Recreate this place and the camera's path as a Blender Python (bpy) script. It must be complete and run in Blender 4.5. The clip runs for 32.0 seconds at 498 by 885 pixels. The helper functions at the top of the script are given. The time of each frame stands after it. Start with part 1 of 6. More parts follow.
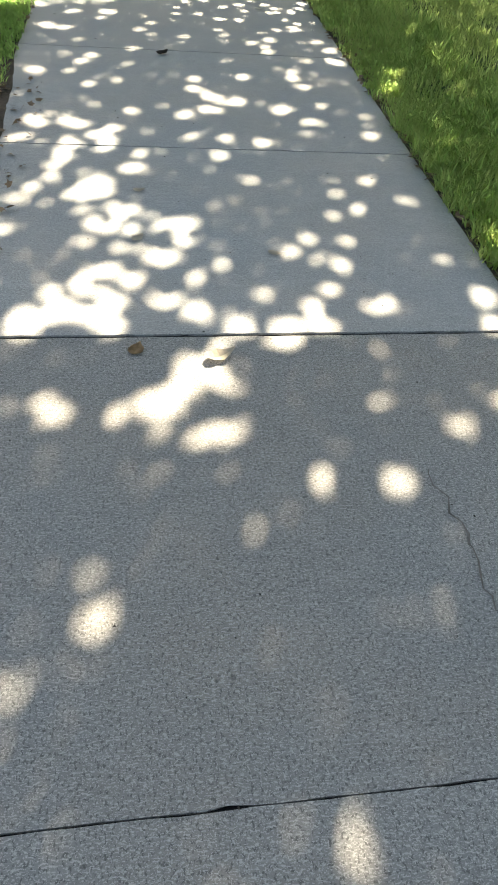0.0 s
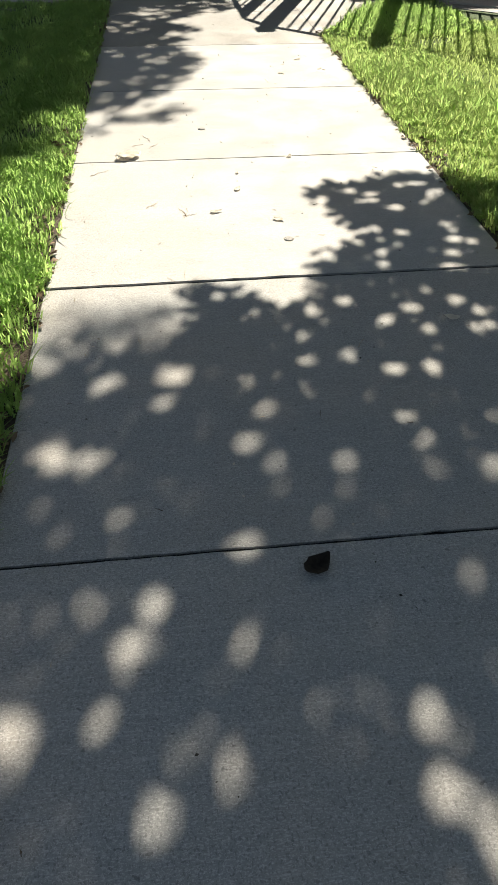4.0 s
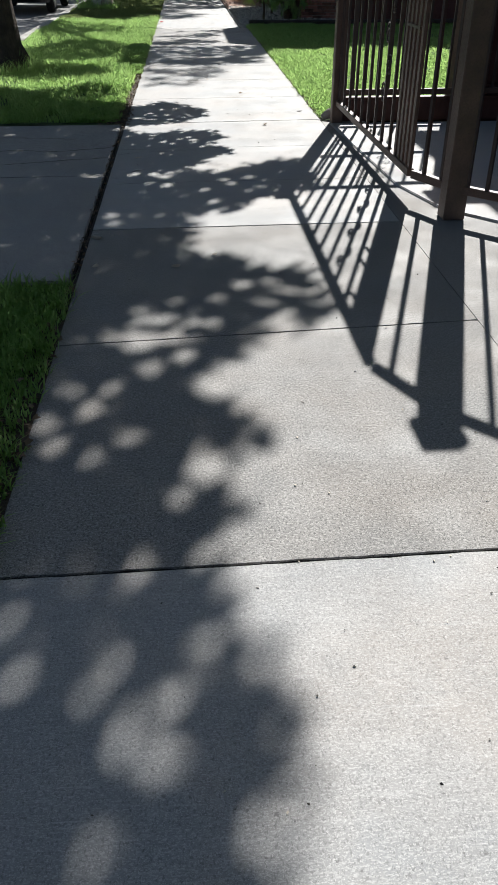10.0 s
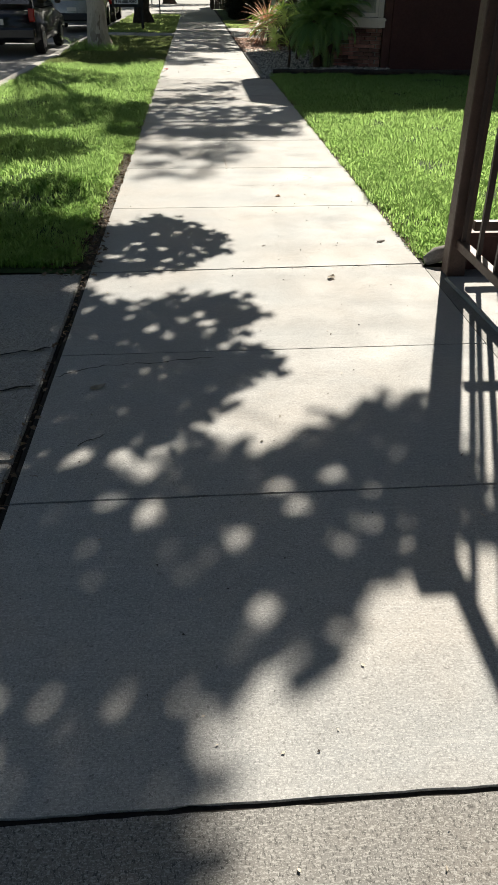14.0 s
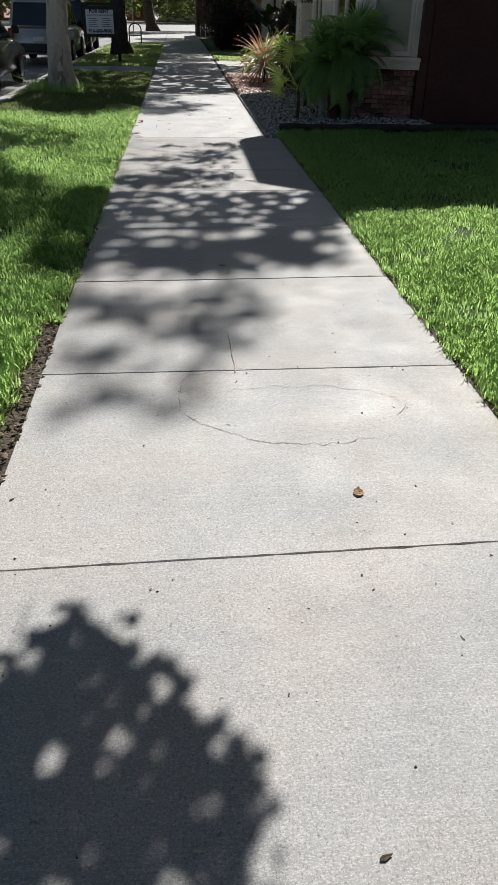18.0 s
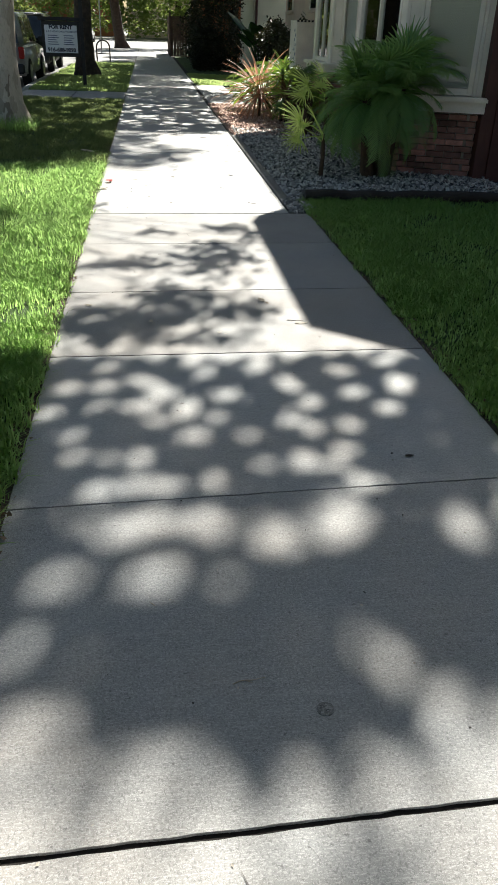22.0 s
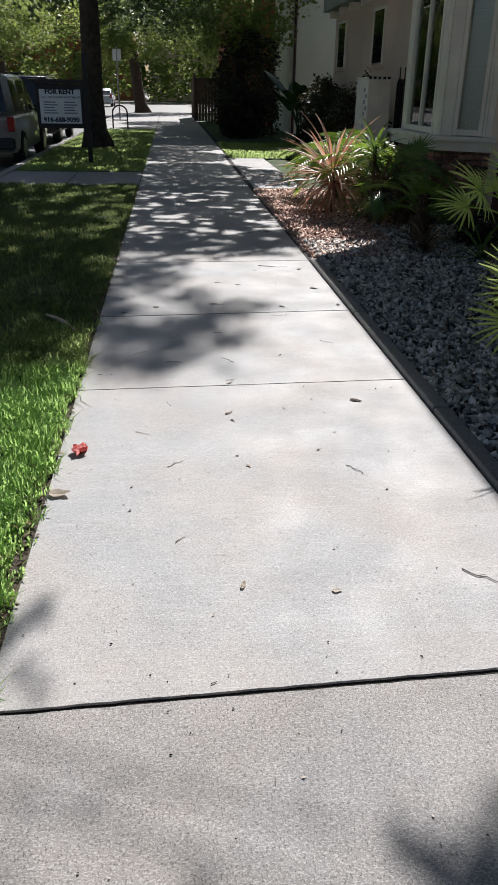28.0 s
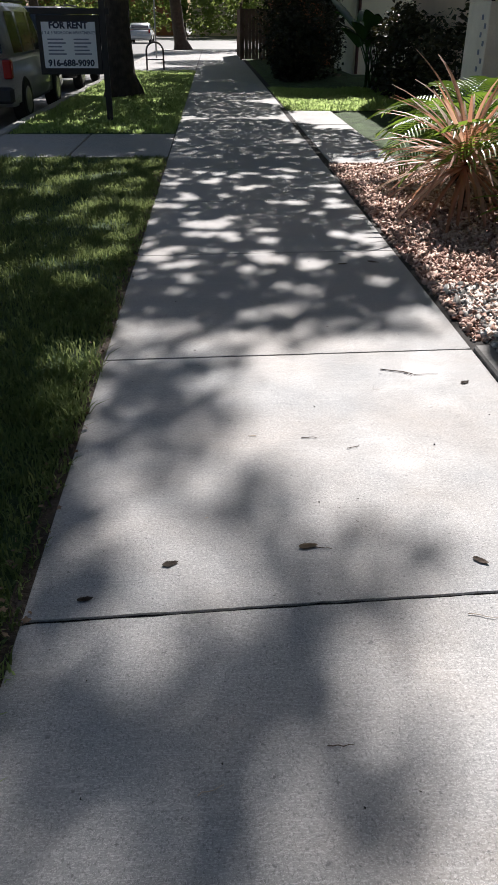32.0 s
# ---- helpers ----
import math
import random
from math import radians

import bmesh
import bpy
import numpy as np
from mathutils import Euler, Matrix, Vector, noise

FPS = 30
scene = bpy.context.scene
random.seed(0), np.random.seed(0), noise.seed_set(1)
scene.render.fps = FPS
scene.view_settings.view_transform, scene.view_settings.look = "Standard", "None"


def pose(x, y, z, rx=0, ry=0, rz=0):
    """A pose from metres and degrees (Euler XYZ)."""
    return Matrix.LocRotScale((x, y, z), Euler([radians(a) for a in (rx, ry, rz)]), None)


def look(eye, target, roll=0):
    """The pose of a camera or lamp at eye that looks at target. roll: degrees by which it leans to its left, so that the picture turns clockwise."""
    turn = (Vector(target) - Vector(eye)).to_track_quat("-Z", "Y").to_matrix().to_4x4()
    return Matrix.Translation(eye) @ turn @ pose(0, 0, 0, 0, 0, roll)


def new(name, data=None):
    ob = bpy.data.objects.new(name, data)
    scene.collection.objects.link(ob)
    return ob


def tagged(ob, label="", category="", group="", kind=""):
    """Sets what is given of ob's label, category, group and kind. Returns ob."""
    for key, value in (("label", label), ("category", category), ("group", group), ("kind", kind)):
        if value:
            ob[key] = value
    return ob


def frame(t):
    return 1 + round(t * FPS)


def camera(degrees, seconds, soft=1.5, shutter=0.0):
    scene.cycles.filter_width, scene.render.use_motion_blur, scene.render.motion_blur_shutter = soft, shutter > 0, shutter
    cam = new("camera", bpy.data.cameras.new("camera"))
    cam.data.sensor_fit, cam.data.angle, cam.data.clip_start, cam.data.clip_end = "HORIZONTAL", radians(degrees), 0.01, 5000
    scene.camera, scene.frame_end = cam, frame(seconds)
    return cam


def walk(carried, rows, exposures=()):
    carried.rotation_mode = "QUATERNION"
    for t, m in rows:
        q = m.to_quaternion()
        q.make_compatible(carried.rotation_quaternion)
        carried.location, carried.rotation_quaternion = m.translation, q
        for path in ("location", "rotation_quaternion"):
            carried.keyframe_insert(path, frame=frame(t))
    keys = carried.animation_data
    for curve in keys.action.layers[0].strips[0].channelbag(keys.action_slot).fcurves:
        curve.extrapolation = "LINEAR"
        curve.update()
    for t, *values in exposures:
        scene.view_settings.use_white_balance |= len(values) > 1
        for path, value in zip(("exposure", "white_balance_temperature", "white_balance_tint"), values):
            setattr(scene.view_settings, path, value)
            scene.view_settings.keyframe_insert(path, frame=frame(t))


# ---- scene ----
cam = camera(36.7, 32.0, soft=1.0)
PATH = [
    (0, (0.674, 1.011, 1.355), (0.953, 2.461, 0.006), 6.15),
    (0.5, (0.656, 1.469, 1.361), (0.957, 2.936, 0.034), 4.93),
    (1, (0.664, 1.943, 1.393), (0.914, 3.421, 0.070), 4.91),
    (1.5, (0.641, 2.420, 1.395), (0.965, 3.898, 0.088), 7.55),
    (2, (0.639, 2.870, 1.393), (0.894, 4.326, 0.046), 4.89),
    (2.5, (0.649, 3.291, 1.447), (0.815, 4.837, 0.188), 2.04),
    (3, (0.578, 3.766, 1.426), (0.856, 5.306, 0.179), 3.98),
    (3.5, (0.537, 4.186, 1.429), (0.698, 5.723, 0.160), 0.31),
    (5.5, (0.480, 6.006, 1.391), (0.716, 7.595, 0.200), 1.88),
    (6, (0.466, 6.412, 1.431), (0.711, 7.992, 0.229), 1.24),
    (6.5, (0.544, 6.824, 1.461), (0.741, 8.442, 0.302), 0.80),
    (7, (0.576, 7.310, 1.456), (0.813, 8.911, 0.281), 3.54),
    (7.5, (0.648, 7.806, 1.438), (0.842, 9.411, 0.260), -0.75),
    (8, (0.665, 8.310, 1.453), (0.818, 9.925, 0.284), 2.91),
    (8.5, (0.665, 8.846, 1.448), (0.881, 10.467, 0.296), 1.40),
    (9, (0.690, 9.349, 1.427), (0.766, 10.999, 0.300), 1.02),
    (9.5, (0.672, 9.807, 1.452), (0.818, 11.472, 0.353), 1.42),
    (10, (0.635, 10.263, 1.504), (0.759, 11.925, 0.398), 0.00),
    (10.5, (0.645, 10.775, 1.515), (0.682, 12.437, 0.403), -0.05),
    (11, (0.628, 11.273, 1.497), (0.779, 12.945, 0.410), 2.61),
    (11.5, (0.599, 11.704, 1.504), (0.653, 13.390, 0.428), -1.07),
    (12, (0.623, 12.273, 1.461), (0.681, 13.922, 0.331), 0.09),
    (12.5, (0.579, 12.760, 1.476), (0.673, 14.414, 0.355), -0.58),
    (13, (0.622, 13.227, 1.465), (0.659, 14.902, 0.373), 0.20),
    (13.5, (0.641, 13.666, 1.440), (0.757, 15.370, 0.398), 1.33),
    (15.5, (0.598, 15.571, 1.491), (0.683, 17.258, 0.420), -1.02),
    (16, (0.622, 16.125, 1.474), (0.736, 17.809, 0.401), -0.07),
    (16.5, (0.606, 16.593, 1.501), (0.816, 18.300, 0.480), 1.75),
    (17, (0.710, 17.057, 1.509), (0.763, 18.770, 0.479), -0.33),
    (17.5, (0.705, 17.516, 1.483), (0.821, 19.246, 0.484), 1.35),
    (18, (0.675, 18.002, 1.484), (0.834, 19.727, 0.484), 1.10),
    (18.5, (0.707, 18.477, 1.499), (0.808, 20.226, 0.534), 2.24),
    (19, (0.669, 18.979, 1.477), (0.858, 20.697, 0.472), 2.79),
    (19.5, (0.649, 19.413, 1.483), (0.807, 21.134, 0.476), 0.71),
    (20, (0.672, 19.850, 1.490), (0.810, 21.598, 0.529), 0.12),
    (20.5, (0.614, 20.346, 1.458), (0.822, 22.079, 0.481), 1.70),
    (21, (0.571, 20.757, 1.480), (0.750, 22.502, 0.520), 0.18),
    (21.5, (0.572, 21.182, 1.497), (0.757, 22.908, 0.504), 2.59),
    (22, (0.533, 21.638, 1.496), (0.772, 23.373, 0.529), 2.11),
    (22.5, (0.537, 22.078, 1.490), (0.703, 23.814, 0.512), 1.74),
    (23, (0.615, 22.568, 1.466), (0.787, 24.301, 0.481), 1.05),
    (23.5, (0.628, 23.087, 1.403), (0.853, 24.829, 0.447), 0.88),
    (24, (0.667, 23.523, 1.420), (0.836, 25.302, 0.521), 1.19),
    (24.5, (0.624, 23.988, 1.421), (0.833, 25.756, 0.510), 1.92),
    (25, (0.571, 24.427, 1.472), (0.767, 26.209, 0.586), 2.05),
    (25.5, (0.591, 24.922, 1.437), (0.764, 26.692, 0.521), 2.41),
    (27.5, (0.485, 26.637, 1.451), (0.717, 28.412, 0.559), 1.60),
    (28, (0.522, 27.100, 1.461), (0.710, 28.900, 0.609), 0.96),
    (28.5, (0.536, 27.558, 1.455), (0.808, 29.342, 0.594), 2.86),
    (29, (0.577, 28.028, 1.431), (0.792, 29.812, 0.552), 0.77),
    (29.5, (0.619, 28.495, 1.444), (0.799, 30.284, 0.567), 2.34),
    (30, (0.624, 28.985, 1.426), (0.836, 30.760, 0.529), 1.99),
    (30.5, (0.611, 29.381, 1.441), (0.766, 31.185, 0.591), 0.90),
    (31, (0.613, 29.850, 1.428), (0.747, 31.627, 0.520), 1.56),
    (31.5, (0.543, 30.312, 1.433), (0.734, 32.069, 0.498), 2.31),
    (32, (0.539, 30.769, 1.409), (0.620, 32.512, 0.432), 0.33),
]

# exposure of the clip's camera along the walk
EXPOSURES = [(0.0, 2.8, 8200, 4), (0.5, 2.35, 8000, 2), (1.0, 2.08, 7800, 2), (2.0, 1.65, 7600, 3), (3.0, 1.4, 7600, 4), (5.0, 0.65, 6700, 9), (6.0, 0.36, 6350, 13), (7.0, 0.27, 6250, 13), (9.0, 0.38, 6100, 10),
             (10.0, 0.7, 6150, 8), (11.0, 0.92, 6550, 9), (12.0, 1.2, 6700, 8), (13.0, 0.95, 7000, 5), (16.0, 0.62, 6450, 9), (19.0, 0.4, 6150, 9), (20.0, 0.64, 6000, 6), (21.0, 0.98, 6100, 2),
             (22.0, 1.22, 6450, 5), (24.0, 1.15, 6700, 8), (25.0, 1.1, 6800, 10), (28.0, 0.5, 6150, 12), (30.0, 0.49, 6200, 13), (31.0, 0.58, 6200, 13), (32.0, 0.74, 6250, 13)]
walk(cam, [(t, look(eye, target, roll)) for t, eye, target, roll in PATH], EXPOSURES)

# ---------------- world and sun ----------------
SUN_AZ = Vector((0.305, 0.952))          # towards the sun, in plan
SUN_EL = radians(38.5)
KX, KY = 0.305 / math.tan(SUN_EL), 0.952 / math.tan(SUN_EL)
world = bpy.data.worlds.new("sky")
scene.world = world
world.use_nodes = True
wn = world.node_tree.nodes
sky = wn.new("ShaderNodeTexSky")
sky.sky_type = "NISHITA"
sky.sun_disc = False
sky.sun_elevation = SUN_EL
sky.sun_rotation = math.atan2(SUN_AZ.x, SUN_AZ.y)
sky.dust_density = 1.4
sky.ozone_density = 1.0
wn["Background"].inputs["Strength"].default_value = 0.036
world.node_tree.links.new(sky.outputs[0], wn["Background"].inputs["Color"])
lamp = bpy.data.lights.new("sun", "SUN")
lamp.energy, lamp.angle, lamp.color = 5.0, radians(0.53), (1.0, 0.945, 0.872)
sun = new("sun", lamp)
sun.matrix_world = look((0, 0, 0), (-SUN_AZ.x * math.cos(SUN_EL), -SUN_AZ.y * math.cos(SUN_EL), -math.sin(SUN_EL)))


# ---------------- materials ----------------
def node_mat(name):
    m = bpy.data.materials.new(name)
    m.use_nodes = True
    nt = m.node_tree
    return m, nt, nt.nodes["Principled BSDF"]


def mixed(nt, a, b, fac, blend="MIX"):
    n = nt.nodes.new("ShaderNodeMix")
    n.data_type, n.blend_type = "RGBA", blend
    for key, v in ((0, fac), (6, a), (7, b)):
        if isinstance(v, bpy.types.NodeSocket):
            nt.links.new(v, n.inputs[key])
        else:
            n.inputs[key].default_value = v if key == 0 else (*v, 1)
    return n.outputs[2]


def ramp(nt, src, lo, hi, c0=0.0, c1=1.0):
    n = nt.nodes.new("ShaderNodeMapRange")
    nt.links.new(src, n.inputs[0])
    for i, v in enumerate((lo, hi, c0, c1)):
        n.inputs[1 + i].default_value = v
    return n.outputs[0]


def tex(nt, scale, detail=4, kind="noise", stretch=(1, 1, 1), rough=0.55):
    pos = nt.nodes.new("ShaderNodeNewGeometry").outputs["Position"]
    mp = nt.nodes.new("ShaderNodeMapping")
    mp.inputs["Scale"].default_value = stretch
    nt.links.new(pos, mp.inputs[0])
    if kind == "noise":
        n = nt.nodes.new("ShaderNodeTexNoise")
        n.inputs["Detail"].default_value = detail
        n.inputs["Roughness"].default_value = rough
        out = n.outputs["Fac"]
    else:
        n = nt.nodes.new("ShaderNodeTexVoronoi")
        out = n.outputs["Distance"]
    n.inputs["Scale"].default_value = scale
    nt.links.new(mp.outputs[0], n.inputs["Vector"])
    return out


def bump(nt, bsdf, src, strength, dist):
    b = nt.nodes.new("ShaderNodeBump")
    b.inputs["Strength"].default_value, b.inputs["Distance"].default_value = strength, dist
    nt.links.new(src, b.inputs["Height"])
    nt.links.new(b.outputs[0], bsdf.inputs["Normal"])


def surface(name, base, rough=0.7, vary=0.2, big=2.0, small=40.0, relief=0.3, depth=0.004, metal=0.0, tint=None, stretch=(1, 1, 1), per_object=0.0, spec=0.5):
    """A plain material with large stains, fine grain and relief."""
    m, nt, b = node_mat(name)
    dark = tuple(c * (1 - vary) for c in base)
    light = tint or tuple(min(1, c * (1 + vary)) for c in base)
    c = mixed(nt, dark, light, ramp(nt, tex(nt, big), 0.3, 0.7))
    g = tex(nt, small, 3, stretch=stretch)
    c = mixed(nt, c, tuple(x * (1 - vary) for x in base), ramp(nt, g, 0.45, 0.75, 0, 0.6))
    if per_object:
        info = nt.nodes.new("ShaderNodeObjectInfo")
        v = ramp(nt, info.outputs["Random"], 0, 1, 1 - per_object, 1 + per_object)
        h = nt.nodes.new("ShaderNodeHueSaturation")
        nt.links.new(c, h.inputs["Color"])
        nt.links.new(v, h.inputs["Value"])
        c = h.outputs[0]
    nt.links.new(c, b.inputs["Base Color"])
    nt.links.new(ramp(nt, g, 0.3, 0.7, max(0.02, rough - 0.08), min(1, rough + 0.08)), b.inputs["Roughness"])
    b.inputs["Metallic"].default_value = metal
    b.inputs["Specular IOR Level"].default_value = spec
    if relief:
        bump(nt, b, g, relief, depth)
    return m


def concrete(name, base, aggregate, grain):
    """Sidewalk concrete: broad stains, hand-sized mottling, broom lines across the walk, pale flecks and dark pits of sand."""
    m, nt, b = node_mat(name)
    info = nt.nodes.new("ShaderNodeObjectInfo")

    def shade(k):
        return tuple(min(1, x * k) for x in base)

    warm = (base[0] * 1.05, base[1] * 0.99, base[2] * 0.94)
    cool = (base[0] * 0.90, base[1] * 0.93, base[2] * 0.96)
    c = mixed(nt, cool, warm, ramp(nt, tex(nt, 1.7, 5), 0.36, 0.64))
    c = mixed(nt, c, shade(0.70), ramp(nt, tex(nt, 5.5, 7, rough=0.75), 0.52, 0.80, 0, 0.7))
    c = mixed(nt, c, shade(1.28), ramp(nt, tex(nt, 4.1, 6, stretch=(0.6, 1.5, 1), rough=0.72), 0.54, 0.78, 0, 0.5))
    mottle = tex(nt, 26, 5, stretch=(0.8, 1.3, 1), rough=0.8)
    c = mixed(nt, c, shade(0.72), ramp(nt, mottle, 0.50, 0.30, 0, 0.35 + aggregate * 0.3))
    c = mixed(nt, c, shade(1.25), ramp(nt, mottle, 0.52, 0.74, 0, 0.35 + aggregate * 0.2))
    streak = tex(nt, 5, 4, stretch=(0.28, 8, 1), rough=0.6)
    c = mixed(nt, c, shade(1.3), ramp(nt, streak, 0.60, 0.72, 0, 0.4))
    broom = tex(nt, 40, 3, stretch=(0.25, 3.0, 1), rough=0.7)
    c = mixed(nt, c, shade(1.3), ramp(nt, broom, 0.54, 0.74, 0, 0.25))
    scratch = tex(nt, 55, 2, stretch=(0.12, 2.2, 1), rough=0.6)
    c = mixed(nt, c, shade(1.45), ramp(nt, scratch, 0.60, 0.70, 0, 0.45))
    fleck = tex(nt, grain * 1.25, 2, stretch=(0.55, 1.25, 1), rough=0.6)
    c = mixed(nt, c, shade(1.95), ramp(nt, fleck, 0.53, 0.62, 0, aggregate * 0.8))
    pit = tex(nt, grain * 1.0, 2, stretch=(1.2, 0.7, 1), rough=0.6)
    c = mixed(nt, c, shade(0.30), ramp(nt, pit, 0.54, 0.64, 0, aggregate * 0.8))
    salt = tex(nt, grain * 2.3, 1, rough=0.5)
    c = mixed(nt, c, shade(2.0), ramp(nt, salt, 0.60, 0.66, 0, aggregate * 0.9))
    pepper = tex(nt, 47, 2, stretch=(1, 1.2, 1))
    c = mixed(nt, c, shade(0.35), ramp(nt, pepper, 0.68, 0.72, 0, 0.6))
    h = nt.nodes.new("ShaderNodeHueSaturation")
    nt.links.new(c, h.inputs["Color"])
    nt.links.new(ramp(nt, info.outputs["Random"], 0, 1, 0.93, 1.06), h.inputs["Value"])
    nt.links.new(ramp(nt, tex(nt, 3, 4), 0.3, 0.7, 0.62, 0.86), b.inputs["Roughness"])
    b.inputs["Specular IOR Level"].default_value = 0.35
    nt.links.new(h.outputs[0], b.inputs["Base Color"])
    bump(nt, b, mottle, 0.12 + aggregate * 0.15, 0.003)
    return m


def leafy(name, low, high, gloss=0.45, through_light=0.35, per_island=True, translucent=None, patch=1.3, shine=0.4):
    """Leaves and blades: shade differs leaf by leaf, and some light passes through."""
    m, nt, b = node_mat(name)
    if per_island:
        r = nt.nodes.new("ShaderNodeNewGeometry").outputs["Random Per Island"]
    else:
        r = nt.nodes.new("ShaderNodeObjectInfo").outputs["Random"]
    c = mixed(nt, low, high, r)
    c = mixed(nt, c, tuple(x * 0.6 for x in low), ramp(nt, tex(nt, patch, 5), 0.45, 0.72, 0, 0.75))
    nt.links.new(c, b.inputs["Base Color"])
    b.inputs["Roughness"].default_value = gloss
    b.inputs["Specular IOR Level"].default_value = shine
    t = nt.nodes.new("ShaderNodeBsdfTranslucent")
    warm = mixed(nt, c, translucent or tuple(min(1, x * y) for x, y in zip(high, (1.6, 1.5, 0.6))), 0.55)
    nt.links.new(warm, t.inputs[0])
    s = nt.nodes.new("ShaderNodeMixShader")
    s.inputs[0].default_value = through_light
    nt.links.new(b.outputs[0], s.inputs[1])
    nt.links.new(t.outputs[0], s.inputs[2])
    nt.links.new(s.outputs[0], nt.nodes["Material Output"].inputs["Surface"])
    return m


def clear_glass(name):
    """Thin window glass: clear, with a gloss that grows towards grazing."""
    m, nt, b = node_mat(name)
    clear = nt.nodes.new("ShaderNodeBsdfTransparent")
    clear.inputs[0].default_value = (0.92, 0.95, 0.95, 1)
    gloss = nt.nodes.new("ShaderNodeBsdfGlossy")
    gloss.inputs["Roughness"].default_value = 0.01
    fres = nt.nodes.new("ShaderNodeFresnel")
    fres.inputs[0].default_value = 1.6
    mix = nt.nodes.new("ShaderNodeMixShader")
    nt.links.new(fres.outputs[0], mix.inputs[0])
    nt.links.new(clear.outputs[0], mix.inputs[1])
    nt.links.new(gloss.outputs[0], mix.inputs[2])
    nt.links.new(mix.outputs[0], nt.nodes["Material Output"].inputs["Surface"])
    return m


def glass(name, tint, rough=0.05):
    m, nt, b = node_mat(name)
    b.inputs["Base Color"].default_value = (*tint, 1)
    b.inputs["Roughness"].default_value = rough
    b.inputs["Specular IOR Level"].default_value = 0.9
    b.inputs["IOR"].default_value = 1.5
    b.inputs["Coat Weight"].default_value = 0.6
    return m


M = {}
M["new_slab"] = concrete("concrete_smooth", (0.392, 0.386, 0.381), 0.5, 150)
M["old_slab"] = concrete("concrete_worn", (0.298, 0.286, 0.276), 0.85, 150)
M["dark_slab"] = concrete("concrete_dark", (0.232, 0.223, 0.214), 1.0, 135)
M["grey_slab"] = concrete("concrete_grey", (0.355, 0.349, 0.344), 0.6, 125)
M["joint"] = surface("joint_dirt", (0.018, 0.014, 0.012), 0.95, 0.5, 12, 150, 0.6, 0.004)
M["crack"] = surface("crack_dirt", (0.20, 0.18, 0.165), 0.95, 0.4, 20, 200, 0.3, 0.002)
M["edging"] = concrete("edging_concrete", (0.20, 0.19, 0.18), 0.5, 90)
M["soil"] = surface("soil", (0.075, 0.055, 0.04), 0.95, 0.5, 5, 60, 0.9, 0.02)
M["turf"] = surface("turf", (0.055, 0.095, 0.028), 0.95, 0.5, 4, 70, 0.9, 0.02)
M["asphalt"] = surface("asphalt", (0.17, 0.167, 0.164), 0.6, 0.2, 1.2, 130, 0.6, 0.004)
M["ground"] = surface("ground", (0.085, 0.09, 0.055), 0.95, 0.25, 0.5, 12, 0.4, 0.02)
M["kerb"] = concrete("kerb_concrete", (0.36, 0.35, 0.33), 0.4, 90)
M["maroon_wood"] = surface("maroon_wood", (0.085, 0.032, 0.026), 0.6, 0.3, 3, 60, 0.35, 0.003, stretch=(1, 1, 0.12))
M["brown_iron"] = surface("brown_iron", (0.085, 0.05, 0.038), 0.5, 0.35, 6, 90, 0.3, 0.001)
M["black_iron"] = surface("black_iron", (0.045, 0.028, 0.024), 0.45, 0.35, 6, 90, 0.3, 0.001)
M["timber"] = surface("weathered_timber", (0.13, 0.09, 0.065), 0.85, 0.35, 4, 50, 0.5, 0.004, stretch=(0.15, 1, 1))
M["maroon_wall"] = surface("maroon_siding", (0.075, 0.026, 0.022), 0.7, 0.25, 1.0, 30, 0.3, 0.004)
M["cream_trim"] = surface("cream_trim", (0.90, 0.83, 0.74), 0.55, 0.12, 2.5, 50, 0.2, 0.002)
M["beige_stucco"] = surface("beige_stucco", (0.76, 0.60, 0.51), 0.9, 0.12, 0.7, 90, 0.6, 0.004)
M["pale_stucco"] = surface("pale_stucco", (0.70, 0.70, 0.57), 0.9, 0.1, 0.6, 80, 0.5, 0.004)
M["orange_stucco"] = surface("orange_stucco", (0.42, 0.16, 0.085), 0.9, 0.15, 0.6, 80, 0.5, 0.004)
M["green_fascia"] = surface("fascia_paint", (0.38, 0.42, 0.40), 0.7, 0.15, 1.2, 50, 0.2, 0.002)
M["roof"] = surface("roof_shingle", (0.13, 0.10, 0.085), 0.9, 0.3, 1.5, 25, 0.6, 0.01)
M["brick"] = surface("brick", (0.34, 0.18, 0.15), 0.85, 0.4, 9, 80, 0.5, 0.003, per_object=0.6)
M["mortar"] = surface("mortar", (0.42, 0.39, 0.36), 0.95, 0.25, 8, 90, 0.5, 0.003)
M["white_paint"] = surface("white_paint", (0.74, 0.72, 0.68), 0.55, 0.08, 2.0, 60, 0.15, 0.001)
M["sign_white"] = surface("sign_panel_white", (0.84, 0.86, 0.90), 0.5, 0.05, 2.0, 60, 0.1, 0.001)
M["dark_print"] = surface("dark_print", (0.03, 0.035, 0.07), 0.6, 0.2, 6, 80, 0)
M["grey_print"] = surface("grey_print", (0.20, 0.23, 0.32), 0.6, 0.2, 6, 80, 0)
M["black_paint"] = surface("black_paint", (0.015, 0.014, 0.016), 0.5, 0.3, 4, 70, 0.1, 0.001)
M["pane"] = clear_glass("window_glass")
M["dark_pane"] = glass("dark_glass", (0.012, 0.014, 0.016), 0.04)
M["blind"] = surface("window_blind", (0.80, 0.79, 0.75), 0.6, 0.08, 3, 60, 0.1, 0.001, stretch=(1, 1, 6))
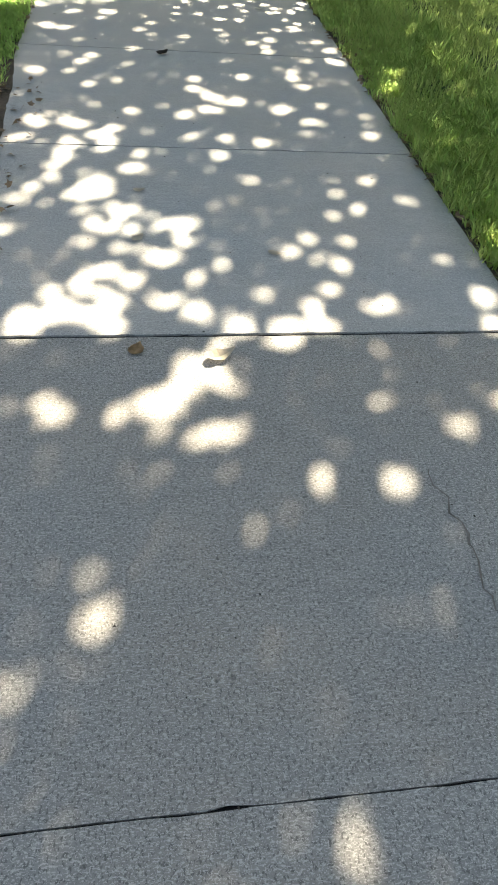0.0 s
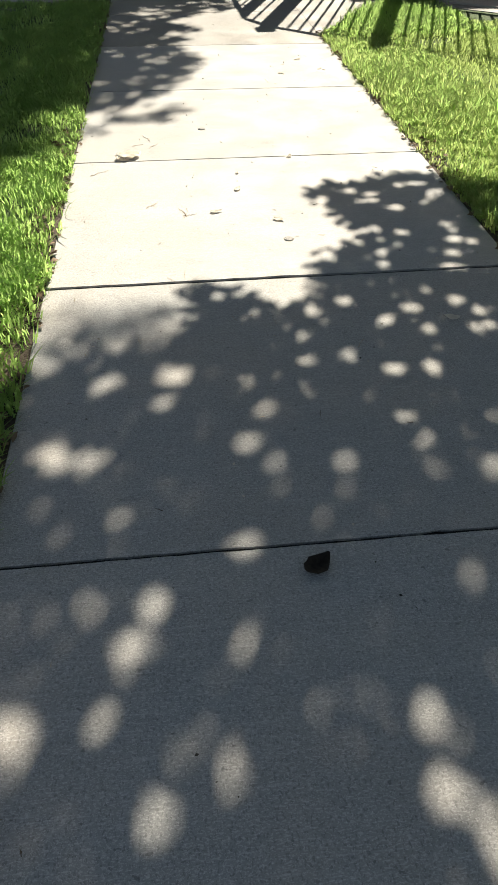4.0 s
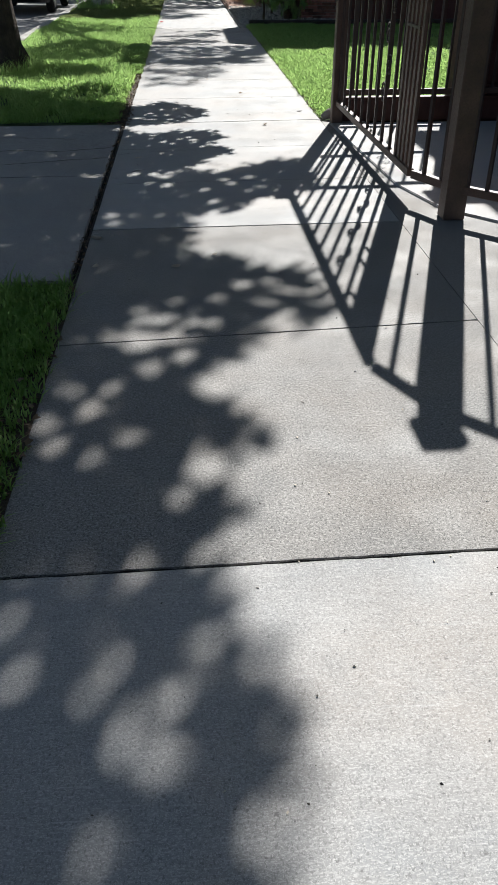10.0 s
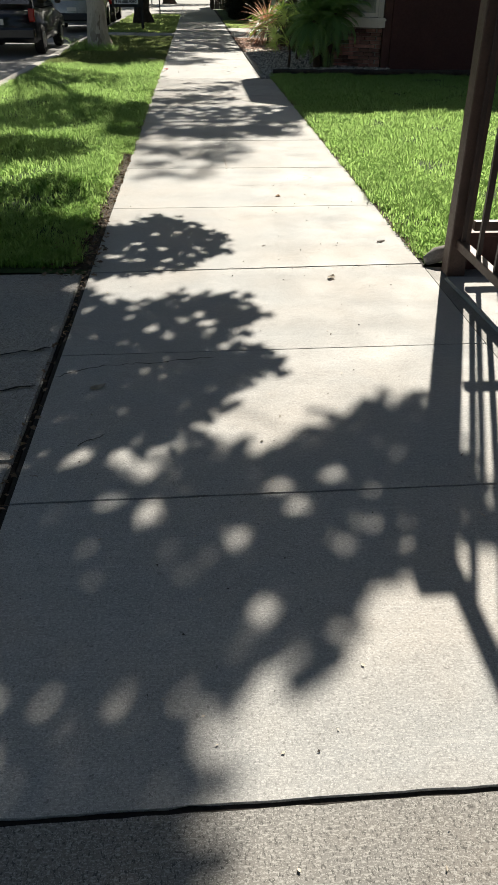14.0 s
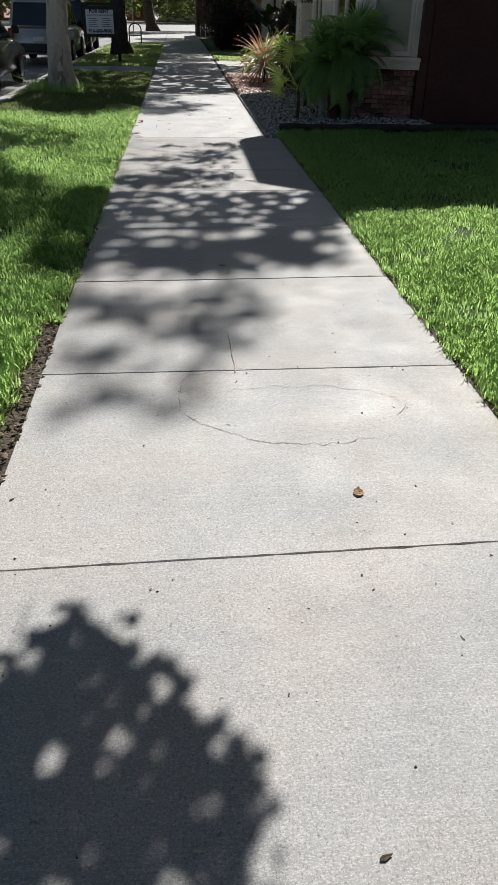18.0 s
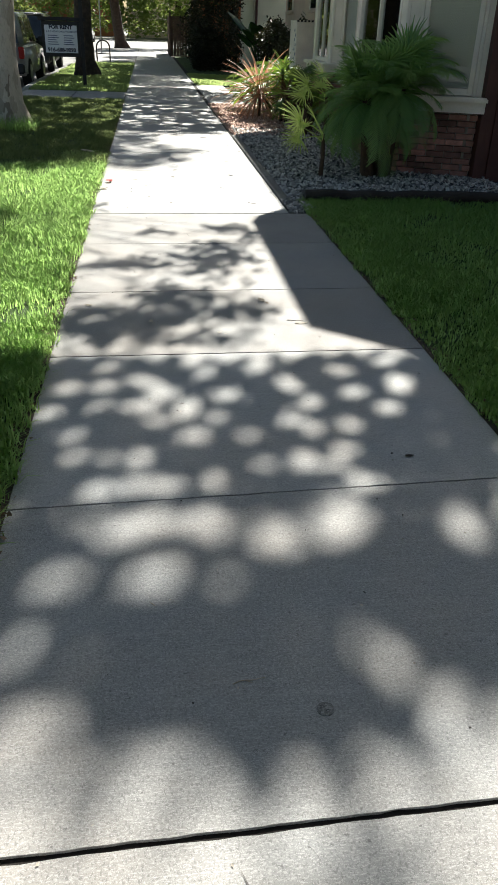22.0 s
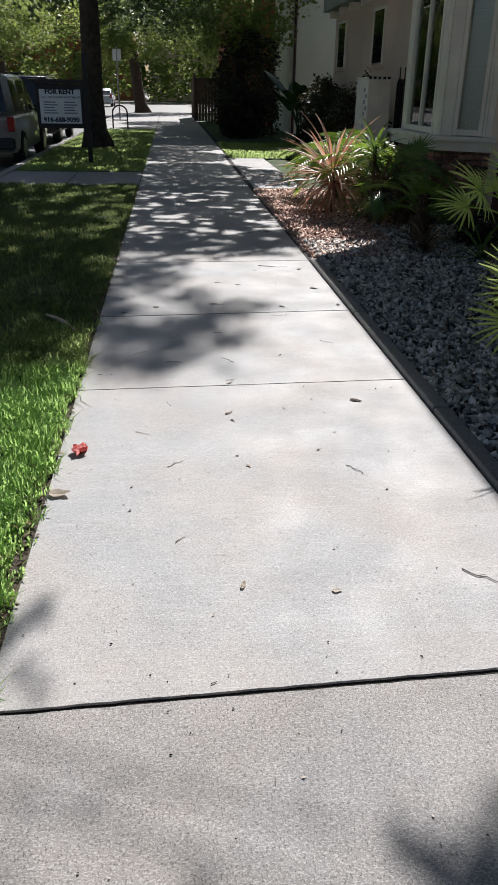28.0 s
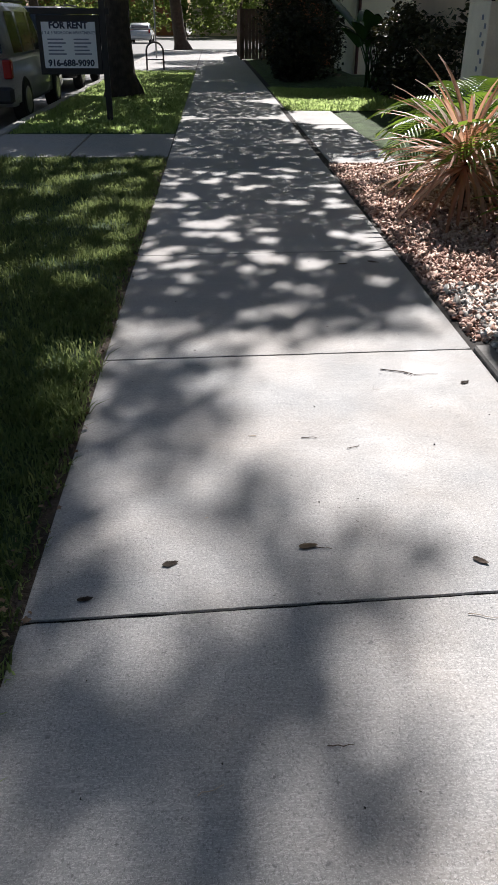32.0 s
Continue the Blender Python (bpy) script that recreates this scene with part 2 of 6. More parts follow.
def flaking_bark(name):
    m, nt, b = node_mat(name)
    cell = nt.nodes.new("ShaderNodeTexVoronoi")
    cell.inputs["Scale"].default_value = 9
    pos = nt.nodes.new("ShaderNodeNewGeometry").outputs["Position"]
    mp = nt.nodes.new("ShaderNodeMapping")
    mp.inputs["Scale"].default_value = (1, 1, 0.4)
    nt.links.new(pos, mp.inputs[0])
    wob = nt.nodes.new("ShaderNodeTexNoise")
    wob.inputs["Scale"].default_value = 14
    nt.links.new(mp.outputs[0], wob.inputs["Vector"])
    add = nt.nodes.new("ShaderNodeVectorMath")
    add.operation = "MULTIPLY_ADD"
    add.inputs[1].default_value = (0.12, 0.12, 0.12)
    nt.links.new(wob.outputs["Color"], add.inputs[0])
    nt.links.new(mp.outputs[0], add.inputs[2])
    nt.links.new(add.outputs[0], cell.inputs["Vector"])
    sep = nt.nodes.new("ShaderNodeSeparateColor")
    nt.links.new(cell.outputs["Color"], sep.inputs[0])
    c = mixed(nt, (0.60, 0.54, 0.45), (0.46, 0.40, 0.32), ramp(nt, sep.outputs[0], 0.5, 0.62))
    c = mixed(nt, c, (0.27, 0.22, 0.17), ramp(nt, sep.outputs[1], 0.78, 0.84))
    c = mixed(nt, c, (0.25, 0.21, 0.16), ramp(nt, tex(nt, 40, 4, stretch=(1, 1, 0.4)), 0.5, 0.75, 0, 0.5))
    nt.links.new(c, b.inputs["Base Color"])
    b.inputs["Roughness"].default_value = 0.9
    bump(nt, b, sep.outputs[0], 0.5, 0.008)
    return m


M["plane_bark"] = flaking_bark("mottled_bark")
M["dark_bark"] = surface("dark_bark", (0.075, 0.055, 0.042), 0.95, 0.4, 8, 45, 0.9, 0.02, stretch=(1, 1, 0.25))
M["old_log"] = surface("old_log", (0.04, 0.034, 0.028), 0.95, 0.4, 6, 60, 0.8, 0.01, stretch=(0.2, 1, 1))
M["palm_bark"] = surface("palm_bark", (0.085, 0.055, 0.035), 0.95, 0.45, 10, 70, 0.9, 0.015)
M["dry_leaf"] = surface("dry_leaf", (0.30, 0.20, 0.11), 0.8, 0.4, 20, 90, 0.4, 0.002, per_object=0.5)
M["red_leaf"] = surface("red_leaf", (0.50, 0.025, 0.015), 0.6, 0.3, 30, 90, 0.3, 0.002)
M["pale_leaf"] = surface("pale_leaf", (0.62, 0.55, 0.46), 0.8, 0.25, 25, 90, 0.4, 0.002)
M["twig"] = surface("twig", (0.12, 0.09, 0.07), 0.9, 0.4, 20, 90, 0.4, 0.001, per_object=0.5)
M["speck"] = surface("dark_speck", (0.05, 0.042, 0.036), 0.9, 0.4, 20, 90, 0.4, 0.001, per_object=0.5)
M["grass"] = leafy("grass_blades", (0.048, 0.125, 0.034), (0.21, 0.36, 0.10), 0.6, 0.7, True, (0.72, 1.0, 0.34), 6.0, 0.12)
M["dry_grass"] = leafy("pale_grass_blades", (0.09, 0.16, 0.045), (0.29, 0.41, 0.13), 0.6, 0.7, True, (0.84, 1.0, 0.40), 6.0, 0.12)
M["leaf"] = leafy("tree_leaves", (0.04, 0.08, 0.018), (0.095, 0.145, 0.034), 0.45, 0.26, True, (0.36, 0.47, 0.20))
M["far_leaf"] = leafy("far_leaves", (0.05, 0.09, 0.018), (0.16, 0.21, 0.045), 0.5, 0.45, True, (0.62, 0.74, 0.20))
M["fan_leaf"] = leafy("fan_palm_leaves", (0.07, 0.14, 0.045), (0.17, 0.27, 0.08), 0.38, 0.3, False)
M["areca_leaf"] = leafy("feather_palm_leaves", (0.10, 0.20, 0.04), (0.22, 0.34, 0.07), 0.38, 0.4, False)
M["cordy_leaf"] = leafy("red_cordyline_leaves", (0.42, 0.18, 0.12), (0.90, 0.74, 0.58), 0.4, 0.35, False, (0.75, 0.35, 0.2))
# pale lime: sunlight on these fan fronds is put into the leaf colour
M["sunlit_fan_leaf"] = leafy("sunlit_palm_leaves", (0.46, 0.60, 0.14), (0.70, 0.80, 0.28), 0.4, 0.45, False, (0.8, 0.95, 0.3))
M["date_leaf"] = leafy("date_palm_leaves", (0.12, 0.25, 0.09), (0.28, 0.44, 0.17), 0.36, 0.38, False)
M["paddle_leaf"] = leafy("paddle_leaves", (0.03, 0.075, 0.025), (0.06, 0.12, 0.04), 0.22, 0.2, False)
M["dead_frond"] = leafy("dead_fronds", (0.10, 0.07, 0.04), (0.22, 0.16, 0.095), 0.8, 0.1, False, (0.3, 0.2, 0.1))
M["hedge_leaf"] = leafy("hedge_leaves", (0.02, 0.028, 0.014), (0.055, 0.05, 0.025), 0.5, 0.15)
M["white_leaf"] = surface("bleached_leaf", (0.80, 0.75, 0.67), 0.8, 0.2, 25, 90, 0.4, 0.002)
M["thin_grass"] = leafy("thin_grass_blades", (0.05, 0.09, 0.028), (0.17, 0.23, 0.085), 0.7, 0.45, True, (0.50, 0.58, 0.22), 5.0, 0.1)
M["pale_twig"] = surface("pale_twig", (0.52, 0.42, 0.32), 0.85, 0.3, 20, 90, 0.3, 0.001, per_object=0.3)
M["litter"] = surface("leaf_litter", (0.23, 0.155, 0.10), 0.9, 0.5, 14, 80, 0.5, 0.003)


def stone_mat(name, low, high):
    m, nt, b = node_mat(name)
    r = nt.nodes.new("ShaderNodeNewGeometry").outputs["Random Per Island"]
    c = mixed(nt, low, high, r)
    c = mixed(nt, c, tuple(x * 0.5 for x in low), ramp(nt, tex(nt, 60, 4), 0.5, 0.8, 0, 0.6))
    nt.links.new(c, b.inputs["Base Color"])
    b.inputs["Roughness"].default_value = 0.85
    bump(nt, b, tex(nt, 90, 3), 0.4, 0.003)
    return m


M["grey_stone"] = stone_mat("grey_gravel", (0.035, 0.033, 0.032), (0.92, 0.88, 0.82))
M["pink_stone"] = stone_mat("pink_bark_gravel", (0.21, 0.09, 0.06), (0.86, 0.64, 0.53))


def paint(name, base, metal=0.3, rough=0.3):
    m = surface(name, base, rough, 0.08, 1.5, 60, 0, 0, metal)
    m.node_tree.nodes["Principled BSDF"].inputs["Coat Weight"].default_value = 0.6
    return m


M["silver_car"] = paint("silver_car_paint", (0.48, 0.48, 0.47), 0.35)
M["black_car"] = paint("black_car_paint", (0.012, 0.012, 0.014), 0.2)
M["navy_car"] = paint("dark_car_paint", (0.02, 0.022, 0.028), 0.3)
M["white_car"] = paint("white_car_paint", (0.65, 0.66, 0.68), 0.0)
M["tyre"] = surface("tyre_rubber", (0.018, 0.018, 0.018), 0.85, 0.2, 6, 60, 0.3, 0.003)
M["rim"] = surface("alloy_rim", (0.35, 0.35, 0.36), 0.35, 0.1, 6, 60, 0, 0, 0.9)
M["tail"] = surface("red_lens", (0.35, 0.02, 0.015), 0.2, 0.1, 6, 60, 0)
M["plastic"] = surface("dark_plastic", (0.03, 0.03, 0.032), 0.6, 0.2, 6, 60, 0.1, 0.001)


# ---------------- mesh helpers ----------------
def finish(name, bm, material, smooth=False):
    me = bpy.data.meshes.new(name)
    bm.normal_update()
    bm.to_mesh(me)
    bm.free()
    if smooth:
        me.shade_smooth()
    me.materials.append(material)
    return me


def part(name, bm, material, parent, label="", smooth=False):
    ob = new(name, finish(name, bm, material, smooth))
    ob.parent = parent
    if label:
        ob["label"] = label
    return ob


def solid(name, bm, material, label, category, group="", kind="", smooth=False):
    return tagged(new(name, finish(name, bm, material, smooth)), label, category, group, kind)


def thing(name, label, category, group="", kind="", at=(0, 0, 0), turn=0):
    ob = new(name)
    ob.empty_display_size = 0.2
    ob.matrix_basis = pose(*at, 0, 0, turn)
    return tagged(ob, label, category, group, kind)


def box(bm, x0, x1, y0, y1, z0, z1, bevel=0.0, m=None):
    r = bmesh.ops.create_cube(bm, size=1)
    mat = Matrix.Translation(((x0 + x1) / 2, (y0 + y1) / 2, (z0 + z1) / 2)) @ Matrix.Diagonal((x1 - x0, y1 - y0, z1 - z0, 1))
    bmesh.ops.transform(bm, matrix=(m or Matrix()) @ mat, verts=r["verts"])
    if bevel:
        edges = list({e for v in r["verts"] for e in v.link_edges})
        bmesh.ops.bevel(bm, geom=edges, offset=bevel, segments=1, affect="EDGES")
    return bm


def boxes(*args, bevel=0.0):
    return box(bmesh.new(), *args, bevel=bevel)


def tube(bm, points, radii, sides=8, cap=True):
    """A tapered tube along points."""
    rings = []
    n = len(points)
    pts = [Vector(p) for p in points]
    for i, p in enumerate(pts):
        d = (pts[min(i + 1, n - 1)] - pts[max(i - 1, 0)]).normalized()
        a = d.orthogonal().normalized() if i == 0 else (prev - d * prev.dot(d)).normalized()
        prev = a
        b = d.cross(a)
        r = radii[i] if isinstance(radii, (list, tuple)) else radii
        rings.append([bm.verts.new(p + r * (math.cos(2 * math.pi * k / sides) * a + math.sin(2 * math.pi * k / sides) * b)) for k in range(sides)])
    for i in range(n - 1):
        for k in range(sides):
            bm.faces.new((rings[i][k], rings[i][(k + 1) % sides], rings[i + 1][(k + 1) % sides], rings[i + 1][k]))
    if cap:
        bm.faces.new(rings[0][::-1])
        bm.faces.new(rings[-1])
    return bm


def prism(bm, poly, z0, z1, bevel=0.0, segs=2):
    """An upright prism over a counter-clockwise polygon in plan."""
    lo = [bm.verts.new((x, y, z0)) for x, y in poly]
    hi = [bm.verts.new((x, y, z1)) for x, y in poly]
    n = len(poly)
    fs = [bm.faces.new(lo[::-1]), bm.faces.new(hi)]
    for i in range(n):
        fs.append(bm.faces.new((lo[i], lo[(i + 1) % n], hi[(i + 1) % n], hi[i])))
    if bevel:
        top = [e for e in fs[1].edges]
        bmesh.ops.bevel(bm, geom=top, offset=bevel, segments=segs, affect="EDGES")
    return bm


def from_arrays(name, verts, faces, material):
    """A mesh from numpy rows of vertices and equal-sided faces."""
    me = bpy.data.meshes.new(name)
    nv, (nf, k) = len(verts), faces.shape
    me.vertices.add(nv)
    me.vertices.foreach_set("co", np.ascontiguousarray(verts, np.float32).ravel())
    me.loops.add(nf * k)
    me.loops.foreach_set("vertex_index", np.ascontiguousarray(faces, np.int32).ravel())
    me.polygons.add(nf)
    me.polygons.foreach_set("loop_start", np.arange(0, nf * k, k, dtype=np.int32))
    me.update(calc_edges=True)
    me.materials.append(material)
    return me


rng = np.random.default_rng(7)


def leaf_arrays(centres, size, rng, flat=0.5):
    """A folded four-cornered leaf at each centre, turned at random; flat pulls them level."""
    n = len(centres)
    ax = rng.normal(size=(n, 3)) * (1, 1, flat)
    ax /= np.linalg.norm(ax, axis=1)[:, None]
    up = rng.normal(size=(n, 3)) * (0.6, 0.6, 0.6) + (0, 0, 0.8)
    side = np.cross(up, ax)
    side /= np.linalg.norm(side, axis=1)[:, None] + 1e-9
    nrm = np.cross(ax, side)
    s = size * rng.uniform(0.6, 1.35, n)[:, None]
    v = np.stack([centres - ax * s * 0.5, centres - side * s * 0.33 + nrm * s * 0.1, centres + ax * s * 0.5, centres + side * s * 0.33 + nrm * s * 0.1], 1).reshape(-1, 3)
    i = np.arange(n)[:, None] * 4
    f = np.concatenate([i + [0, 1, 2], i + [0, 2, 3]], 1).reshape(-1, 3)
    return v, f


def lobed_arrays(centres, size, rng):
    """A broad five-lobed leaf at each centre, tilted at random."""
    n = len(centres)
    up = rng.normal(size=(n, 3)) * 0.45 + (0.1, 0.3, 0.9)
    up /= np.linalg.norm(up, axis=1)[:, None]
    a = np.cross(up, rng.normal(size=(n, 3)))
    a /= np.linalg.norm(a, axis=1)[:, None]
    b = np.cross(up, a)
    s = (size * 0.5 * rng.uniform(0.6, 1.3, n))[:, None, None]
    ang = np.arange(10) * 2 * np.pi / 10
    rad = np.where(np.arange(10) % 2 == 0, 1.0, 0.56)
    rad[0] = 0.55
    x, y = np.cos(ang) * rad, np.sin(ang) * rad
    rim = centres[:, None] + s * (a[:, None] * x[None, :, None] + b[:, None] * y[None, :, None] - up[:, None] * 0.15 * (rad ** 2)[None, :, None])
    v = np.concatenate([centres[:, None], rim], 1).reshape(-1, 3)
    k = np.arange(10)
    fan = np.stack([np.zeros(10, int), 1 + k, 1 + (k + 1) % 10], 1)
    f = (np.arange(n)[:, None, None] * 11 + fan[None]).reshape(-1, 3)
    return v, f


# ---------------- ground, road, kerb ----------------
bm = bmesh.new()
prism(bm, [(-2.6, -30), (2500, -30), (2500, 3000), (-2500, 3000), (-2500, 75), (-2.6, 75)], -0.6, -0.16)
solid("ground", bm, M["ground"], "bare brown earth under the whole street", "ground", kind="structure")
bm = bmesh.new()
prism(bm, [(-2500, -2500), (2500, -2500), (2500, -30), (-2.6, -30), (-2.6, 75), (-2500, 75)], -0.6, -0.165)
solid("ground_west", bm, M["ground"], "bare brown earth beside the street", "ground", kind="structure")
bm = bmesh.new()
box(bm, -12.5, -2.61, -40, 200, -0.4, -0.13)
box(bm, -90, -12.5, 83, 112, -0.4, -0.131)
box(bm, -2.61, 60, 83, 112, -0.4, -0.131)
solid("road", bm, M["asphalt"], "grey sunlit asphalt street with a cross street", "road", kind="structure")
kerb = thing("kerb", "pale concrete kerb along the asphalt street", "kerb", kind="structure")
for i in range(29):
    y0 = -6 + i * 3.05
    part("kerb_stone", boxes(-2.61, -2.44, y0, y0 + 3.03, -0.35, 0.01, bevel=0.015), M["kerb"], kerb)

# ---------------- sidewalk ----------------
W = 1.98
# joints: where each one meets the left and the right edge
NEAR = [(-4.600, -4.600), (-3.100, -3.100), (-1.550, -1.550), (0.000, 0.000), (1.511, 1.558), (2.952, 2.987), (4.455, 4.471), (5.935, 5.966), (7.422, 7.476), (8.915, 8.970), (10.412, 10.439), (11.876, 11.900), (13.371, 13.506), (15.015, 15.051), (16.112, 16.156), (17.246, 17.303), (18.378, 18.485), (19.824, 19.888), (21.237, 21.260), (22.601, 22.665), (23.891, 23.990), (25.271, 25.316), (26.327, 26.396), (27.531, 27.591), (28.599, 28.669), (30.893, 30.963), (32.313, 32.419), (34.106, 34.193), (35.940, 36.040)]
JOINTS = NEAR + [(37.7 + 1.72 * i, 37.78 + 1.72 * i) for i in range(26)]
WIDE = {4: 0.002, 11: 0.007, 12: 0.006, 8: 0.011, 19: 0.008, 24: 0.009, 5: 0.008, 13: 0.008, 16: 0.007, 25: 0.006, 26: 0.007, 27: 0.007, 18: 0.006, 7: 0.006, 9: 0.006}
pavement = thing("pavement", "long concrete sidewalk of separate square slabs with dark joints", "sidewalk", kind="structure")
part("bed", boxes(-0.02, W + 0.02, -4.6, 80.7, -0.15, -0.008), M["joint"], pavement, "dirt-filled joint bed")


def slab(x0, x1, y0, y1, top, material, name="slab", parent=None, skew=0.0):
    bm = bmesh.new()
    prism(bm, [(x0, y0), (x1, y0 + skew), (x1, y1 + skew), (x0, y1)], -0.14, top, 0.006)
    return part(name, bm, material, parent or pavement)


def worn_edge(p, q, seed):
    """Points along a slab edge, chipped by a few millimetres."""
    r = random.Random(seed)
    n = 44 if 0 < p[1] < 38 else 6
    out = []
    for k in range(n + 1):
        f = k / n
        w = 0 if k in (0, n) else 0.0016 * r.uniform(-1, 1) - (0.006 * r.random() if r.random() < 0.07 else 0)
        s = 1 if q[0] > p[0] else -1
        out.append((p[0] + (q[0] - p[0]) * f, p[1] + (q[1] - p[1]) * f - s * w))
    return out


for i, ((a, a2), (b, b2)) in enumerate(zip(JOINTS, JOINTS[1:])):
    kind = "new_slab"
    if 11.8 < a < 14:
        kind = "dark_slab"
    elif a < 2.9 or 25 < a < 28.5:
        kind = "old_slab"
    elif a > 34:
        kind = "grey_slab"
    right = W if b < 28.65 else 1.80 if a < 45 else 1.86
    top = random.uniform(-0.0008, 0.0008)
    g, h = WIDE.get(i, 0.0046), WIDE.get(i + 1, 0.0046)
    bm = bmesh.new()
    prism(bm, worn_edge((0, a + g), (right, a2 + g), i * 2) + worn_edge((right, b2 - h), (0, b - h), i * 2 + 1), -0.14, top, 0.0028, 1)
    part("slab", bm, M[kind], pavement)

# concrete walk that crosses the planting strip, and its seams
crossing = thing("crossing_walk", "shaded grey concrete walk with cracked seams crossing the planting strip", "walkway", kind="structure")
part("bed", boxes(-2.43, -0.03, 14.15, 18.4, -0.15, -0.02), M["joint"], crossing)
for x0, x1, y0, y1 in ((-1.25, -0.045, 14.16, 16.36), (-2.43, -1.26, 14.16, 16.36), (-1.25, -0.045, 16.38, 18.38), (-2.43, -1.26, 16.38, 18.38)):
    slab(x0, x1, y0, y1, random.uniform(-0.004, 0.002), M["old_slab"], parent=crossing)
crossing2 = thing("crossing_walk", "dappled grey concrete walk crossing the strip before the sign", "walkway", kind="structure")
part("bed", boxes(-2.43, -0.03, 40.3, 42.4, -0.15, -0.02), M["joint"], crossing2)
for x0, x1 in ((-2.43, -1.22), (-1.20, -0.01)):
    slab(x0, x1, 40.31, 42.39, -0.002, M["grey_slab"], parent=crossing2)
paved = thing("paved_strip", "dappled pale paving round the bike rack", "paving", kind="structure")
for k in range(12):
    slab(-2.43, -0.02, 57.55 + k * 1.95, 57.55 + k * 1.95 + 1.93, -0.003, M["grey_slab"], parent=paved)
side_walk = thing("entry_walk", "concrete entry walk slabs joining the sidewalk beside the gravel", "walkway", kind="structure")
part("bed", boxes(1.87, 2.68, 39.8, 45.6, -0.15, -0.02), M["joint"], side_walk)
for y0, y1 in ((39.82, 41.6), (41.62, 43.5), (43.52, 45.6)):
    slab(1.885, 2.68, y0, y1, random.uniform(-0.002, 0.004), M["grey_slab"], parent=side_walk)

# concrete pad before the fence
pad = thing("entry_pad", "pale concrete pad under the iron fence", "walkway", kind="structure")
bm = bmesh.new()
prism(bm, [(1.982, 12.33), (3.06, 14.12), (5.2, 12.3), (5.25, 12.4), (5.25, 16.0), (3.9, 16.05), (2.42, 16.2), (2.42, 18.42), (1.982, 18.42)], -0.14, -0.001)
part("apron", bm, M["dark_slab"], pad)
bm = bmesh.new()
prism(bm, [(2.04, 18.2), (2.16, 15.9), (2.32, 15.28), (3.1, 14.42), (5.2, 12.6), (5.25, 12.7), (5.25, 18.2)], -0.1, 0.015, 0.006)
part("threshold", bm, M["new_slab"], pad, "pale raised concrete threshold")

# cracks
def crack(points, width, seed, tone="crack"):
    r = random.Random(seed)
    bm = bmesh.new()
    fine = []
    for (x0, y0), (x1, y1) in zip(points, points[1:]):
        n = max(2, int(math.hypot(x1 - x0, y1 - y0) / 0.03))
        for i in range(n):
            f = i / n
            fine.append((x0 + (x1 - x0) * f + r.uniform(-0.014, 0.014), y0 + (y1 - y0) * f + r.uniform(-0.014, 0.014)))
    fine.append(points[-1])
    rows = []
    for i, p in enumerate(fine):
        q = fine[min(i + 1, len(fine) - 1)]
        o = fine[max(i - 1, 0)]
        d = Vector((q[0] - o[0], q[1] - o[1])).normalized()
        w = width * r.uniform(0.35, 1.0) * (0.3 if i in (0, len(fine) - 1) else 1)
        rows.append((bm.verts.new((p[0] - d.y * w, p[1] + d.x * w, 0.0026)), bm.verts.new((p[0] + d.y * w, p[1] - d.x * w, 0.0026))))
    for a, b in zip(rows, rows[1:]):
        bm.faces.new((a[0], a[1], b[1], b[0]))
    return part("crack", bm, M[tone], pavement, "thin dark crack in the concrete")


crack([(0.9, 21.2), (0.78, 21.23), (0.66, 21.18), (0.64, 21.0), (0.63, 20.84), (0.72, 20.72), (0.86, 20.62), (1.0, 20.55), (1.2, 20.53), (1.42, 20.57)], 0.0019, 2)
crack([(0.8, 21.02), (1.05, 21.06), (1.3, 21.05), (1.5, 21.0), (1.62, 20.86), (1.55, 20.75)], 0.0012, 3)
crack([(0.68, 22.55), (0.74, 22.3), (0.84, 22.02), (0.86, 21.94)], 0.0014, 4)
crack([(0.84, 22.05), (0.96, 22.07)], 0.0012, 5)
crack([(0.0, 17.02), (0.2, 17.13), (0.5, 17.16), (0.7, 17.2)], 0.004, 6, "joint")
crack([(1.2, 26.0), (1.45, 26.02), (1.7, 26.0)], 0.0017, 7)
crack([(-1.2, 17.2), (-0.9, 17.28), (-0.5, 17.2), (-0.06, 17.33)], 0.009, 8, "joint")
crack([(-2.4, 16.75), (-1.7, 16.85), (-1.2, 16.7), (-0.5, 16.85), (-0.06, 16.95)], 0.009, 10, "joint")
crack([(-1.5, 17.75), (-1.0, 17.8), (-0.4, 17.7)], 0.007, 11, "joint")
crack([(1.42, 2.35), (1.45, 2.1), (1.44, 1.9)], 0.0039, 9)

# ---------------- lawns ----------------
def turf(name, x0, x1, y0, y1, z, label):
    bm = bmesh.new()
    nx, ny = max(2, int((x1 - x0) / 0.25)), max(2, int((y1 - y0) / 0.4))
    vs = [[bm.verts.new((x0 + (x1 - x0) * i / nx, y0 + (y1 - y0) * j / ny, z + 0.012 * noise.noise((i * 0.6, j * 0.6, 3)) - (0.02 if i in (0, nx) else 0))) for i in range(nx + 1)] for j in range(ny + 1)]
    for j in range(ny):
        for i in range(nx):
            bm.faces.new((vs[j][i], vs[j][i + 1], vs[j + 1][i + 1], vs[j + 1][i]))
    return solid(name, bm, M["turf"], label, "lawn soil", kind="structure", smooth=True)


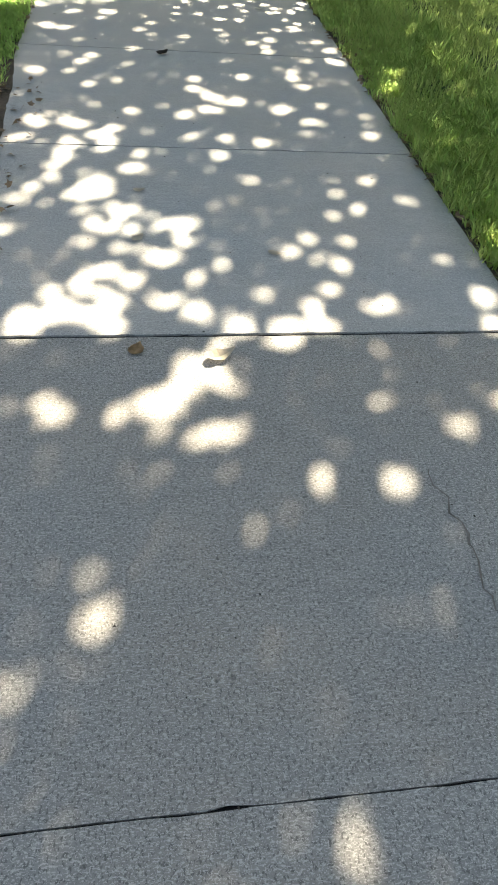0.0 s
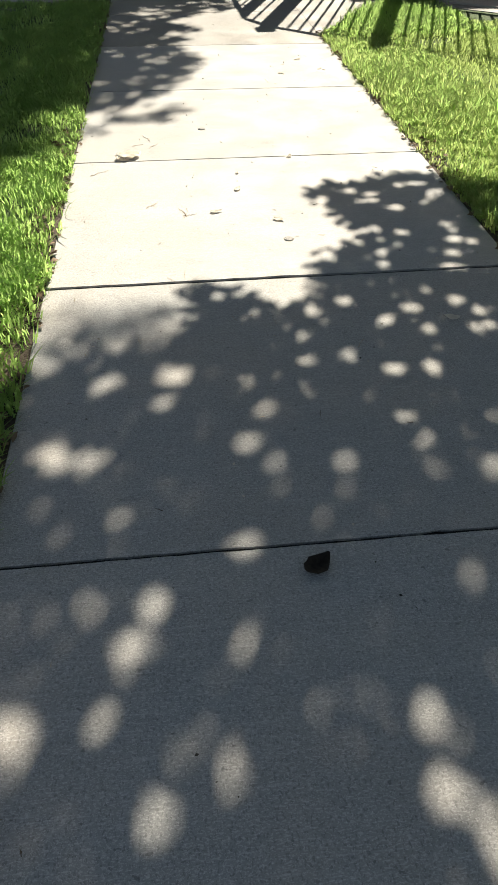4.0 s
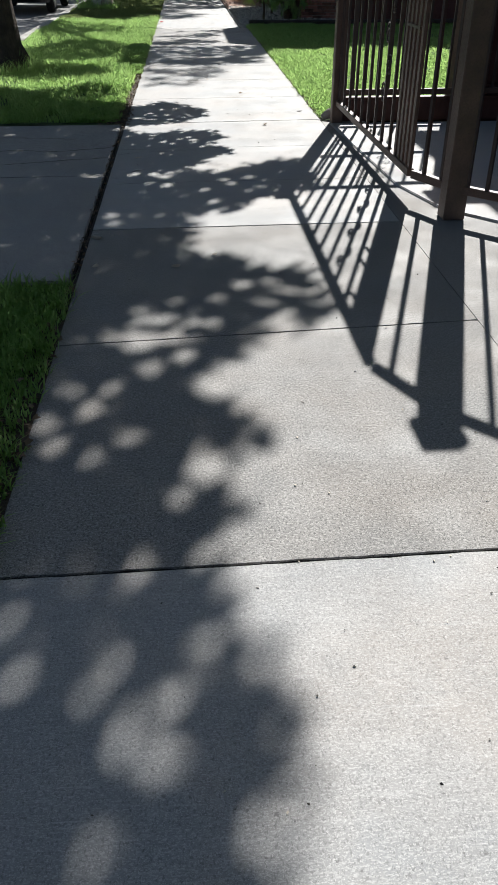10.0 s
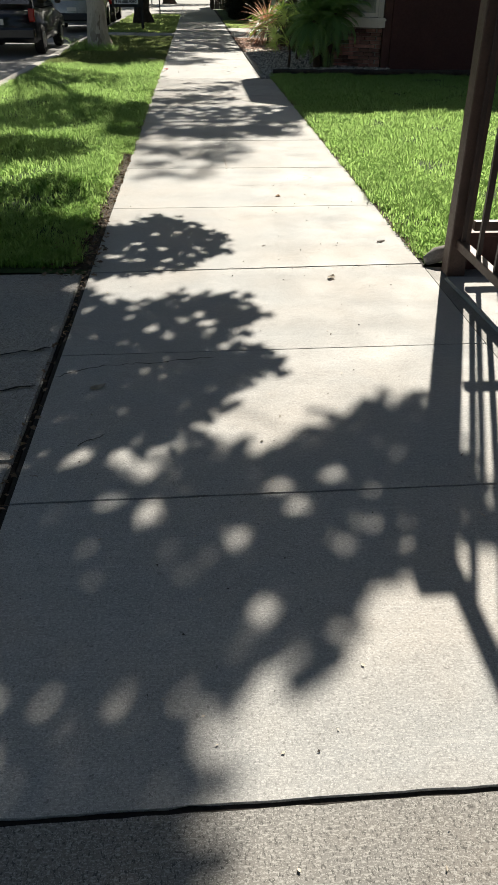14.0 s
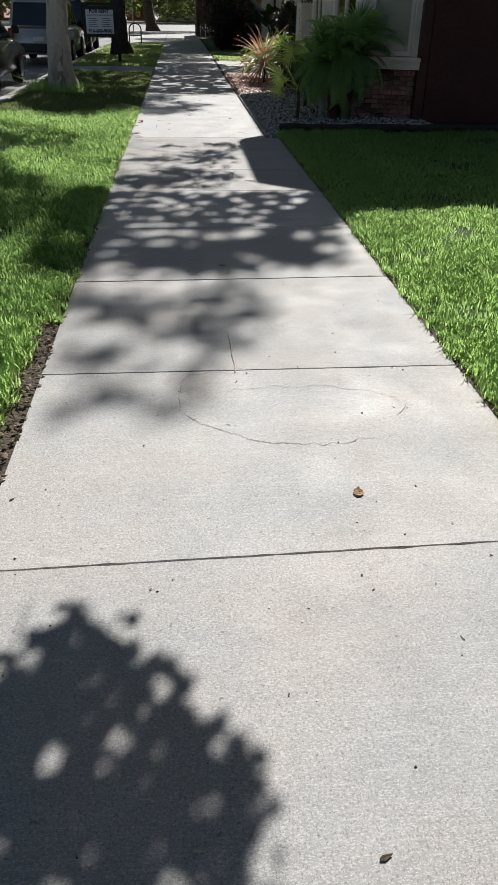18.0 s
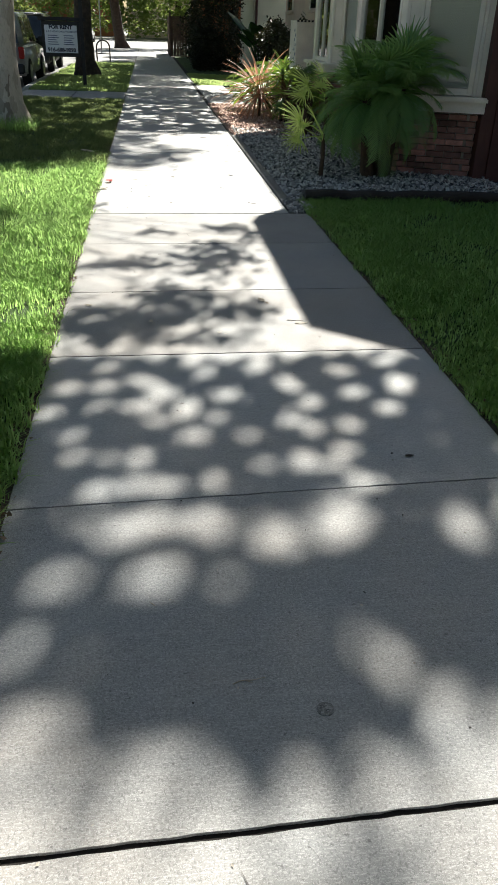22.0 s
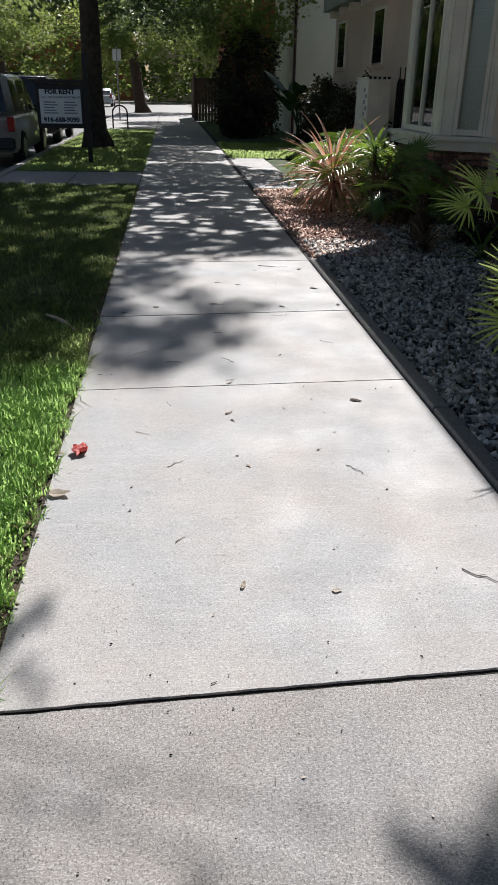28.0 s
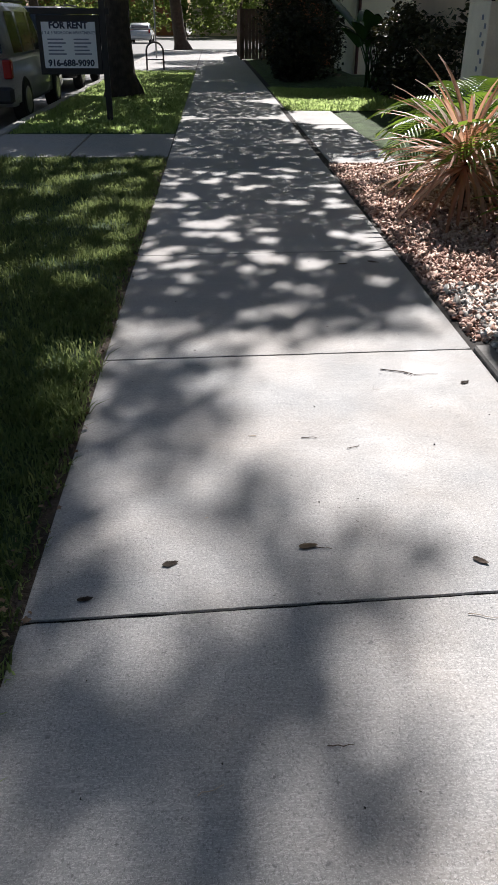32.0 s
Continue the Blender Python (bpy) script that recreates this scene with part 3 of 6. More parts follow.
LAWNS = [
    ("strip", -2.44, -0.03, -5.0, 14.12), ("strip", -2.44, -0.03, 18.42, 40.28), ("strip", -2.44, -0.03, 42.42, 57.5),
    ("front", 2.02, 6.5, -5.0, 12.15), ("front", 2.02, 5.25, 18.55, 22.6), ("front", 2.02, 8.0, 22.6, 29.28), ("front", 1.9, 5.2, 45.62, 53.0),
]
for n, x0, x1, y0, y1 in LAWNS:
    turf("ground_lawn", x0, x1, y0, y1, -0.005, "mown green turf ground beside the sidewalk")
bm = bmesh.new()
prism(bm, [(2.02, 12.15), (6.5, 12.15), (5.3, 12.25), (3.08, 14.05), (2.03, 12.3)], -0.1, -0.006)
solid("ground_wedge", bm, M["turf"], "turf wedge beside the concrete pad", "lawn soil", kind="structure")
turf("ground_bed", 1.95, 8.0, 29.3, 39.8, -0.03, "dark soil under the gravel bed").data.materials[0] = M["joint"]
turf("ground_court", 2.7, 9.0, 39.8, 45.6, -0.02, "dark soil before the house")
turf("ground_far", 1.9, 12.0, 53.0, 82.0, -0.02, "dark soil under far bushes")


def grass(name, areas, material, height, label, seed, lean=1.25, width=0.0036):
    """Blades scattered over (x0, x1, y0, y1, blades per square metre)."""
    r = np.random.default_rng(seed)
    P = []
    for x0, x1, y0, y1, dens in areas:
        n = int((x1 - x0) * (y1 - y0) * dens * 5.4)
        q = np.stack([r.uniform(x0, x1, n), r.uniform(y0, y1, n)], 1)
        patch = np.sin(q[:, 0] * 7.1 + 3 * np.sin(q[:, 1] * 2.3)) + np.sin(q[:, 1] * 5.3 + 2 * np.sin(q[:, 0] * 3.7))
        P.append(q[r.uniform(-2.6, 2, n) < patch])
    P = np.concatenate(P)
    P = P[~((P[:, 0] > 1.9) & (P[:, 1] > 12.2) & (P[:, 1] < 18.5) & (P[:, 1] > 12.28 + (P[:, 0] - 1.99) * 1.72))]
    rag = 0.012 + 0.022 * np.sin(P[:, 1] * 9 + 2 * np.sin(P[:, 1] * 23)) + r.uniform(-0.02, 0.02, len(P))
    rag = rag + 0.075 * ((P[:, 1] > 18.4) & (P[:, 1] < 21.9) & (P[:, 0] < 1))
    P = P[~(((P[:, 0] > -rag - 0.002) & (P[:, 0] < 1)) | ((P[:, 0] > 1) & (P[:, 0] < 1.985 + rag) & (P[:, 1] < 28.6)))]
    n = len(P)
    h = height * r.uniform(0.4, 1.2, n) * (1 + 0.3 * np.sin(P[:, 0] * 3.1 + P[:, 1] * 1.9) + 0.4 * np.sin(P[:, 0] * 17 + 4 * np.sin(P[:, 1] * 5)) * np.sin(P[:, 1] * 13 + 3 * np.sin(P[:, 0] * 6)))
    a = r.uniform(0, 2 * np.pi, n)
    d = np.stack([np.cos(a), np.sin(a)], 1)
    b = np.stack([-d[:, 1], d[:, 0]], 1)
    w = width * r.uniform(0.6, 1.4, n)[:, None]
    ln = (lean * r.uniform(0.1, 1.5, n) * h)[:, None]
    z0 = np.full((n, 1), -0.012)
    base1, base2 = np.hstack([P - b * w, z0]), np.hstack([P + b * w, z0])
    mid = P + d * ln * 0.35
    m1, m2 = np.hstack([mid - b * w * 0.8, (h * 0.6)[:, None]]), np.hstack([mid + b * w * 0.8, (h * 0.6)[:, None]])
    tip = np.hstack([P + d * ln, h[:, None]])
    v = np.stack([base1, base2, m2, m1, tip], 1).reshape(-1, 3)
    i = np.arange(n)[:, None] * 5
    f = np.concatenate([i + [0, 1, 2], i + [0, 2, 3], i + [3, 2, 4]], 1).reshape(-1, 3)
    return tagged(new(name, from_arrays(name, v, f, material)), label, "grass", kind="stuff")


grass("grass", [(-0.55, 0.015, 5.2, 14.1, 2600), (-1.5, -0.55, 5, 14.1, 1300), (-0.3, 0.0, -1, 5.2, 1200)], M["grass"], 0.05, "mown green grass of the planting strip", 1)
grass("grass", [(-0.6, 0.02, 18.5, 31.2, 2800), (-1.4, -0.6, 18.5, 31.2, 1700), (-2.4, -1.4, 18.5, 31.2, 900)], M["grass"], 0.052, "thick bright green grass of the planting strip", 2)
grass("grass", [(-0.5, 0.01, 31.2, 40.2, 1500), (-2.4, -0.5, 31.2, 40.2, 900)], M["thin_grass"], 0.045, "short dappled grass under the street trees", 3)
grass("grass", [(-2.4, 0.0, 42.5, 58, 420)], M["dry_grass"], 0.05, "short yellowish grass round the sign post", 4, width=0.009)
grass("grass", [(1.965, 2.7, 2.0, 12.5, 4200), (2.7, 4.6, 3.0, 12.8, 2000)], M["dry_grass"], 0.05, "sunny pale green lawn before the fence", 5, width=0.003)
grass("grass", [(1.965, 2.8, 3.0, 12.4, 500), (1.99, 3.6, 12.1, 14.0, 1500)], M["grass"], 0.07, "greener grass tufts before the fence", 15)
grass("grass", [(1.965, 2.7, 18.6, 29.25, 2700), (2.7, 4.5, 18.6, 29.25, 1600), (4.5, 6.6, 18.6, 29.25, 700)], M["grass"], 0.05, "lush bright green front lawn", 6)
grass("grass", [(1.9, 4.6, 45.7, 50.8, 500)], M["dry_grass"], 0.05, "yellow-green lawn patch beyond the entry walk", 7, width=0.009)
grass("grass", [(-0.55, 0.03, 31.15, 32.15, 2600)], M["dry_grass"], 0.05, "pale weedy tuft at the lawn end", 9)
# tufts round the trunks
grass("grass", [(-2.3, -1.2, 34.2, 35.0, 500), (-2.4, -1.4, 21.9, 22.6, 500)], M["grass"], 0.22, "long unmown grass at the foot of the tree", 8)

# soil and leaf litter along the slab edges
bm = bmesh.new()
for x0, x1, y0, y1 in ((-0.14, 0.0, -4.5, 14.1), (W, W + 0.1, -4.5, 12.4), (-0.20, 0.0, 18.5, 22.2), (-0.05, 0.0, 22.2, 40.2), (W, W + 0.03, 18.6, 28.6)):
    box(bm, x0, x1 + 0.004, y0, y1, -0.1, -0.004)
solid("edge_soil", bm, M["soil"], "dark soil strip between slab and lawn", "soil", kind="structure")
bm = bmesh.new()
rows = []
for i in range(61):
    f = i / 60
    y, w = 2.8 + 2.9 * f, 0.07 * math.sin(math.pi * f) ** 0.7
    w *= 1 + 0.25 * noise.noise((f * 14, 0, 1))
    rows.append([bm.verts.new((-0.16 + (w + 0.16) * k / 6, y, 0.002 + (0.035 * math.sin(math.pi * (0.25 + 0.75 * k / 6)) + 0.012 * noise.noise((k * 0.9, f * 40, 2))) * (w / 0.07) * 0.7)) for k in range(7)])
for p, q in zip(rows, rows[1:]):
    for k in range(6):
        bm.faces.new((p[k], p[k + 1], q[k + 1], q[k]))
solid("soil_spill", bm, M["soil"], "dark soil spilt over the slab edge", "soil", kind="stuff", smooth=True)


def scatter_leaves(name, areas, size, material, label, seed, z=0.006):
    r = np.random.default_rng(seed)
    P = np.concatenate([np.stack([r.uniform(x0, x1, n), r.uniform(y0, y1, n), z + r.uniform(0, 0.012, n)], 1) for x0, x1, y0, y1, n in areas])
    v, f = lobed_arrays(P, size * 1.25, r)
    v[:, 2] = np.maximum(v[:, 2], z - 0.002)
    return tagged(new(name, from_arrays(name, v, f, material)), label, "leaf litter", kind="stuff")


scatter_leaves("leaf_litter", [(-0.16, 0.02, 2.6, 9.5, 420), (-0.12, 0.2, 3.0, 5.4, 160), (W - 0.03, W + 0.14, 2.0, 12.4, 700), (-0.12, 0.02, 11, 14.1, 120), (-0.3, 0.05, 18.3, 19.2, 120)], 0.03, M["litter"], "brown fallen leaves along the slab edge", 21)
scatter_leaves("leaf_litter", [(-0.09, 0.02, 19, 33, 700), (W - 0.01, W + 0.09, 18.6, 28.6, 700), (-0.10, 0.02, 33, 40, 300), (-0.05, 0.0, 14.2, 18.4, 160), (-0.15, 0.01, 18.5, 22.0, 420)], 0.02, M["litter"], "small dry leaf bits along the slab edge", 22)

# ---------------- things lying on the sidewalk ----------------
def leaf_thing(x, y, size, turn, material, label, seed=0, curl=0.35, slim=0.36):
    r = random.Random(seed)
    bm = bmesh.new()
    n = 7
    rows = []
    for i in range(n):
        f = i / (n - 1)
        w = size * slim * math.sin(math.pi * (0.06 + 0.9 * f) ** 0.8) * r.uniform(0.8, 1.15)
        z = 0.0015 + curl * size * (f - 0.45) ** 2
        rows.append([bm.verts.new((size * (f - 0.5), s * w, z + abs(s) * curl * 0.4 * w + 0.001 * r.random())) for s in (-1, 0, 1)])
    for a, b in zip(rows, rows[1:]):
        for k in range(2):
            bm.faces.new((a[k], a[k + 1], b[k + 1], b[k]))
    bmesh.ops.solidify(bm, geom=bm.faces[:], thickness=0.0012)
    ob = solid("fallen_leaf", bm, material, label, "leaf", "litter on the sidewalk")
    ob.matrix_basis = pose(x, y, 0.001, 0, 0, turn)
    return ob


leaf_thing(0.91, 2.85, 0.10, 20, M["pale_leaf"], "curled yellow-brown leaf lying on concrete", 1, 0.8, 0.3)
leaf_thing(0.66, 2.89, 0.065, 70, M["dry_leaf"], "brown dry leaf lying on concrete", 2)
leaf_thing(0.835, 5.866, 0.085, 40, M["twig"], "dark crumpled leaf lying on concrete", 3, 0.8)
leaf_thing(0.68, 4.0, 0.05, 20, M["pale_leaf"], "pale small leaf on shaded concrete", 5)
leaf_thing(0.67, 3.59, 0.06, 50, M["pale_leaf"], "pale narrow leaf on shaded concrete", 6)
leaf_thing(1.17, 3.49, 0.05, -30, M["pale_leaf"], "pale small leaf on shaded concrete", 7)
leaf_thing(-0.06, 8.98, 0.12, 60, M["dry_leaf"], "orange-brown dry leaf at the slab edge", 8, 0.7)
leaf_thing(1.39, 18.24, 0.06, 60, M["pale_leaf"], "pale torn leaf on sunlit concrete", 9, 0.7)
leaf_thing(0.53, 14.33, 0.06, 40, M["pale_leaf"], "pale small leaf in the tree shade", 10)
leaf_thing(1.27, 20.185, 0.055, 80, M["dry_leaf"], "tan fallen leaf on sunlit concrete", 11)
leaf_thing(0.05, 29.75, 0.09, -10, M["pale_leaf"], "pale torn leaf at the slab edge", 13, 0.6)
leaf_thing(0.81, 32.62, 0.06, 10, M["dry_leaf"], "grey skeleton leaf on dappled concrete", 15, 0.15, 0.22)
for k, (x, y, size, turn, tone) in enumerate(((1.43, 10.86, 0.05, 10, "white"), (1.75, 10.98, 0.045, 35, "white"), (1.78, 10.95, 0.035, -20, "white"), (0.04, 14.85, 0.08, -35, "pale"), (0.75, 14.50, 0.05, 50, "white"),
                                             (0.08, 14.36, 0.06, 80, "pale"), (0.20, 16.92, 0.07, 30, "pale"), (1.21, 8.94, 0.05, 70, "white"), (0.87, 8.45, 0.05, 60, "white"), (0.74, 8.16, 0.06, 10, "white"), (1.03, 8.04, 0.06, -35, "white"), (0.89, 8.69, 0.03, 70, "white"), (1.20, 26.14, 0.07, -70, "pale"), (0.89, 25.59, 0.03, 0, "white"),
                                             (0.51, 25.78, 0.05, 80, "pale"), (0.14, 26.07, 0.05, -20, "pale"))):
    leaf_thing(x, y, size, turn, M[tone + "_leaf"], {"white": "bleached", "pale": "pale tan"}[tone] + " leaf scrap lying on the concrete", 110 + k, 0.4, 0.3)
for k, (x, y, size, turn) in enumerate(((1.83, 18.94, 0.07, 30), (1.54, 24.17, 0.04, 0), (0.16, 32.40, 0.045, 10), (0.39, 32.55, 0.05, 20), (1.32, 32.53, 0.05, -40), (1.66, 33.08, 0.07, -25), (1.75, 32.57, 0.045, 80),
                                        (1.39, 35.70, 0.07, 15), (1.60, 35.74, 0.08, -30), (1.45, 30.66, 0.065, -30), (1.65, 33.8, 0.05, 30))):
    leaf_thing(x, y, size, turn, M["twig"], "dark dry leaf curled on the concrete", 130 + k, 0.12, 0.26)

def crumpled_leaf(x, y, length, width, turn, seed, tone="white_leaf", label="large bleached crumpled leaf on the slab joint"):
    """A dry leaf folded and cockled so that it stands proud of the slab."""
    r = random.Random(seed)
    bm = bmesh.new()
    n, k = 9, 6
    rows = []
    for i in range(n):
        f = i / (n - 1)
        w = width * math.sin(math.pi * (0.08 + 0.84 * f)) * r.uniform(0.75, 1.2)
        rows.append([bm.verts.new((length * (f - 0.5) + r.uniform(-0.006, 0.006), w * (j / (k - 1) - 0.5), 0.003 + 0.018 * abs(math.sin(f * 7 + j * 1.3)) + r.uniform(0, 0.012))) for j in range(k)])
    for p, q in zip(rows, rows[1:]):
        for j in range(k - 1):
            bm.faces.new((p[j], p[j + 1], q[j + 1], q[j]))
    bmesh.ops.solidify(bm, geom=bm.faces[:], thickness=0.0012)
    ob = solid("fallen_leaf", bm, M[tone], label, "leaf", "litter on the sidewalk", smooth=True)
    ob.matrix_basis = pose(x, y, 0.001, 0, 0, turn)


crumpled_leaf(0.30, 8.99, 0.15, 0.11, 25, 40)
crumpled_leaf(0.09, 30.13, 0.09, 0.075, 70, 41, "red_leaf", "bright red crumpled leaf at the slab edge")
leaf_thing(1.62, 11.3, 0.06, 20, M["white_leaf"], "bleached leaf bit on sunlit concrete", 45, 0.3)
leaf_thing(1.56, 7.05, 0.06, 160, M["white_leaf"], "pale leaf on dappled concrete", 46, 0.6)
leaf_thing(0.72, 29.1, 0.042, 70, M["pale_leaf"], "curled tan leaf on sunlit concrete", 47, 0.3, 0.22)
leaf_thing(1.02, 29.05, 0.035, 0, M["white_leaf"], "bleached leaf bit on sunlit concrete", 48, 0.3)
for x, y in ((1.046, 7.82), (0.74, 9.49), (0.93, 22.93)):
    bm = bmesh.new()
    bmesh.ops.create_cone(bm, cap_ends=True, segments=24, radius1=0.023, radius2=0.021, depth=0.003, matrix=Matrix.Translation((0, 0, 0.0015)))
    bmesh.ops.create_cone(bm, cap_ends=True, segments=24, radius1=0.014, radius2=0.013, depth=0.001, matrix=Matrix.Translation((0, 0, 0.0034)))
    solid("survey_disc", bm, M["dark_slab"], "small round grey metal survey disc in the slab", "marker").matrix_basis = pose(x, y, 0.001)


def twig_thing(x, y, length, turn, seed, thick=0.0017, pale=False, bend=0.05):
    r = random.Random(seed)
    bm = bmesh.new()
    pts = [Vector((length * (i / 5 - 0.5), r.uniform(-bend, bend) * length, thick + 0.0005 * r.random())) for i in range(6)]
    tube(bm, pts, [thick * (1.2 - i * 0.12) for i in range(6)], 5)
    if 0.08 < length < 0.3:
        tube(bm, [pts[2], pts[2] + Vector((length * 0.16, length * r.choice((-0.16, 0.16)), 0.001))], [thick * 0.8, thick * 0.4], 5)
    ob = solid("twig", bm, M["pale_twig"] if pale else M["twig"], "thin straw-coloured twig lying on the concrete" if pale else "thin dark twig lying on the concrete", "twig", "litter on the sidewalk")
    ob.matrix_basis = pose(x, y, 0.0012, 0, 0, turn)


r0 = random.Random(5)
for i in range(70):
    y = r0.choice((r0.uniform(5.5, 13), r0.uniform(13, 29), r0.uniform(28.8, 36)))
    twig_thing(r0.uniform(0.05, 1.7), y, r0.choice((0.012, 0.018, 0.022, 0.03)), r0.uniform(0, 180), i, r0.choice((0.0009, 0.0012, 0.0015)), r0.random() < 0.45)
for i in range(16):
    twig_thing(r0.uniform(0.05, 1.2), r0.uniform(6.8, 9.9), r0.choice((0.025, 0.04, 0.06)), r0.uniform(30, 150), 300 + i, r0.choice((0.0008, 0.0011)), True)
for x, y, length, turn, seed, thick, pale in ((1.42, 33.91, 0.26, -14, 900, 0.0022, False), (0.90, 21.47, 0.5, 91, 902, 0.0026, True), (0.59, 8.15, 0.10, 75, 903, 0.0011, True), (0.15, 8.74, 0.12, 40, 904, 0.0012, True), (0.40, 9.33, 0.13, 110, 905, 0.0014, True),
                                              (0.44, 9.18, 0.09, 55, 906, 0.0011, True), (0.35, 9.20, 0.07, 25, 907, 0.0011, True), (0.65, 10.07, 0.06, 95, 908, 0.0012, True), (0.75, 23.04, 0.09, 8, 909, 0.0014, True), (0.52, 31.32, 0.10, -5, 910, 0.0014, False),
                                              (0.83, 31.34, 0.11, 125, 911, 0.0013, False), (0.80, 31.89, 0.06, 0, 912, 0.0014, False), (0.31, 31.50, 0.09, 30, 913, 0.0012, True), (0.51, 31.79, 0.06, 20, 914, 0.0012, True), (0.84, 32.61, 0.08, -5, 915, 0.0016, False),
                                              (1.25, 32.29, 0.08, -15, 916, 0.0012, True), (0.82, 30.96, 0.05, 60, 917, 0.0016, False), (1.49, 31.66, 0.10, -35, 918, 0.001, True), (0.89, 33.31, 0.06, 0, 919, 0.0016, False), (1.05, 33.23, 0.05, 20, 920, 0.0016, False),
                                              (1.52, 29.09, 0.14, -35, 921, 0.0018, False), (1.27, 29.89, 0.10, -55, 922, 0.0014, False), (0.51, 29.99, 0.09, 42, 923, 0.0012, False), (0.36, 30.32, 0.08, -30, 924, 0.0012, True), (0.83, 31.0, 0.07, 20, 925, 0.0012, True),
                                              (0.52, 29.39, 0.05, 50, 926, 0.0016, True), (1.35, 25.77, 0.10, -10, 927, 0.0018, False), (0.22, 16.5, 0.12, 40, 928, 0.0014, False), (0.43, 8.27, 0.09, 50, 929, 0.0012, True), (0.58, 8.17, 0.12, 110, 930, 0.0013, True), (0.61, 8.13, 0.07, 20, 931, 0.0013, False)):
    twig_thing(x, y, length, turn, seed, thick, pale, 0.01 if length > 0.4 else 0.06)
# scraps on the slabs beside the lawn, the house shade and the gravel
for x, y, size, turn, kind, seed in ((0.81, 30.96, 0.04, 10, "white_leaf", 50), (1.22, 30.69, 0.03, 30, "twig", 51), (1.06, 30.58, 0.035, 95, "pale_leaf", 52), (0.78, 30.54, 0.085, 42, "pale_leaf", 53), (0.79, 30.44, 0.045, -50, "dry_leaf", 54),
                                     (1.26, 30.27, 0.035, -25, "pale_leaf", 55), (0.78, 30.05, 0.028, 0, "twig", 56), (0.82, 29.95, 0.05, -45, "pale_leaf", 57), (1.15, 30.09, 0.038, 5, "twig", 58), (0.03, 31.42, 0.07, 20, "dry_leaf", 59),
                                     (1.05, 18.87, 0.05, 20, "twig", 60), (1.52, 18.86, 0.032, 0, "twig", 61), (0.67, 18.91, 0.035, -10, "white_leaf", 62), (0.75, 18.09, 0.025, 0, "white_leaf", 63), (1.23, 26.09, 0.06, -60, "dry_leaf", 64),
                                     (1.38, 25.73, 0.10, 0, "white_leaf", 65), (0.21, 26.05, 0.04, -20, "pale_leaf", 66), (0.52, 25.75, 0.04, 80, "pale_leaf", 67), (0.92, 25.57, 0.035, 10, "pale_leaf", 68), (0.06, 20.21, 0.035, 40, "twig", 69)):
    tone = {"twig": "dark", "dry_leaf": "tan", "pale_leaf": "pale", "white_leaf": "bleached"}[kind]
    leaf_thing(x, y, size * (0.8 if kind == "white_leaf" else 0.62), turn, M[kind], tone + " dry leaf scrap lying on sunlit concrete", seed, 0.2, 0.2)
P = np.stack([rng.uniform(0.3, 1.85, 260), 18.432 + rng.normal(0, 0.016, 260), np.full(260, 0.003)], 1)
v, f = leaf_arrays(P[::2], 0.008, rng, 0.1)
tagged(new("crumbs", from_arrays("crumbs", v, f, M["pale_leaf"])), "pale crumbs of chipped concrete along the joint", "debris", kind="stuff")
# crumbs of dirt and seed
P = np.stack([rng.uniform(0.03, 1.75, 700), rng.uniform(1.0, 40, 700), np.full(700, 0.003)], 1)
v, f = leaf_arrays(P, 0.008, rng, 0.1)
tagged(new("crumbs", from_arrays("crumbs", v, f, M["speck"])), "dark seed crumbs and dirt specks strewn on the concrete", "debris", kind="stuff")
P = np.stack([rng.uniform(0.03, 1.9, 500), rng.uniform(6.0, 30, 500), np.full(500, 0.003)], 1)
v, f = leaf_arrays(P, 0.011, rng, 0.1)
tagged(new("crumbs", from_arrays("crumbs", v, f, M["pale_leaf"])), "pale petal and leaf crumbs strewn on the concrete", "debris", kind="stuff")

# ---------------- iron fence ----------------
FH = 2.12
fence = thing("iron_fence", "dark brown iron picket fence with square posts round a courtyard", "fence")
PC, PD, PB, PA, PE, PF = (2.117, 18.298), (2.145, 15.5), (2.331, 15.11), (3.195, 14.189), (5.2, 18.35), (5.15, 12.35)


def fence_post(x, y, half, height=FH):
    bm = bmesh.new()
    box(bm, x - half, x + half, y - half, y + half, 0.0, height, 0.006)
    p = part("post", bm, M["brown_iron"], fence, "square brown post")
    bm = bmesh.new()
    box(bm, x - half * 1.32, x + half * 1.32, y - half * 1.32, y + half * 1.32, height, height + 0.05, 0.012)
    box(bm, x - half * 1.1, x + half * 1.1, y - half * 1.1, y + half * 1.1, height + 0.05, height + 0.08, 0.01)
    part("cap", bm, M["brown_iron"], p)


for p, half in ((PC, 0.055), (PB, 0.07), (PA, 0.065), (PE, 0.055), (PF, 0.06)):
    fence_post(*p, half)


def fence_panel(a, b, low=0.19, high=FH - 0.10, mids=(), gap=0.115, skip=0.09, end=0.0):
    a, b = Vector((*a, 0)), Vector((*b, 0))
    d = b - a
    ln = d.length
    turn = math.degrees(math.atan2(d.y, d.x))
    for z in (low, high, *mids):
        bm = bmesh.new()
        box(bm, 0.02, ln - 0.02, -0.024, 0.024, z - 0.026, z + 0.026, 0.004)
        part("rail", bm, M["brown_iron"], fence).matrix_basis = pose(a.x, a.y, 0, 0, 0, turn)
    me = finish("picket", boxes(-0.011, 0.011, -0.011, 0.011, low, high), M["black_iron"])
    run = ln - 2 * skip - end
    n = int(run / gap)
    for i in range(n + 1):
        q = a + d * ((skip + i * run / n) / ln)
        ob = new("picket", me)
        ob.parent = fence
        ob.matrix_basis = pose(q.x, q.y, 0, 0, 0, turn)


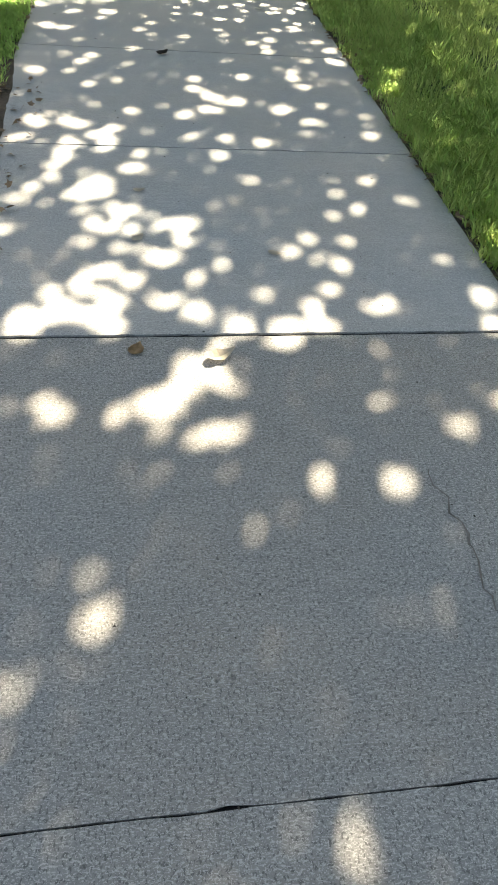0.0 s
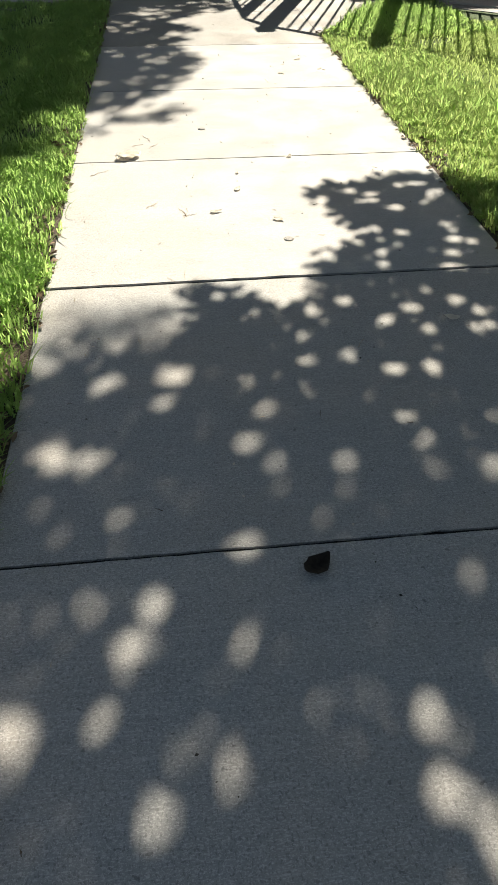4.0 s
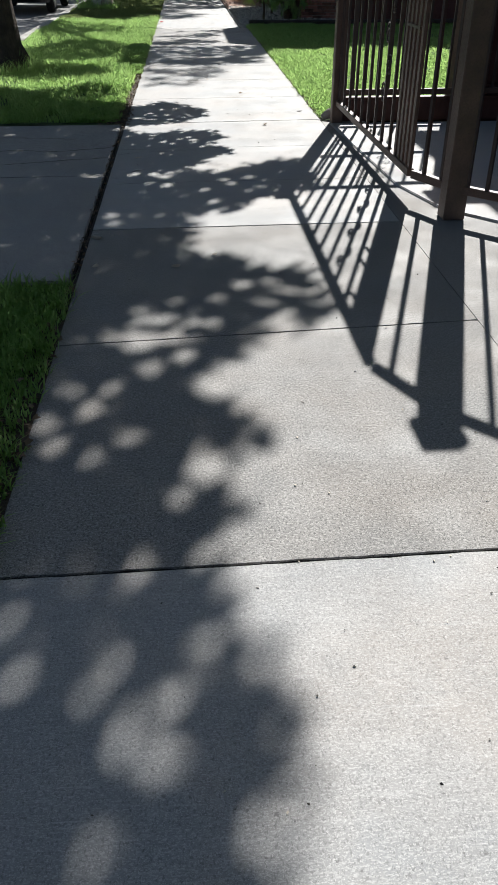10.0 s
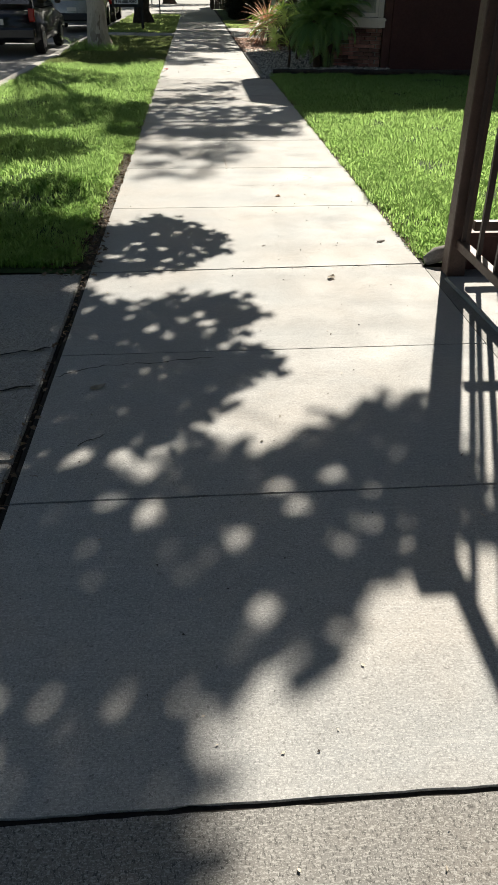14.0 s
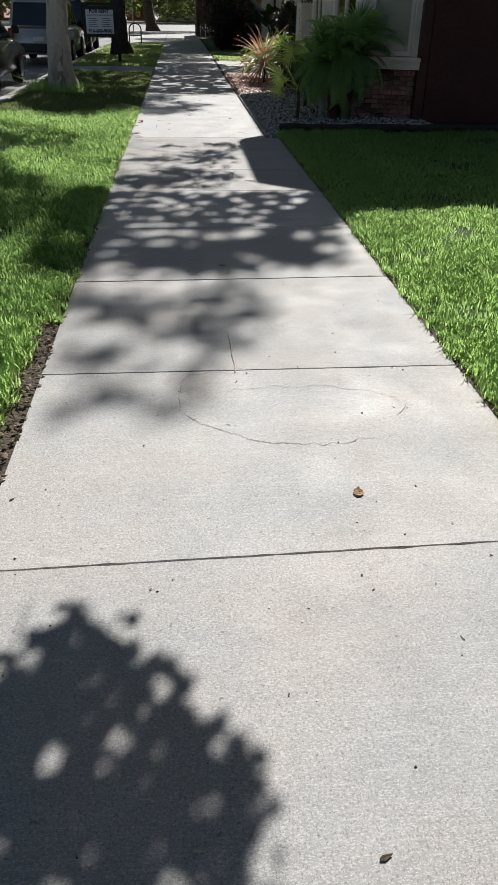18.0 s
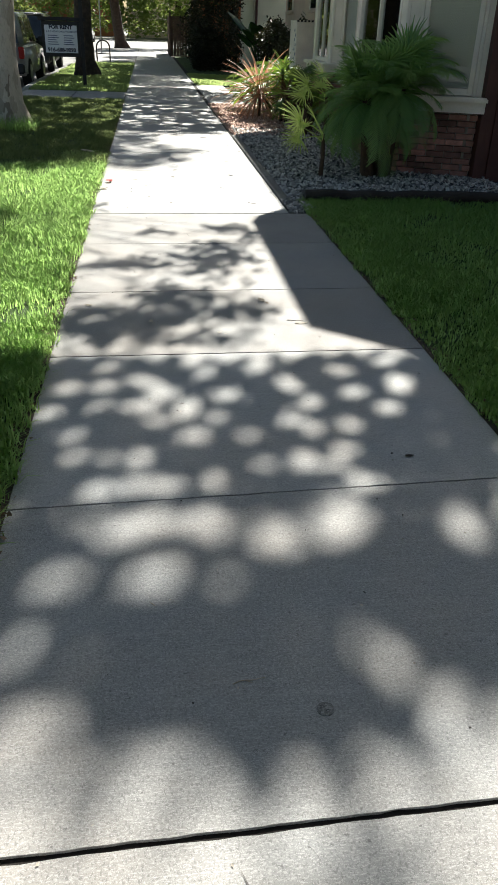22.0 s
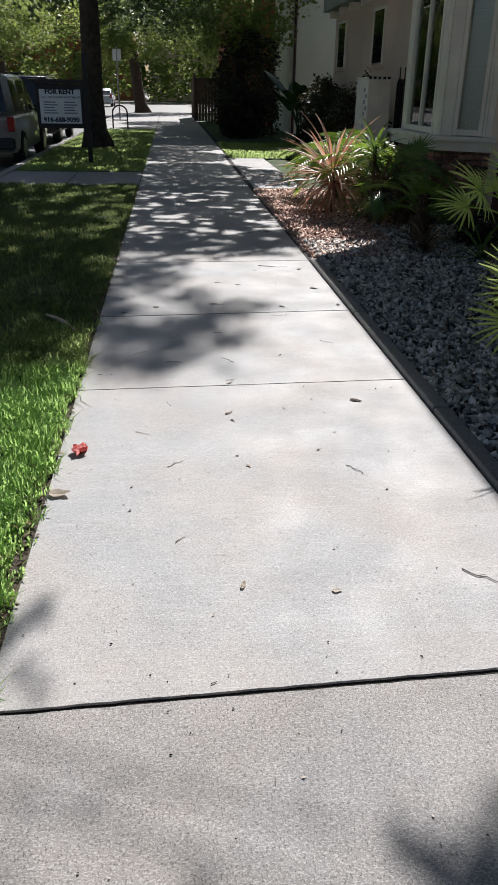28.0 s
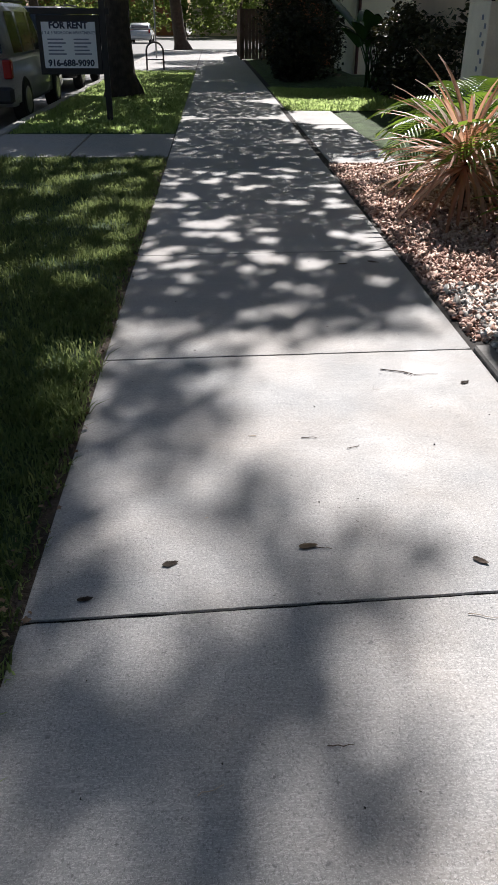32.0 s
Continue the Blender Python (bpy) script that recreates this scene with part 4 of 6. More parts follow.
fence_panel(PC, PD, gap=0.23, end=0.55)
fence_panel(PD, PB, gap=0.15, skip=0.13)
fence_panel(PB, PA, gap=0.13)
fence_panel(PA, PF, gap=0.13)
for k in range(5):
    part("flat_bar", boxes(PD[0] - 0.012, PD[0] + 0.012, PD[1] + 0.03 + 0.1 * k, PD[1] + 0.085 + 0.1 * k, 0.19, FH - 0.1, bevel=0.003), M["brown_iron"], fence, "flat brown bar")
fence_panel((PC[0] + 0.06, PC[1]), PE, low=0.28, mids=(1.2,))
# scrolls of the inner gate
for k in range(4):
    bm = bmesh.new()
    cx, cz = 2.75 + 0.05 * (k % 2), 1.35 + 0.14 * k
    tube(bm, [(cx + 0.055 * (1 - i / 26) * math.cos(i * 0.5), 18.33, cz + 0.055 * (1 - i / 26) * math.sin(i * 0.5)) for i in range(20)], 0.006, 5)
    part("scroll", bm, M["black_iron"], fence, "curled iron scroll")
for k in range(7):
    bm = bmesh.new()
    cz = 0.55 + 0.2 * k
    tube(bm, [(2.135, 16.42 + 0.05 * (-1) ** k + 0.06 * (1 - i / 26) * math.cos(i * 0.5), cz + 0.085 * (1 - i / 26) * math.sin(i * 0.5)) for i in range(22)], 0.007, 5)
    part("scroll", bm, M["black_iron"], fence, "curled iron scroll")
for k in range(5):
    part("cross_bar", boxes(2.128, 2.144, 15.62 + 0.115 * (k % 3), 15.95 + 0.115 * (k % 3), 1.05 + 0.19 * k, 1.066 + 0.19 * k), M["black_iron"], fence)
tb = thing("timber_edging", "low dark timber board at the foot of the fence", "edging board")
part("board", boxes(2.15, 5.2, 18.36, 18.42, 0.0, 0.2, bevel=0.006), M["maroon_wood"], tb)
part("ledge", boxes(2.15, 5.2, 18.34, 18.44, 0.2, 0.225, bevel=0.004), M["maroon_wood"], tb)
bm = bmesh.new()
tube(bm, [(2.0 + 0.07 * i, 18.47 + 0.02 * math.sin(i), 0.02 + 0.05 * math.sin(i * 0.7)) for i in range(5)], [0.03, 0.05, 0.05, 0.045, 0.02], 8)
solid("edging_stone", bm, M["edging"], "rounded grey edging stone at the lawn corner", "stone", smooth=True)

# courtyard wall behind the fence
court = thing("courtyard_wall", "dark maroon courtyard wall standing in shade", "wall", kind="structure")
part("wall", boxes(5.3, 5.55, 18.8, 22.5, -0.1, 4.2), M["maroon_wall"], court)
part("screen_wall", boxes(3.35, 5.29, 18.56, 18.76, -0.1, 2.6), M["maroon_wall"], court, "dark maroon screen wall")
part("coping", boxes(3.30, 5.29, 18.50, 18.82, 2.6, 2.66, bevel=0.01), M["maroon_wood"], court)
for z in np.arange(0.3, 2.6, 0.3):
    part("siding_board", boxes(3.352, 5.27, 18.538, 18.56, z - 0.285, z, bevel=0.004), M["maroon_wall"], court)
part("garden_wall", boxes(5.3, 5.55, 12.2, 18.79, -0.1, 2.3), M["maroon_wall"], court)
part("rear_wall", boxes(9.0, 9.2, 18.8, 22.5, -0.1, 4.2), M["maroon_wall"], court)
part("return_wall", boxes(5.55, 9.0, 22.2, 22.5, -0.1, 4.2), M["maroon_wall"], court)
part("return_wall", boxes(5.55, 9.0, 18.8, 19.1, -0.1, 4.2), M["maroon_wall"], court)
# both roofs lie out of view, added with edges set for their shade
part("roof", boxes(4.8, 9.3, 18.7, 22.8, 4.2, 4.35, bevel=0.01), M["roof"], court)
part("unseen_roof", boxes(4.3, 4.79, 19.2, 22.8, 4.2, 4.35, bevel=0.01), M["roof"], court)
dr = part("door", boxes(5.26, 5.30, 15.2, 16.1, 0.02, 2.1, bevel=0.006), M["maroon_wood"], court)
part("handle", boxes(5.22, 5.26, 15.28, 15.32, 0.95, 1.1, bevel=0.006), M["black_iron"], dr)
for z in np.arange(0.3, 4.1, 0.3):
    part("siding_board", boxes(5.275, 5.30, 18.82, 22.5, z - 0.285, z, bevel=0.004), M["maroon_wall"], court)
    if z < 2.3:
        for y0, y1 in ((12.2, 15.15), (16.15, 18.5)):
            part("siding_board", boxes(5.275, 5.30, y0, y1, z - 0.285, z, bevel=0.004), M["maroon_wall"], court)

# ---------------- house with two bays ----------------
house = thing("apartment_house", "maroon and cream two-storey apartment house with brick-based bay windows", "house")
part("side_wall", boxes(4.5, 12.0, 30.62, 30.85, -0.1, 4.2), M["maroon_wall"], house, "maroon end wall")
part("rear_wall", boxes(11.8, 12.0, 30.85, 40.4, -0.1, 4.2), M["beige_stucco"], house)
part("street_wall", boxes(4.5, 4.72, 30.85, 40.6, -0.1, 4.2), M["beige_stucco"], house)
part("back_wall", boxes(4.72, 12.0, 40.4, 40.6, -0.1, 4.2), M["beige_stucco"], house)
# unseen roof; its outline is worked back from the shadow edges it must cast
part("roof", prism(bmesh.new(), [(3.09, 30.93), (3.6, 30.5), (3.68, 29.42), (4.3, 29.72), (12.3, 29.95), (12.3, 41.0), (4.55, 41.0), (4.2, 39.9), (3.5, 39.3), (3.46, 34.0), (3.09, 33.57)], 4.2, 4.4), M["roof"], house)
dp = part("downspout", tube(bmesh.new(), [(4.44, 30.72, 0.0), (4.44, 30.72, 4.15)], 0.045, 10), M["maroon_wood"], house, "maroon downspout")
part("corner_board", boxes(4.34, 4.5, 30.64, 30.9, 0.0, 4.2, bevel=0.006), M["maroon_wood"], house)
part("bracket", tube(bmesh.new(), [(4.38, 36.1, 0.0), (4.38, 36.1, 4.15)], 0.05, 10), M["maroon_wood"], house, "maroon downspout")
part("corner_board", boxes(4.36, 4.52, 33.3, 33.6, 0.0, 4.2, bevel=0.006), M["maroon_wood"], house)


def bay(x0, xw, y0, y1, cant, drape, sill_z=0.78, top=4.2):
    """A canted bay: brick base, deep sill, cream corner posts, a window in the near and in the street face."""
    def ring(d):
        return [(x0 - d, y0 - d), (xw, y0 - cant - d), (xw, y1 + cant + d), (x0 - d, y1 + d)]

    b = part("bay", prism(bmesh.new(), ring(-0.03), -0.1, sill_z - 0.06), M["mortar"], house, "brick base of the bay")
    bl, bh, g = 0.2, 0.058, 0.011
    brick_me = finish("brick", boxes(-bl / 2, bl / 2, -0.035, 0.02, 0, bh, bevel=0.004), M["brick"])
    half_me = finish("brick", boxes(-0.045, 0.045, -0.035, 0.02, 0, bh, bevel=0.004), M["brick"])
    near_turn = math.degrees(math.atan2(-cant, xw - x0))
    faces = (("near", pose(x0, y0, 0, 0, 0, near_turn), math.hypot(xw - x0, cant)), ("street", pose(x0, y1, 0, 0, 0, -90), y1 - y0))
    for face, m, length in faces:
        for j in range(int((sill_z - 0.06) / (bh + g))):
            u = 0.0 if j % 2 else -(bl + g) / 2
            while u < length - 0.02:
                lo, hi = max(u, 0.0), min(u + bl, length)
                if hi - lo > 0.06:
                    ob = new("brick", brick_me if hi - lo > 0.15 else half_me)
                    ob.parent = b
                    ob.matrix_basis = m @ pose((lo + hi) / 2, 0.012, 0.005 + j * (bh + g))
                u += bl + g
    sill = prism(bmesh.new(), ring(0.16), sill_z - 0.05, sill_z, 0.012)
    prism(sill, ring(0.11), sill_z - 0.17, sill_z - 0.052)
    part("sill", sill, M["cream_trim"], house, "deep cream moulded sill")
    part("head", prism(bmesh.new(), ring(-0.02), 2.75, top), M["cream_trim"], house)
    part("ceiling", prism(bmesh.new(), ring(-0.12), 2.70, 2.745), M["cream_trim"], house)
    for face, m, length in faces:
        def slat_box(u0, u1, d0, d1, z0, z1, bev=0.004):
            return boxes(u0, u1, d0, d1, z0, z1, bevel=bev)

        lead = 0.2 if face == "near" else 0.16
        a0, a1 = lead, length - (0.13 if face == "near" else 0.24)
        for u0, u1 in ((0.0, a0 - 0.002), (a1 + 0.002, length)):
            part("corner_post", slat_box(u0, u1, 0.0, 0.12, sill_z, 2.75, 0.008), M["cream_trim"], house, "cream corner panel").matrix_basis = m
            part("bead", slat_box(u0 + 0.03, u0 + 0.045, -0.012, 0.0, sill_z, 2.75, 0.003), M["cream_trim"], house).matrix_basis = m
        win = thing("window_bay", "cream-framed window with a pale blind behind glass", "window", kind="structure")

        def piece(name, material, *dims, label="", bev=0.004):
            ob = part(name, slat_box(*dims, bev), M[material], win, label)
            ob.matrix_basis = m
            return ob

        z0, z1 = sill_z + 0.01, 2.75
        piece("frame", "cream_trim", a0, a0 + 0.055, 0.0, 0.09, z0, z1)
        piece("frame", "cream_trim", a1 - 0.055, a1, 0.0, 0.09, z0, z1)
        piece("frame", "cream_trim", a0 + 0.055, a1 - 0.055, 0.0, 0.09, z0, z0 + 0.07)
        piece("frame", "cream_trim", a0 + 0.055, a1 - 0.055, 0.0, 0.09, z1 - 0.08, z1)
        a0, a1, z0, z1 = a0 + 0.055, a1 - 0.055, z0 + 0.07, z1 - 0.08
        if face == "street":
            mid = a0 + (a1 - a0) * 0.5
            piece("mullion", "cream_trim", mid - 0.02, mid + 0.02, 0.01, 0.08, z0, z1)
        piece("pane", "pane", a0, a1, 0.045, 0.051, z0, z1, label="clear glass pane", bev=0).visible_shadow = False
        if face == "near":
            blind = piece("blind", "blind", a0 + 0.01, a1 - 0.01, 0.065, 0.078, z1 - 0.06, z1, label="pale slatted blind", bev=0)
            slat = finish("slat", slat_box(a0 + 0.012, a1 - 0.012, 0.060, 0.084, 0, 0.003, 0), M["blind"])
            for k in range(int((z1 - z0 - 0.08) / 0.032)):
                ob = new("slat", slat)
                ob.parent = blind
                ob.matrix_basis = pose(0, 0, z0 + 0.02 + k * 0.032)
            piece("curtain", "blind", a0, a1, 0.09, 0.096, z0, z1, label="pale curtain", bev=0)
        else:
            piece("curtain", "blind", a0, a0 + (a1 - a0) * drape, 0.09, 0.096, z0, z1, label="pale curtain", bev=0)
    return b


bay(3.45, 4.36, 31.1, 33.4, 0.36, 1.0, sill_z=0.88)
bay(3.95, 4.5, 37.25, 38.9, 0.45, 0.42, sill_z=0.96)

# rear wing with small windows and corbelled upper floor
wing = thing("rear_wing", "beige stucco wing with small windows under a corbelled upper floor", "house")
part("wall", boxes(5.3, 12.0, 41.6, 51.0, -0.1, 3.45), M["beige_stucco"], wing)
part("upper_floor", boxes(4.95, 12.0, 41.2, 51.2, 3.45, 4.6, bevel=0.01), M["green_fascia"], wing, "grey-green overhanging upper floor")
for y in np.arange(41.9, 51.0, 1.25):
    bm = bmesh.new()
    prism(bm, [(5.06, y), (5.3, y), (5.3, y + 0.14), (5.06, y + 0.14)], 3.27, 3.45, 0.02)
    part("corbel", bm, M["cream_trim"], wing)
for y in (45.5, 49.5):
    w = part("window", boxes(5.265, 5.305, y, y + 0.9, 2.05, 3.1), M["dark_pane"], wing, "small dark window")
    bm = bmesh.new()
    for a in ((y - 0.06, y, 2.0, 3.16), (y + 0.9, y + 0.96, 2.0, 3.16)):
        box(bm, 5.25, 5.3, a[0], a[1], a[2], a[3])
    box(bm, 5.25, 5.3, y, y + 0.9, 3.1, 3.16)
    part("frame", bm, M["cream_trim"], w)
    part("sill", boxes(5.2, 5.3, y - 0.1, y + 1.0, 1.93, 2.0, bevel=0.01), M["beige_stucco"], w)
bm = bmesh.new()
box(bm, 5.22, 5.28, 42.35, 42.62, 2.2, 2.55, 0.02, None)
part("lantern", bm, M["black_iron"], wing, "black wall lantern")

cab = thing("utility_cabinet", "tall pale utility cabinet with dark vent marks on its edge", "cabinet")
part("body", boxes(4.05, 4.47, 41.55, 42.45, 0, 1.66, bevel=0.012), M["cream_trim"], cab)
part("lid", boxes(4.045, 4.475, 41.545, 42.455, 1.66, 1.69, bevel=0.006), M["cream_trim"], cab)
for k in range(12):
    part("vent", boxes(4.042, 4.052, 41.62 + 0.13 * (k % 2), 41.68 + 0.13 * (k % 2), 0.35 + k * 0.1, 0.41 + k * 0.1), M["grey_print"], cab)
for k in range(5):
    part("vent", boxes(4.05 + k * 0.085, 4.10 + k * 0.085, 41.535, 41.546, 1.655, 1.695), M["black_paint"], cab)
gate = thing("spiked_gate", "black iron gate with spiked bars beside the cabinet", "gate")
part("rail", boxes(4.6, 5.28, 41.6, 41.64, 1.6, 1.66), M["black_iron"], gate)
part("rail", boxes(4.6, 5.28, 41.6, 41.64, 0.15, 0.2), M["black_iron"], gate)
part("panel", boxes(4.6, 5.28, 41.66, 41.68, 0.05, 1.62), M["black_paint"], gate)
for k in range(8):
    bm = boxes(4.62 + k * 0.09, 4.64 + k * 0.09, 41.61, 41.63, 0.05, 1.85)
    part("bar", bm, M["black_iron"], gate)

pale = thing("pale_building", "pale cream stucco building beyond the wing", "building")
part("wall", boxes(4.95, 14.0, 57.0, 62.0, -0.1, 7.5), M["pale_stucco"], pale)
part("parapet", boxes(4.85, 14.1, 56.9, 62.1, 7.5, 7.7, bevel=0.02), M["cream_trim"], pale)
part("pipe", tube(bmesh.new(), [(5.05, 56.94, 0), (5.05, 56.94, 7.4)], 0.05, 8), M["maroon_wood"], pale)
rust = thing("orange_building", "rust-orange stucco building behind dark trees", "building")
part("wall", boxes(3.1, 8.0, 63.0, 70.0, -0.1, 7.0), M["orange_stucco"], rust)
part("cornice", boxes(3.0, 8.1, 62.9, 70.1, 7.0, 7.25, bevel=0.02), M["cream_trim"], rust)
pf = thing("plank_fence", "weathered brown plank fence in deep shade", "fence")
plank_me = finish("plank", boxes(-0.012, 0.012, -0.07, 0.07, 0.02, 1.9, bevel=0.004), M["timber"])
for k in range(36):
    ob = new("plank", plank_me)
    ob.parent = pf
    ob.matrix_basis = pose(1.76 + 0.004 * (k % 3), 66.9 + k * 0.148, 0)
for k in range(16):
    ob = new("plank", plank_me)
    ob.parent = pf
    ob.matrix_basis = pose(1.86 + k * 0.148, 66.82 + 0.004 * (k % 3), 0, 0, 0, 90)
part("rail", boxes(1.78, 1.82, 66.9, 72.2, 0.4, 0.48), M["timber"], pf)
part("rail", boxes(1.78, 1.82, 66.9, 72.2, 1.4, 1.48), M["timber"], pf)
part("corner_post", boxes(1.72, 1.82, 66.76, 66.86, 0, 2.1, bevel=0.006), M["timber"], pf)

# ---------------- gravel bed ----------------
border = thing("bed_border", "dark grey concrete border beside the gravel bed", "border", kind="structure")
for y0, y1 in ((29.12, 30.5), (30.51, 32.3), (32.31, 34.2)):
    part("border_block", boxes(1.81, 1.905, y0, y1, -0.15, 0.02, bevel=0.01), M["edging"], border)
bm = bmesh.new()
tube(bm, [(2.06 + 0.22 * k, 29.26 + 0.008 * math.sin(k * 1.9), 0.045 + 0.006 * math.sin(k * 2.7)) for k in range(22)], [0.06 + 0.005 * math.sin(k * 1.3) for k in range(22)], 12)
solid("timber_border", bm, M["old_log"], "dark weathered round log between lawn and gravel", "border", smooth=True)


def stones(name, areas, size, material, label, seed, keep=None):
    r = np.random.default_rng(seed)
    iv = np.array([(i, j, k) for k in (-1, 1) for j in (-1, 1) for i in (-1, 1)]) * 0.62
    fi = np.array([(0, 2, 3), (0, 3, 1), (4, 5, 7), (4, 7, 6), (0, 1, 5), (0, 5, 4), (1, 3, 7), (1, 7, 5), (3, 2, 6), (3, 6, 7), (2, 0, 4), (2, 4, 6)])
    P = np.concatenate([np.stack([r.uniform(x0, x1, int(d * (x1 - x0) * (y1 - y0))), r.uniform(y0, y1, int(d * (x1 - x0) * (y1 - y0)))], 1) for x0, x1, y0, y1, d in areas])
    n = len(P)
    s = size * r.uniform(0.5, 1.35, (n, 1)) * r.uniform(0.65, 1.25, (n, 3)) * (1, 1, 0.62)
    a = r.uniform(0, 6.283, n)
    c, sn = np.cos(a), np.sin(a)
    v = (iv[None] + r.uniform(-0.4, 0.4, (n, 8, 3))) * s[:, None]
    tip = r.normal(size=(n, 2)) * 0.5
    v[..., 2] += v[..., 0] * tip[:, :1] + v[..., 1] * tip[:, 1:]
    x, y = v[..., 0] * c[:, None] - v[..., 1] * sn[:, None], v[..., 0] * sn[:, None] + v[..., 1] * c[:, None]
    z = v[..., 2] + (0.0 + size * 0.3 * r.uniform(0, 1.6, n))[:, None] - 0.005
    v = np.stack([x + P[:, :1], y + P[:, 1:], z], 2).reshape(-1, 3)
    f = (np.arange(n)[:, None, None] * 8 + fi[None]).reshape(-1, 3)
    return tagged(new(name, from_arrays(name, v, f, material)), label, "gravel", kind="stuff")


stones("gravel", [(1.82, 2.06, 28.72, 29.4, 1800), (1.91, 2.9, 29.42, 35.2, 1750), (2.9, 4.5, 29.42, 36.2, 1200)], 0.021, M["grey_stone"], "grey and white crushed stone gravel in the bed", 31)
stones("gravel", [(1.84, 2.9, 34.3, 39.75, 2200), (2.9, 3.5, 36, 39.75, 1000)], 0.018, M["pink_stone"], "pinkish bark-and-stone gravel beside the sidewalk", 32)

# ---------------- plants ----------------
def blade(bm, base, direction, length, width, droop, fold=0.15, n=5, side=None):
    """One long narrow leaf that droops along its length."""
    d = Vector(direction).normalized()
    side = side or d.cross(Vector((0, 0, 1)))
    if side.length < 0.05:
        side = Vector((1, 0, 0))
    side = side.normalized()
    p, rows = Vector(base), []
    for i in range(n + 1):
        f = i / n
        w = width * (math.sin(math.pi * min(0.97, 0.12 + f * 0.88)) ** 0.6)
        up = side.cross(d)
        rows.append((bm.verts.new(p - side * w + up * fold * w), bm.verts.new(p), bm.verts.new(p + side * w + up * fold * w)))
        p = p + d * (length / n)
        d = (d + Vector((0, 0, -droop / n))).normalized()
    for a, b in zip(rows, rows[1:]):
        bm.faces.new((a[0], a[1], b[1], b[0]))
        bm.faces.new((a[1], a[2], b[2], b[1]))


def fan_mesh(seed, n=20, size=0.36, petiole=0.5, material="fan_leaf"):
    r = random.Random(seed)
    bm = bmesh.new()
    tube(bm, [(0, 0, 0), (petiole * 0.5, 0, 0.03), (petiole, 0, 0.0)], [0.009, 0.007, 0.006], 5)
    for i in range(n):
        a = radians(-105 + 210 * i / (n - 1))
        blade(bm, (petiole, 0, 0), (math.cos(a), math.sin(a), 0.12 + r.uniform(-0.06, 0.06)), size * (0.72 + 0.28 * math.cos(a * 0.6)) * r.uniform(0.9, 1.1), 0.012, r.uniform(0.25, 0.75), 0.5, 4)
    return finish("frond", bm, M[material])


fan_meshes = [fan_mesh(s, 24) for s in range(4)]
pale_fans = [fan_mesh(s + 10, 18, 0.34, 0.4, "sunlit_fan_leaf") for s in range(4)]


def fan_palm(at, fronds, height, spread, seed, label, stems=1):
    r = random.Random(seed)
    palm = thing("fan_palm", label, "palm", at=at)
    for k in range(stems):
        bm = bmesh.new()
        ox, oy = (r.uniform(-0.25, 0.25), r.uniform(-0.25, 0.25)) if stems > 1 else (0, 0)
        pts = [(ox * i / 3, oy * i / 3, height * 0.2 * i - 0.03) for i in range(4)]
        tube(bm, pts, [0.10, 0.085, 0.08, 0.06], 10)
        for j in range(40):
            a, z = j * 2.4, 0.03 + j * height * 0.6 / 40
            c = Vector((math.cos(a), math.sin(a), 0.5))
            blade(bm, (ox * z / (height * 0.6) + 0.07 * c.x, oy * z / (height * 0.6) + 0.07 * c.y, z), c, 0.07, 0.02, 0.2, 0.4, 2)
        part("trunk", bm, M["palm_bark"], palm)
    for i in range(fronds):
        ob = new("frond", fan_meshes[i % 4])
        ob.parent = palm
        tilt = r.uniform(-75, 26)
        s = spread * r.uniform(0.75, 1.15)
        ob.matrix_basis = pose(r.uniform(-0.2, 0.2), r.uniform(-0.2, 0.2), height * r.uniform(0.35, 0.72), r.uniform(-40, 40), tilt, r.uniform(0, 360)) @ Matrix.Scale(s, 4)
    return palm


fan_palm((3.2, 35.2, 0), 22, 0.85, 0.55, 9, "dark dry-skirted fan palm at the bay foot")
fan_palm((3.3, 36.3, 0), 14, 1.0, 0.5, 12, "dark dry-skirted fan palm at the bay foot")


def sunlit_palm(at, height, fronds, label):
    """A thin stem with fan fronds in the sunlit leaf colour; fronds: roll, tilt and turn of each, with its size."""
    palm = thing("fan_palm", label, "palm", at=at)
    part("stem", tube(bmesh.new(), [(0, 0, -0.03), (0.015, 0.01, height * 0.5), (0, 0, height)], [0.03, 0.024, 0.018], 8), M["palm_bark"], palm)
    for k, (roll, tilt, turn, size) in enumerate(fronds):
        ob = new("frond", pale_fans[k % 4])
        ob.parent = palm
        ob.matrix_basis = pose(0, 0, height - 0.03 * k, roll, tilt, turn) @ Matrix.Scale(size, 4)


# first: fronds of the date palm clump, carried here by an added stem
sunlit_palm((2.5, 30.66, 0), 0.46, ((-48, -24, 200, 0.86), (-35, 4, 186, 0.7), (-50, -40, 236, 0.75), (-20, -30, 150, 0.7)), "sunlit yellow-green fan fronds of the palm clump on an added stem")
sunlit_palm((2.86, 32.3, 0), 0.74, ((-45, -22, 205, 0.86), (-40, -50, 240, 0.8), (-30, -12, 170, 0.75), (10, -40, 100, 0.7)), "fan palm on a thin stem in gravel, leaves coloured as sunlit yellow-green")


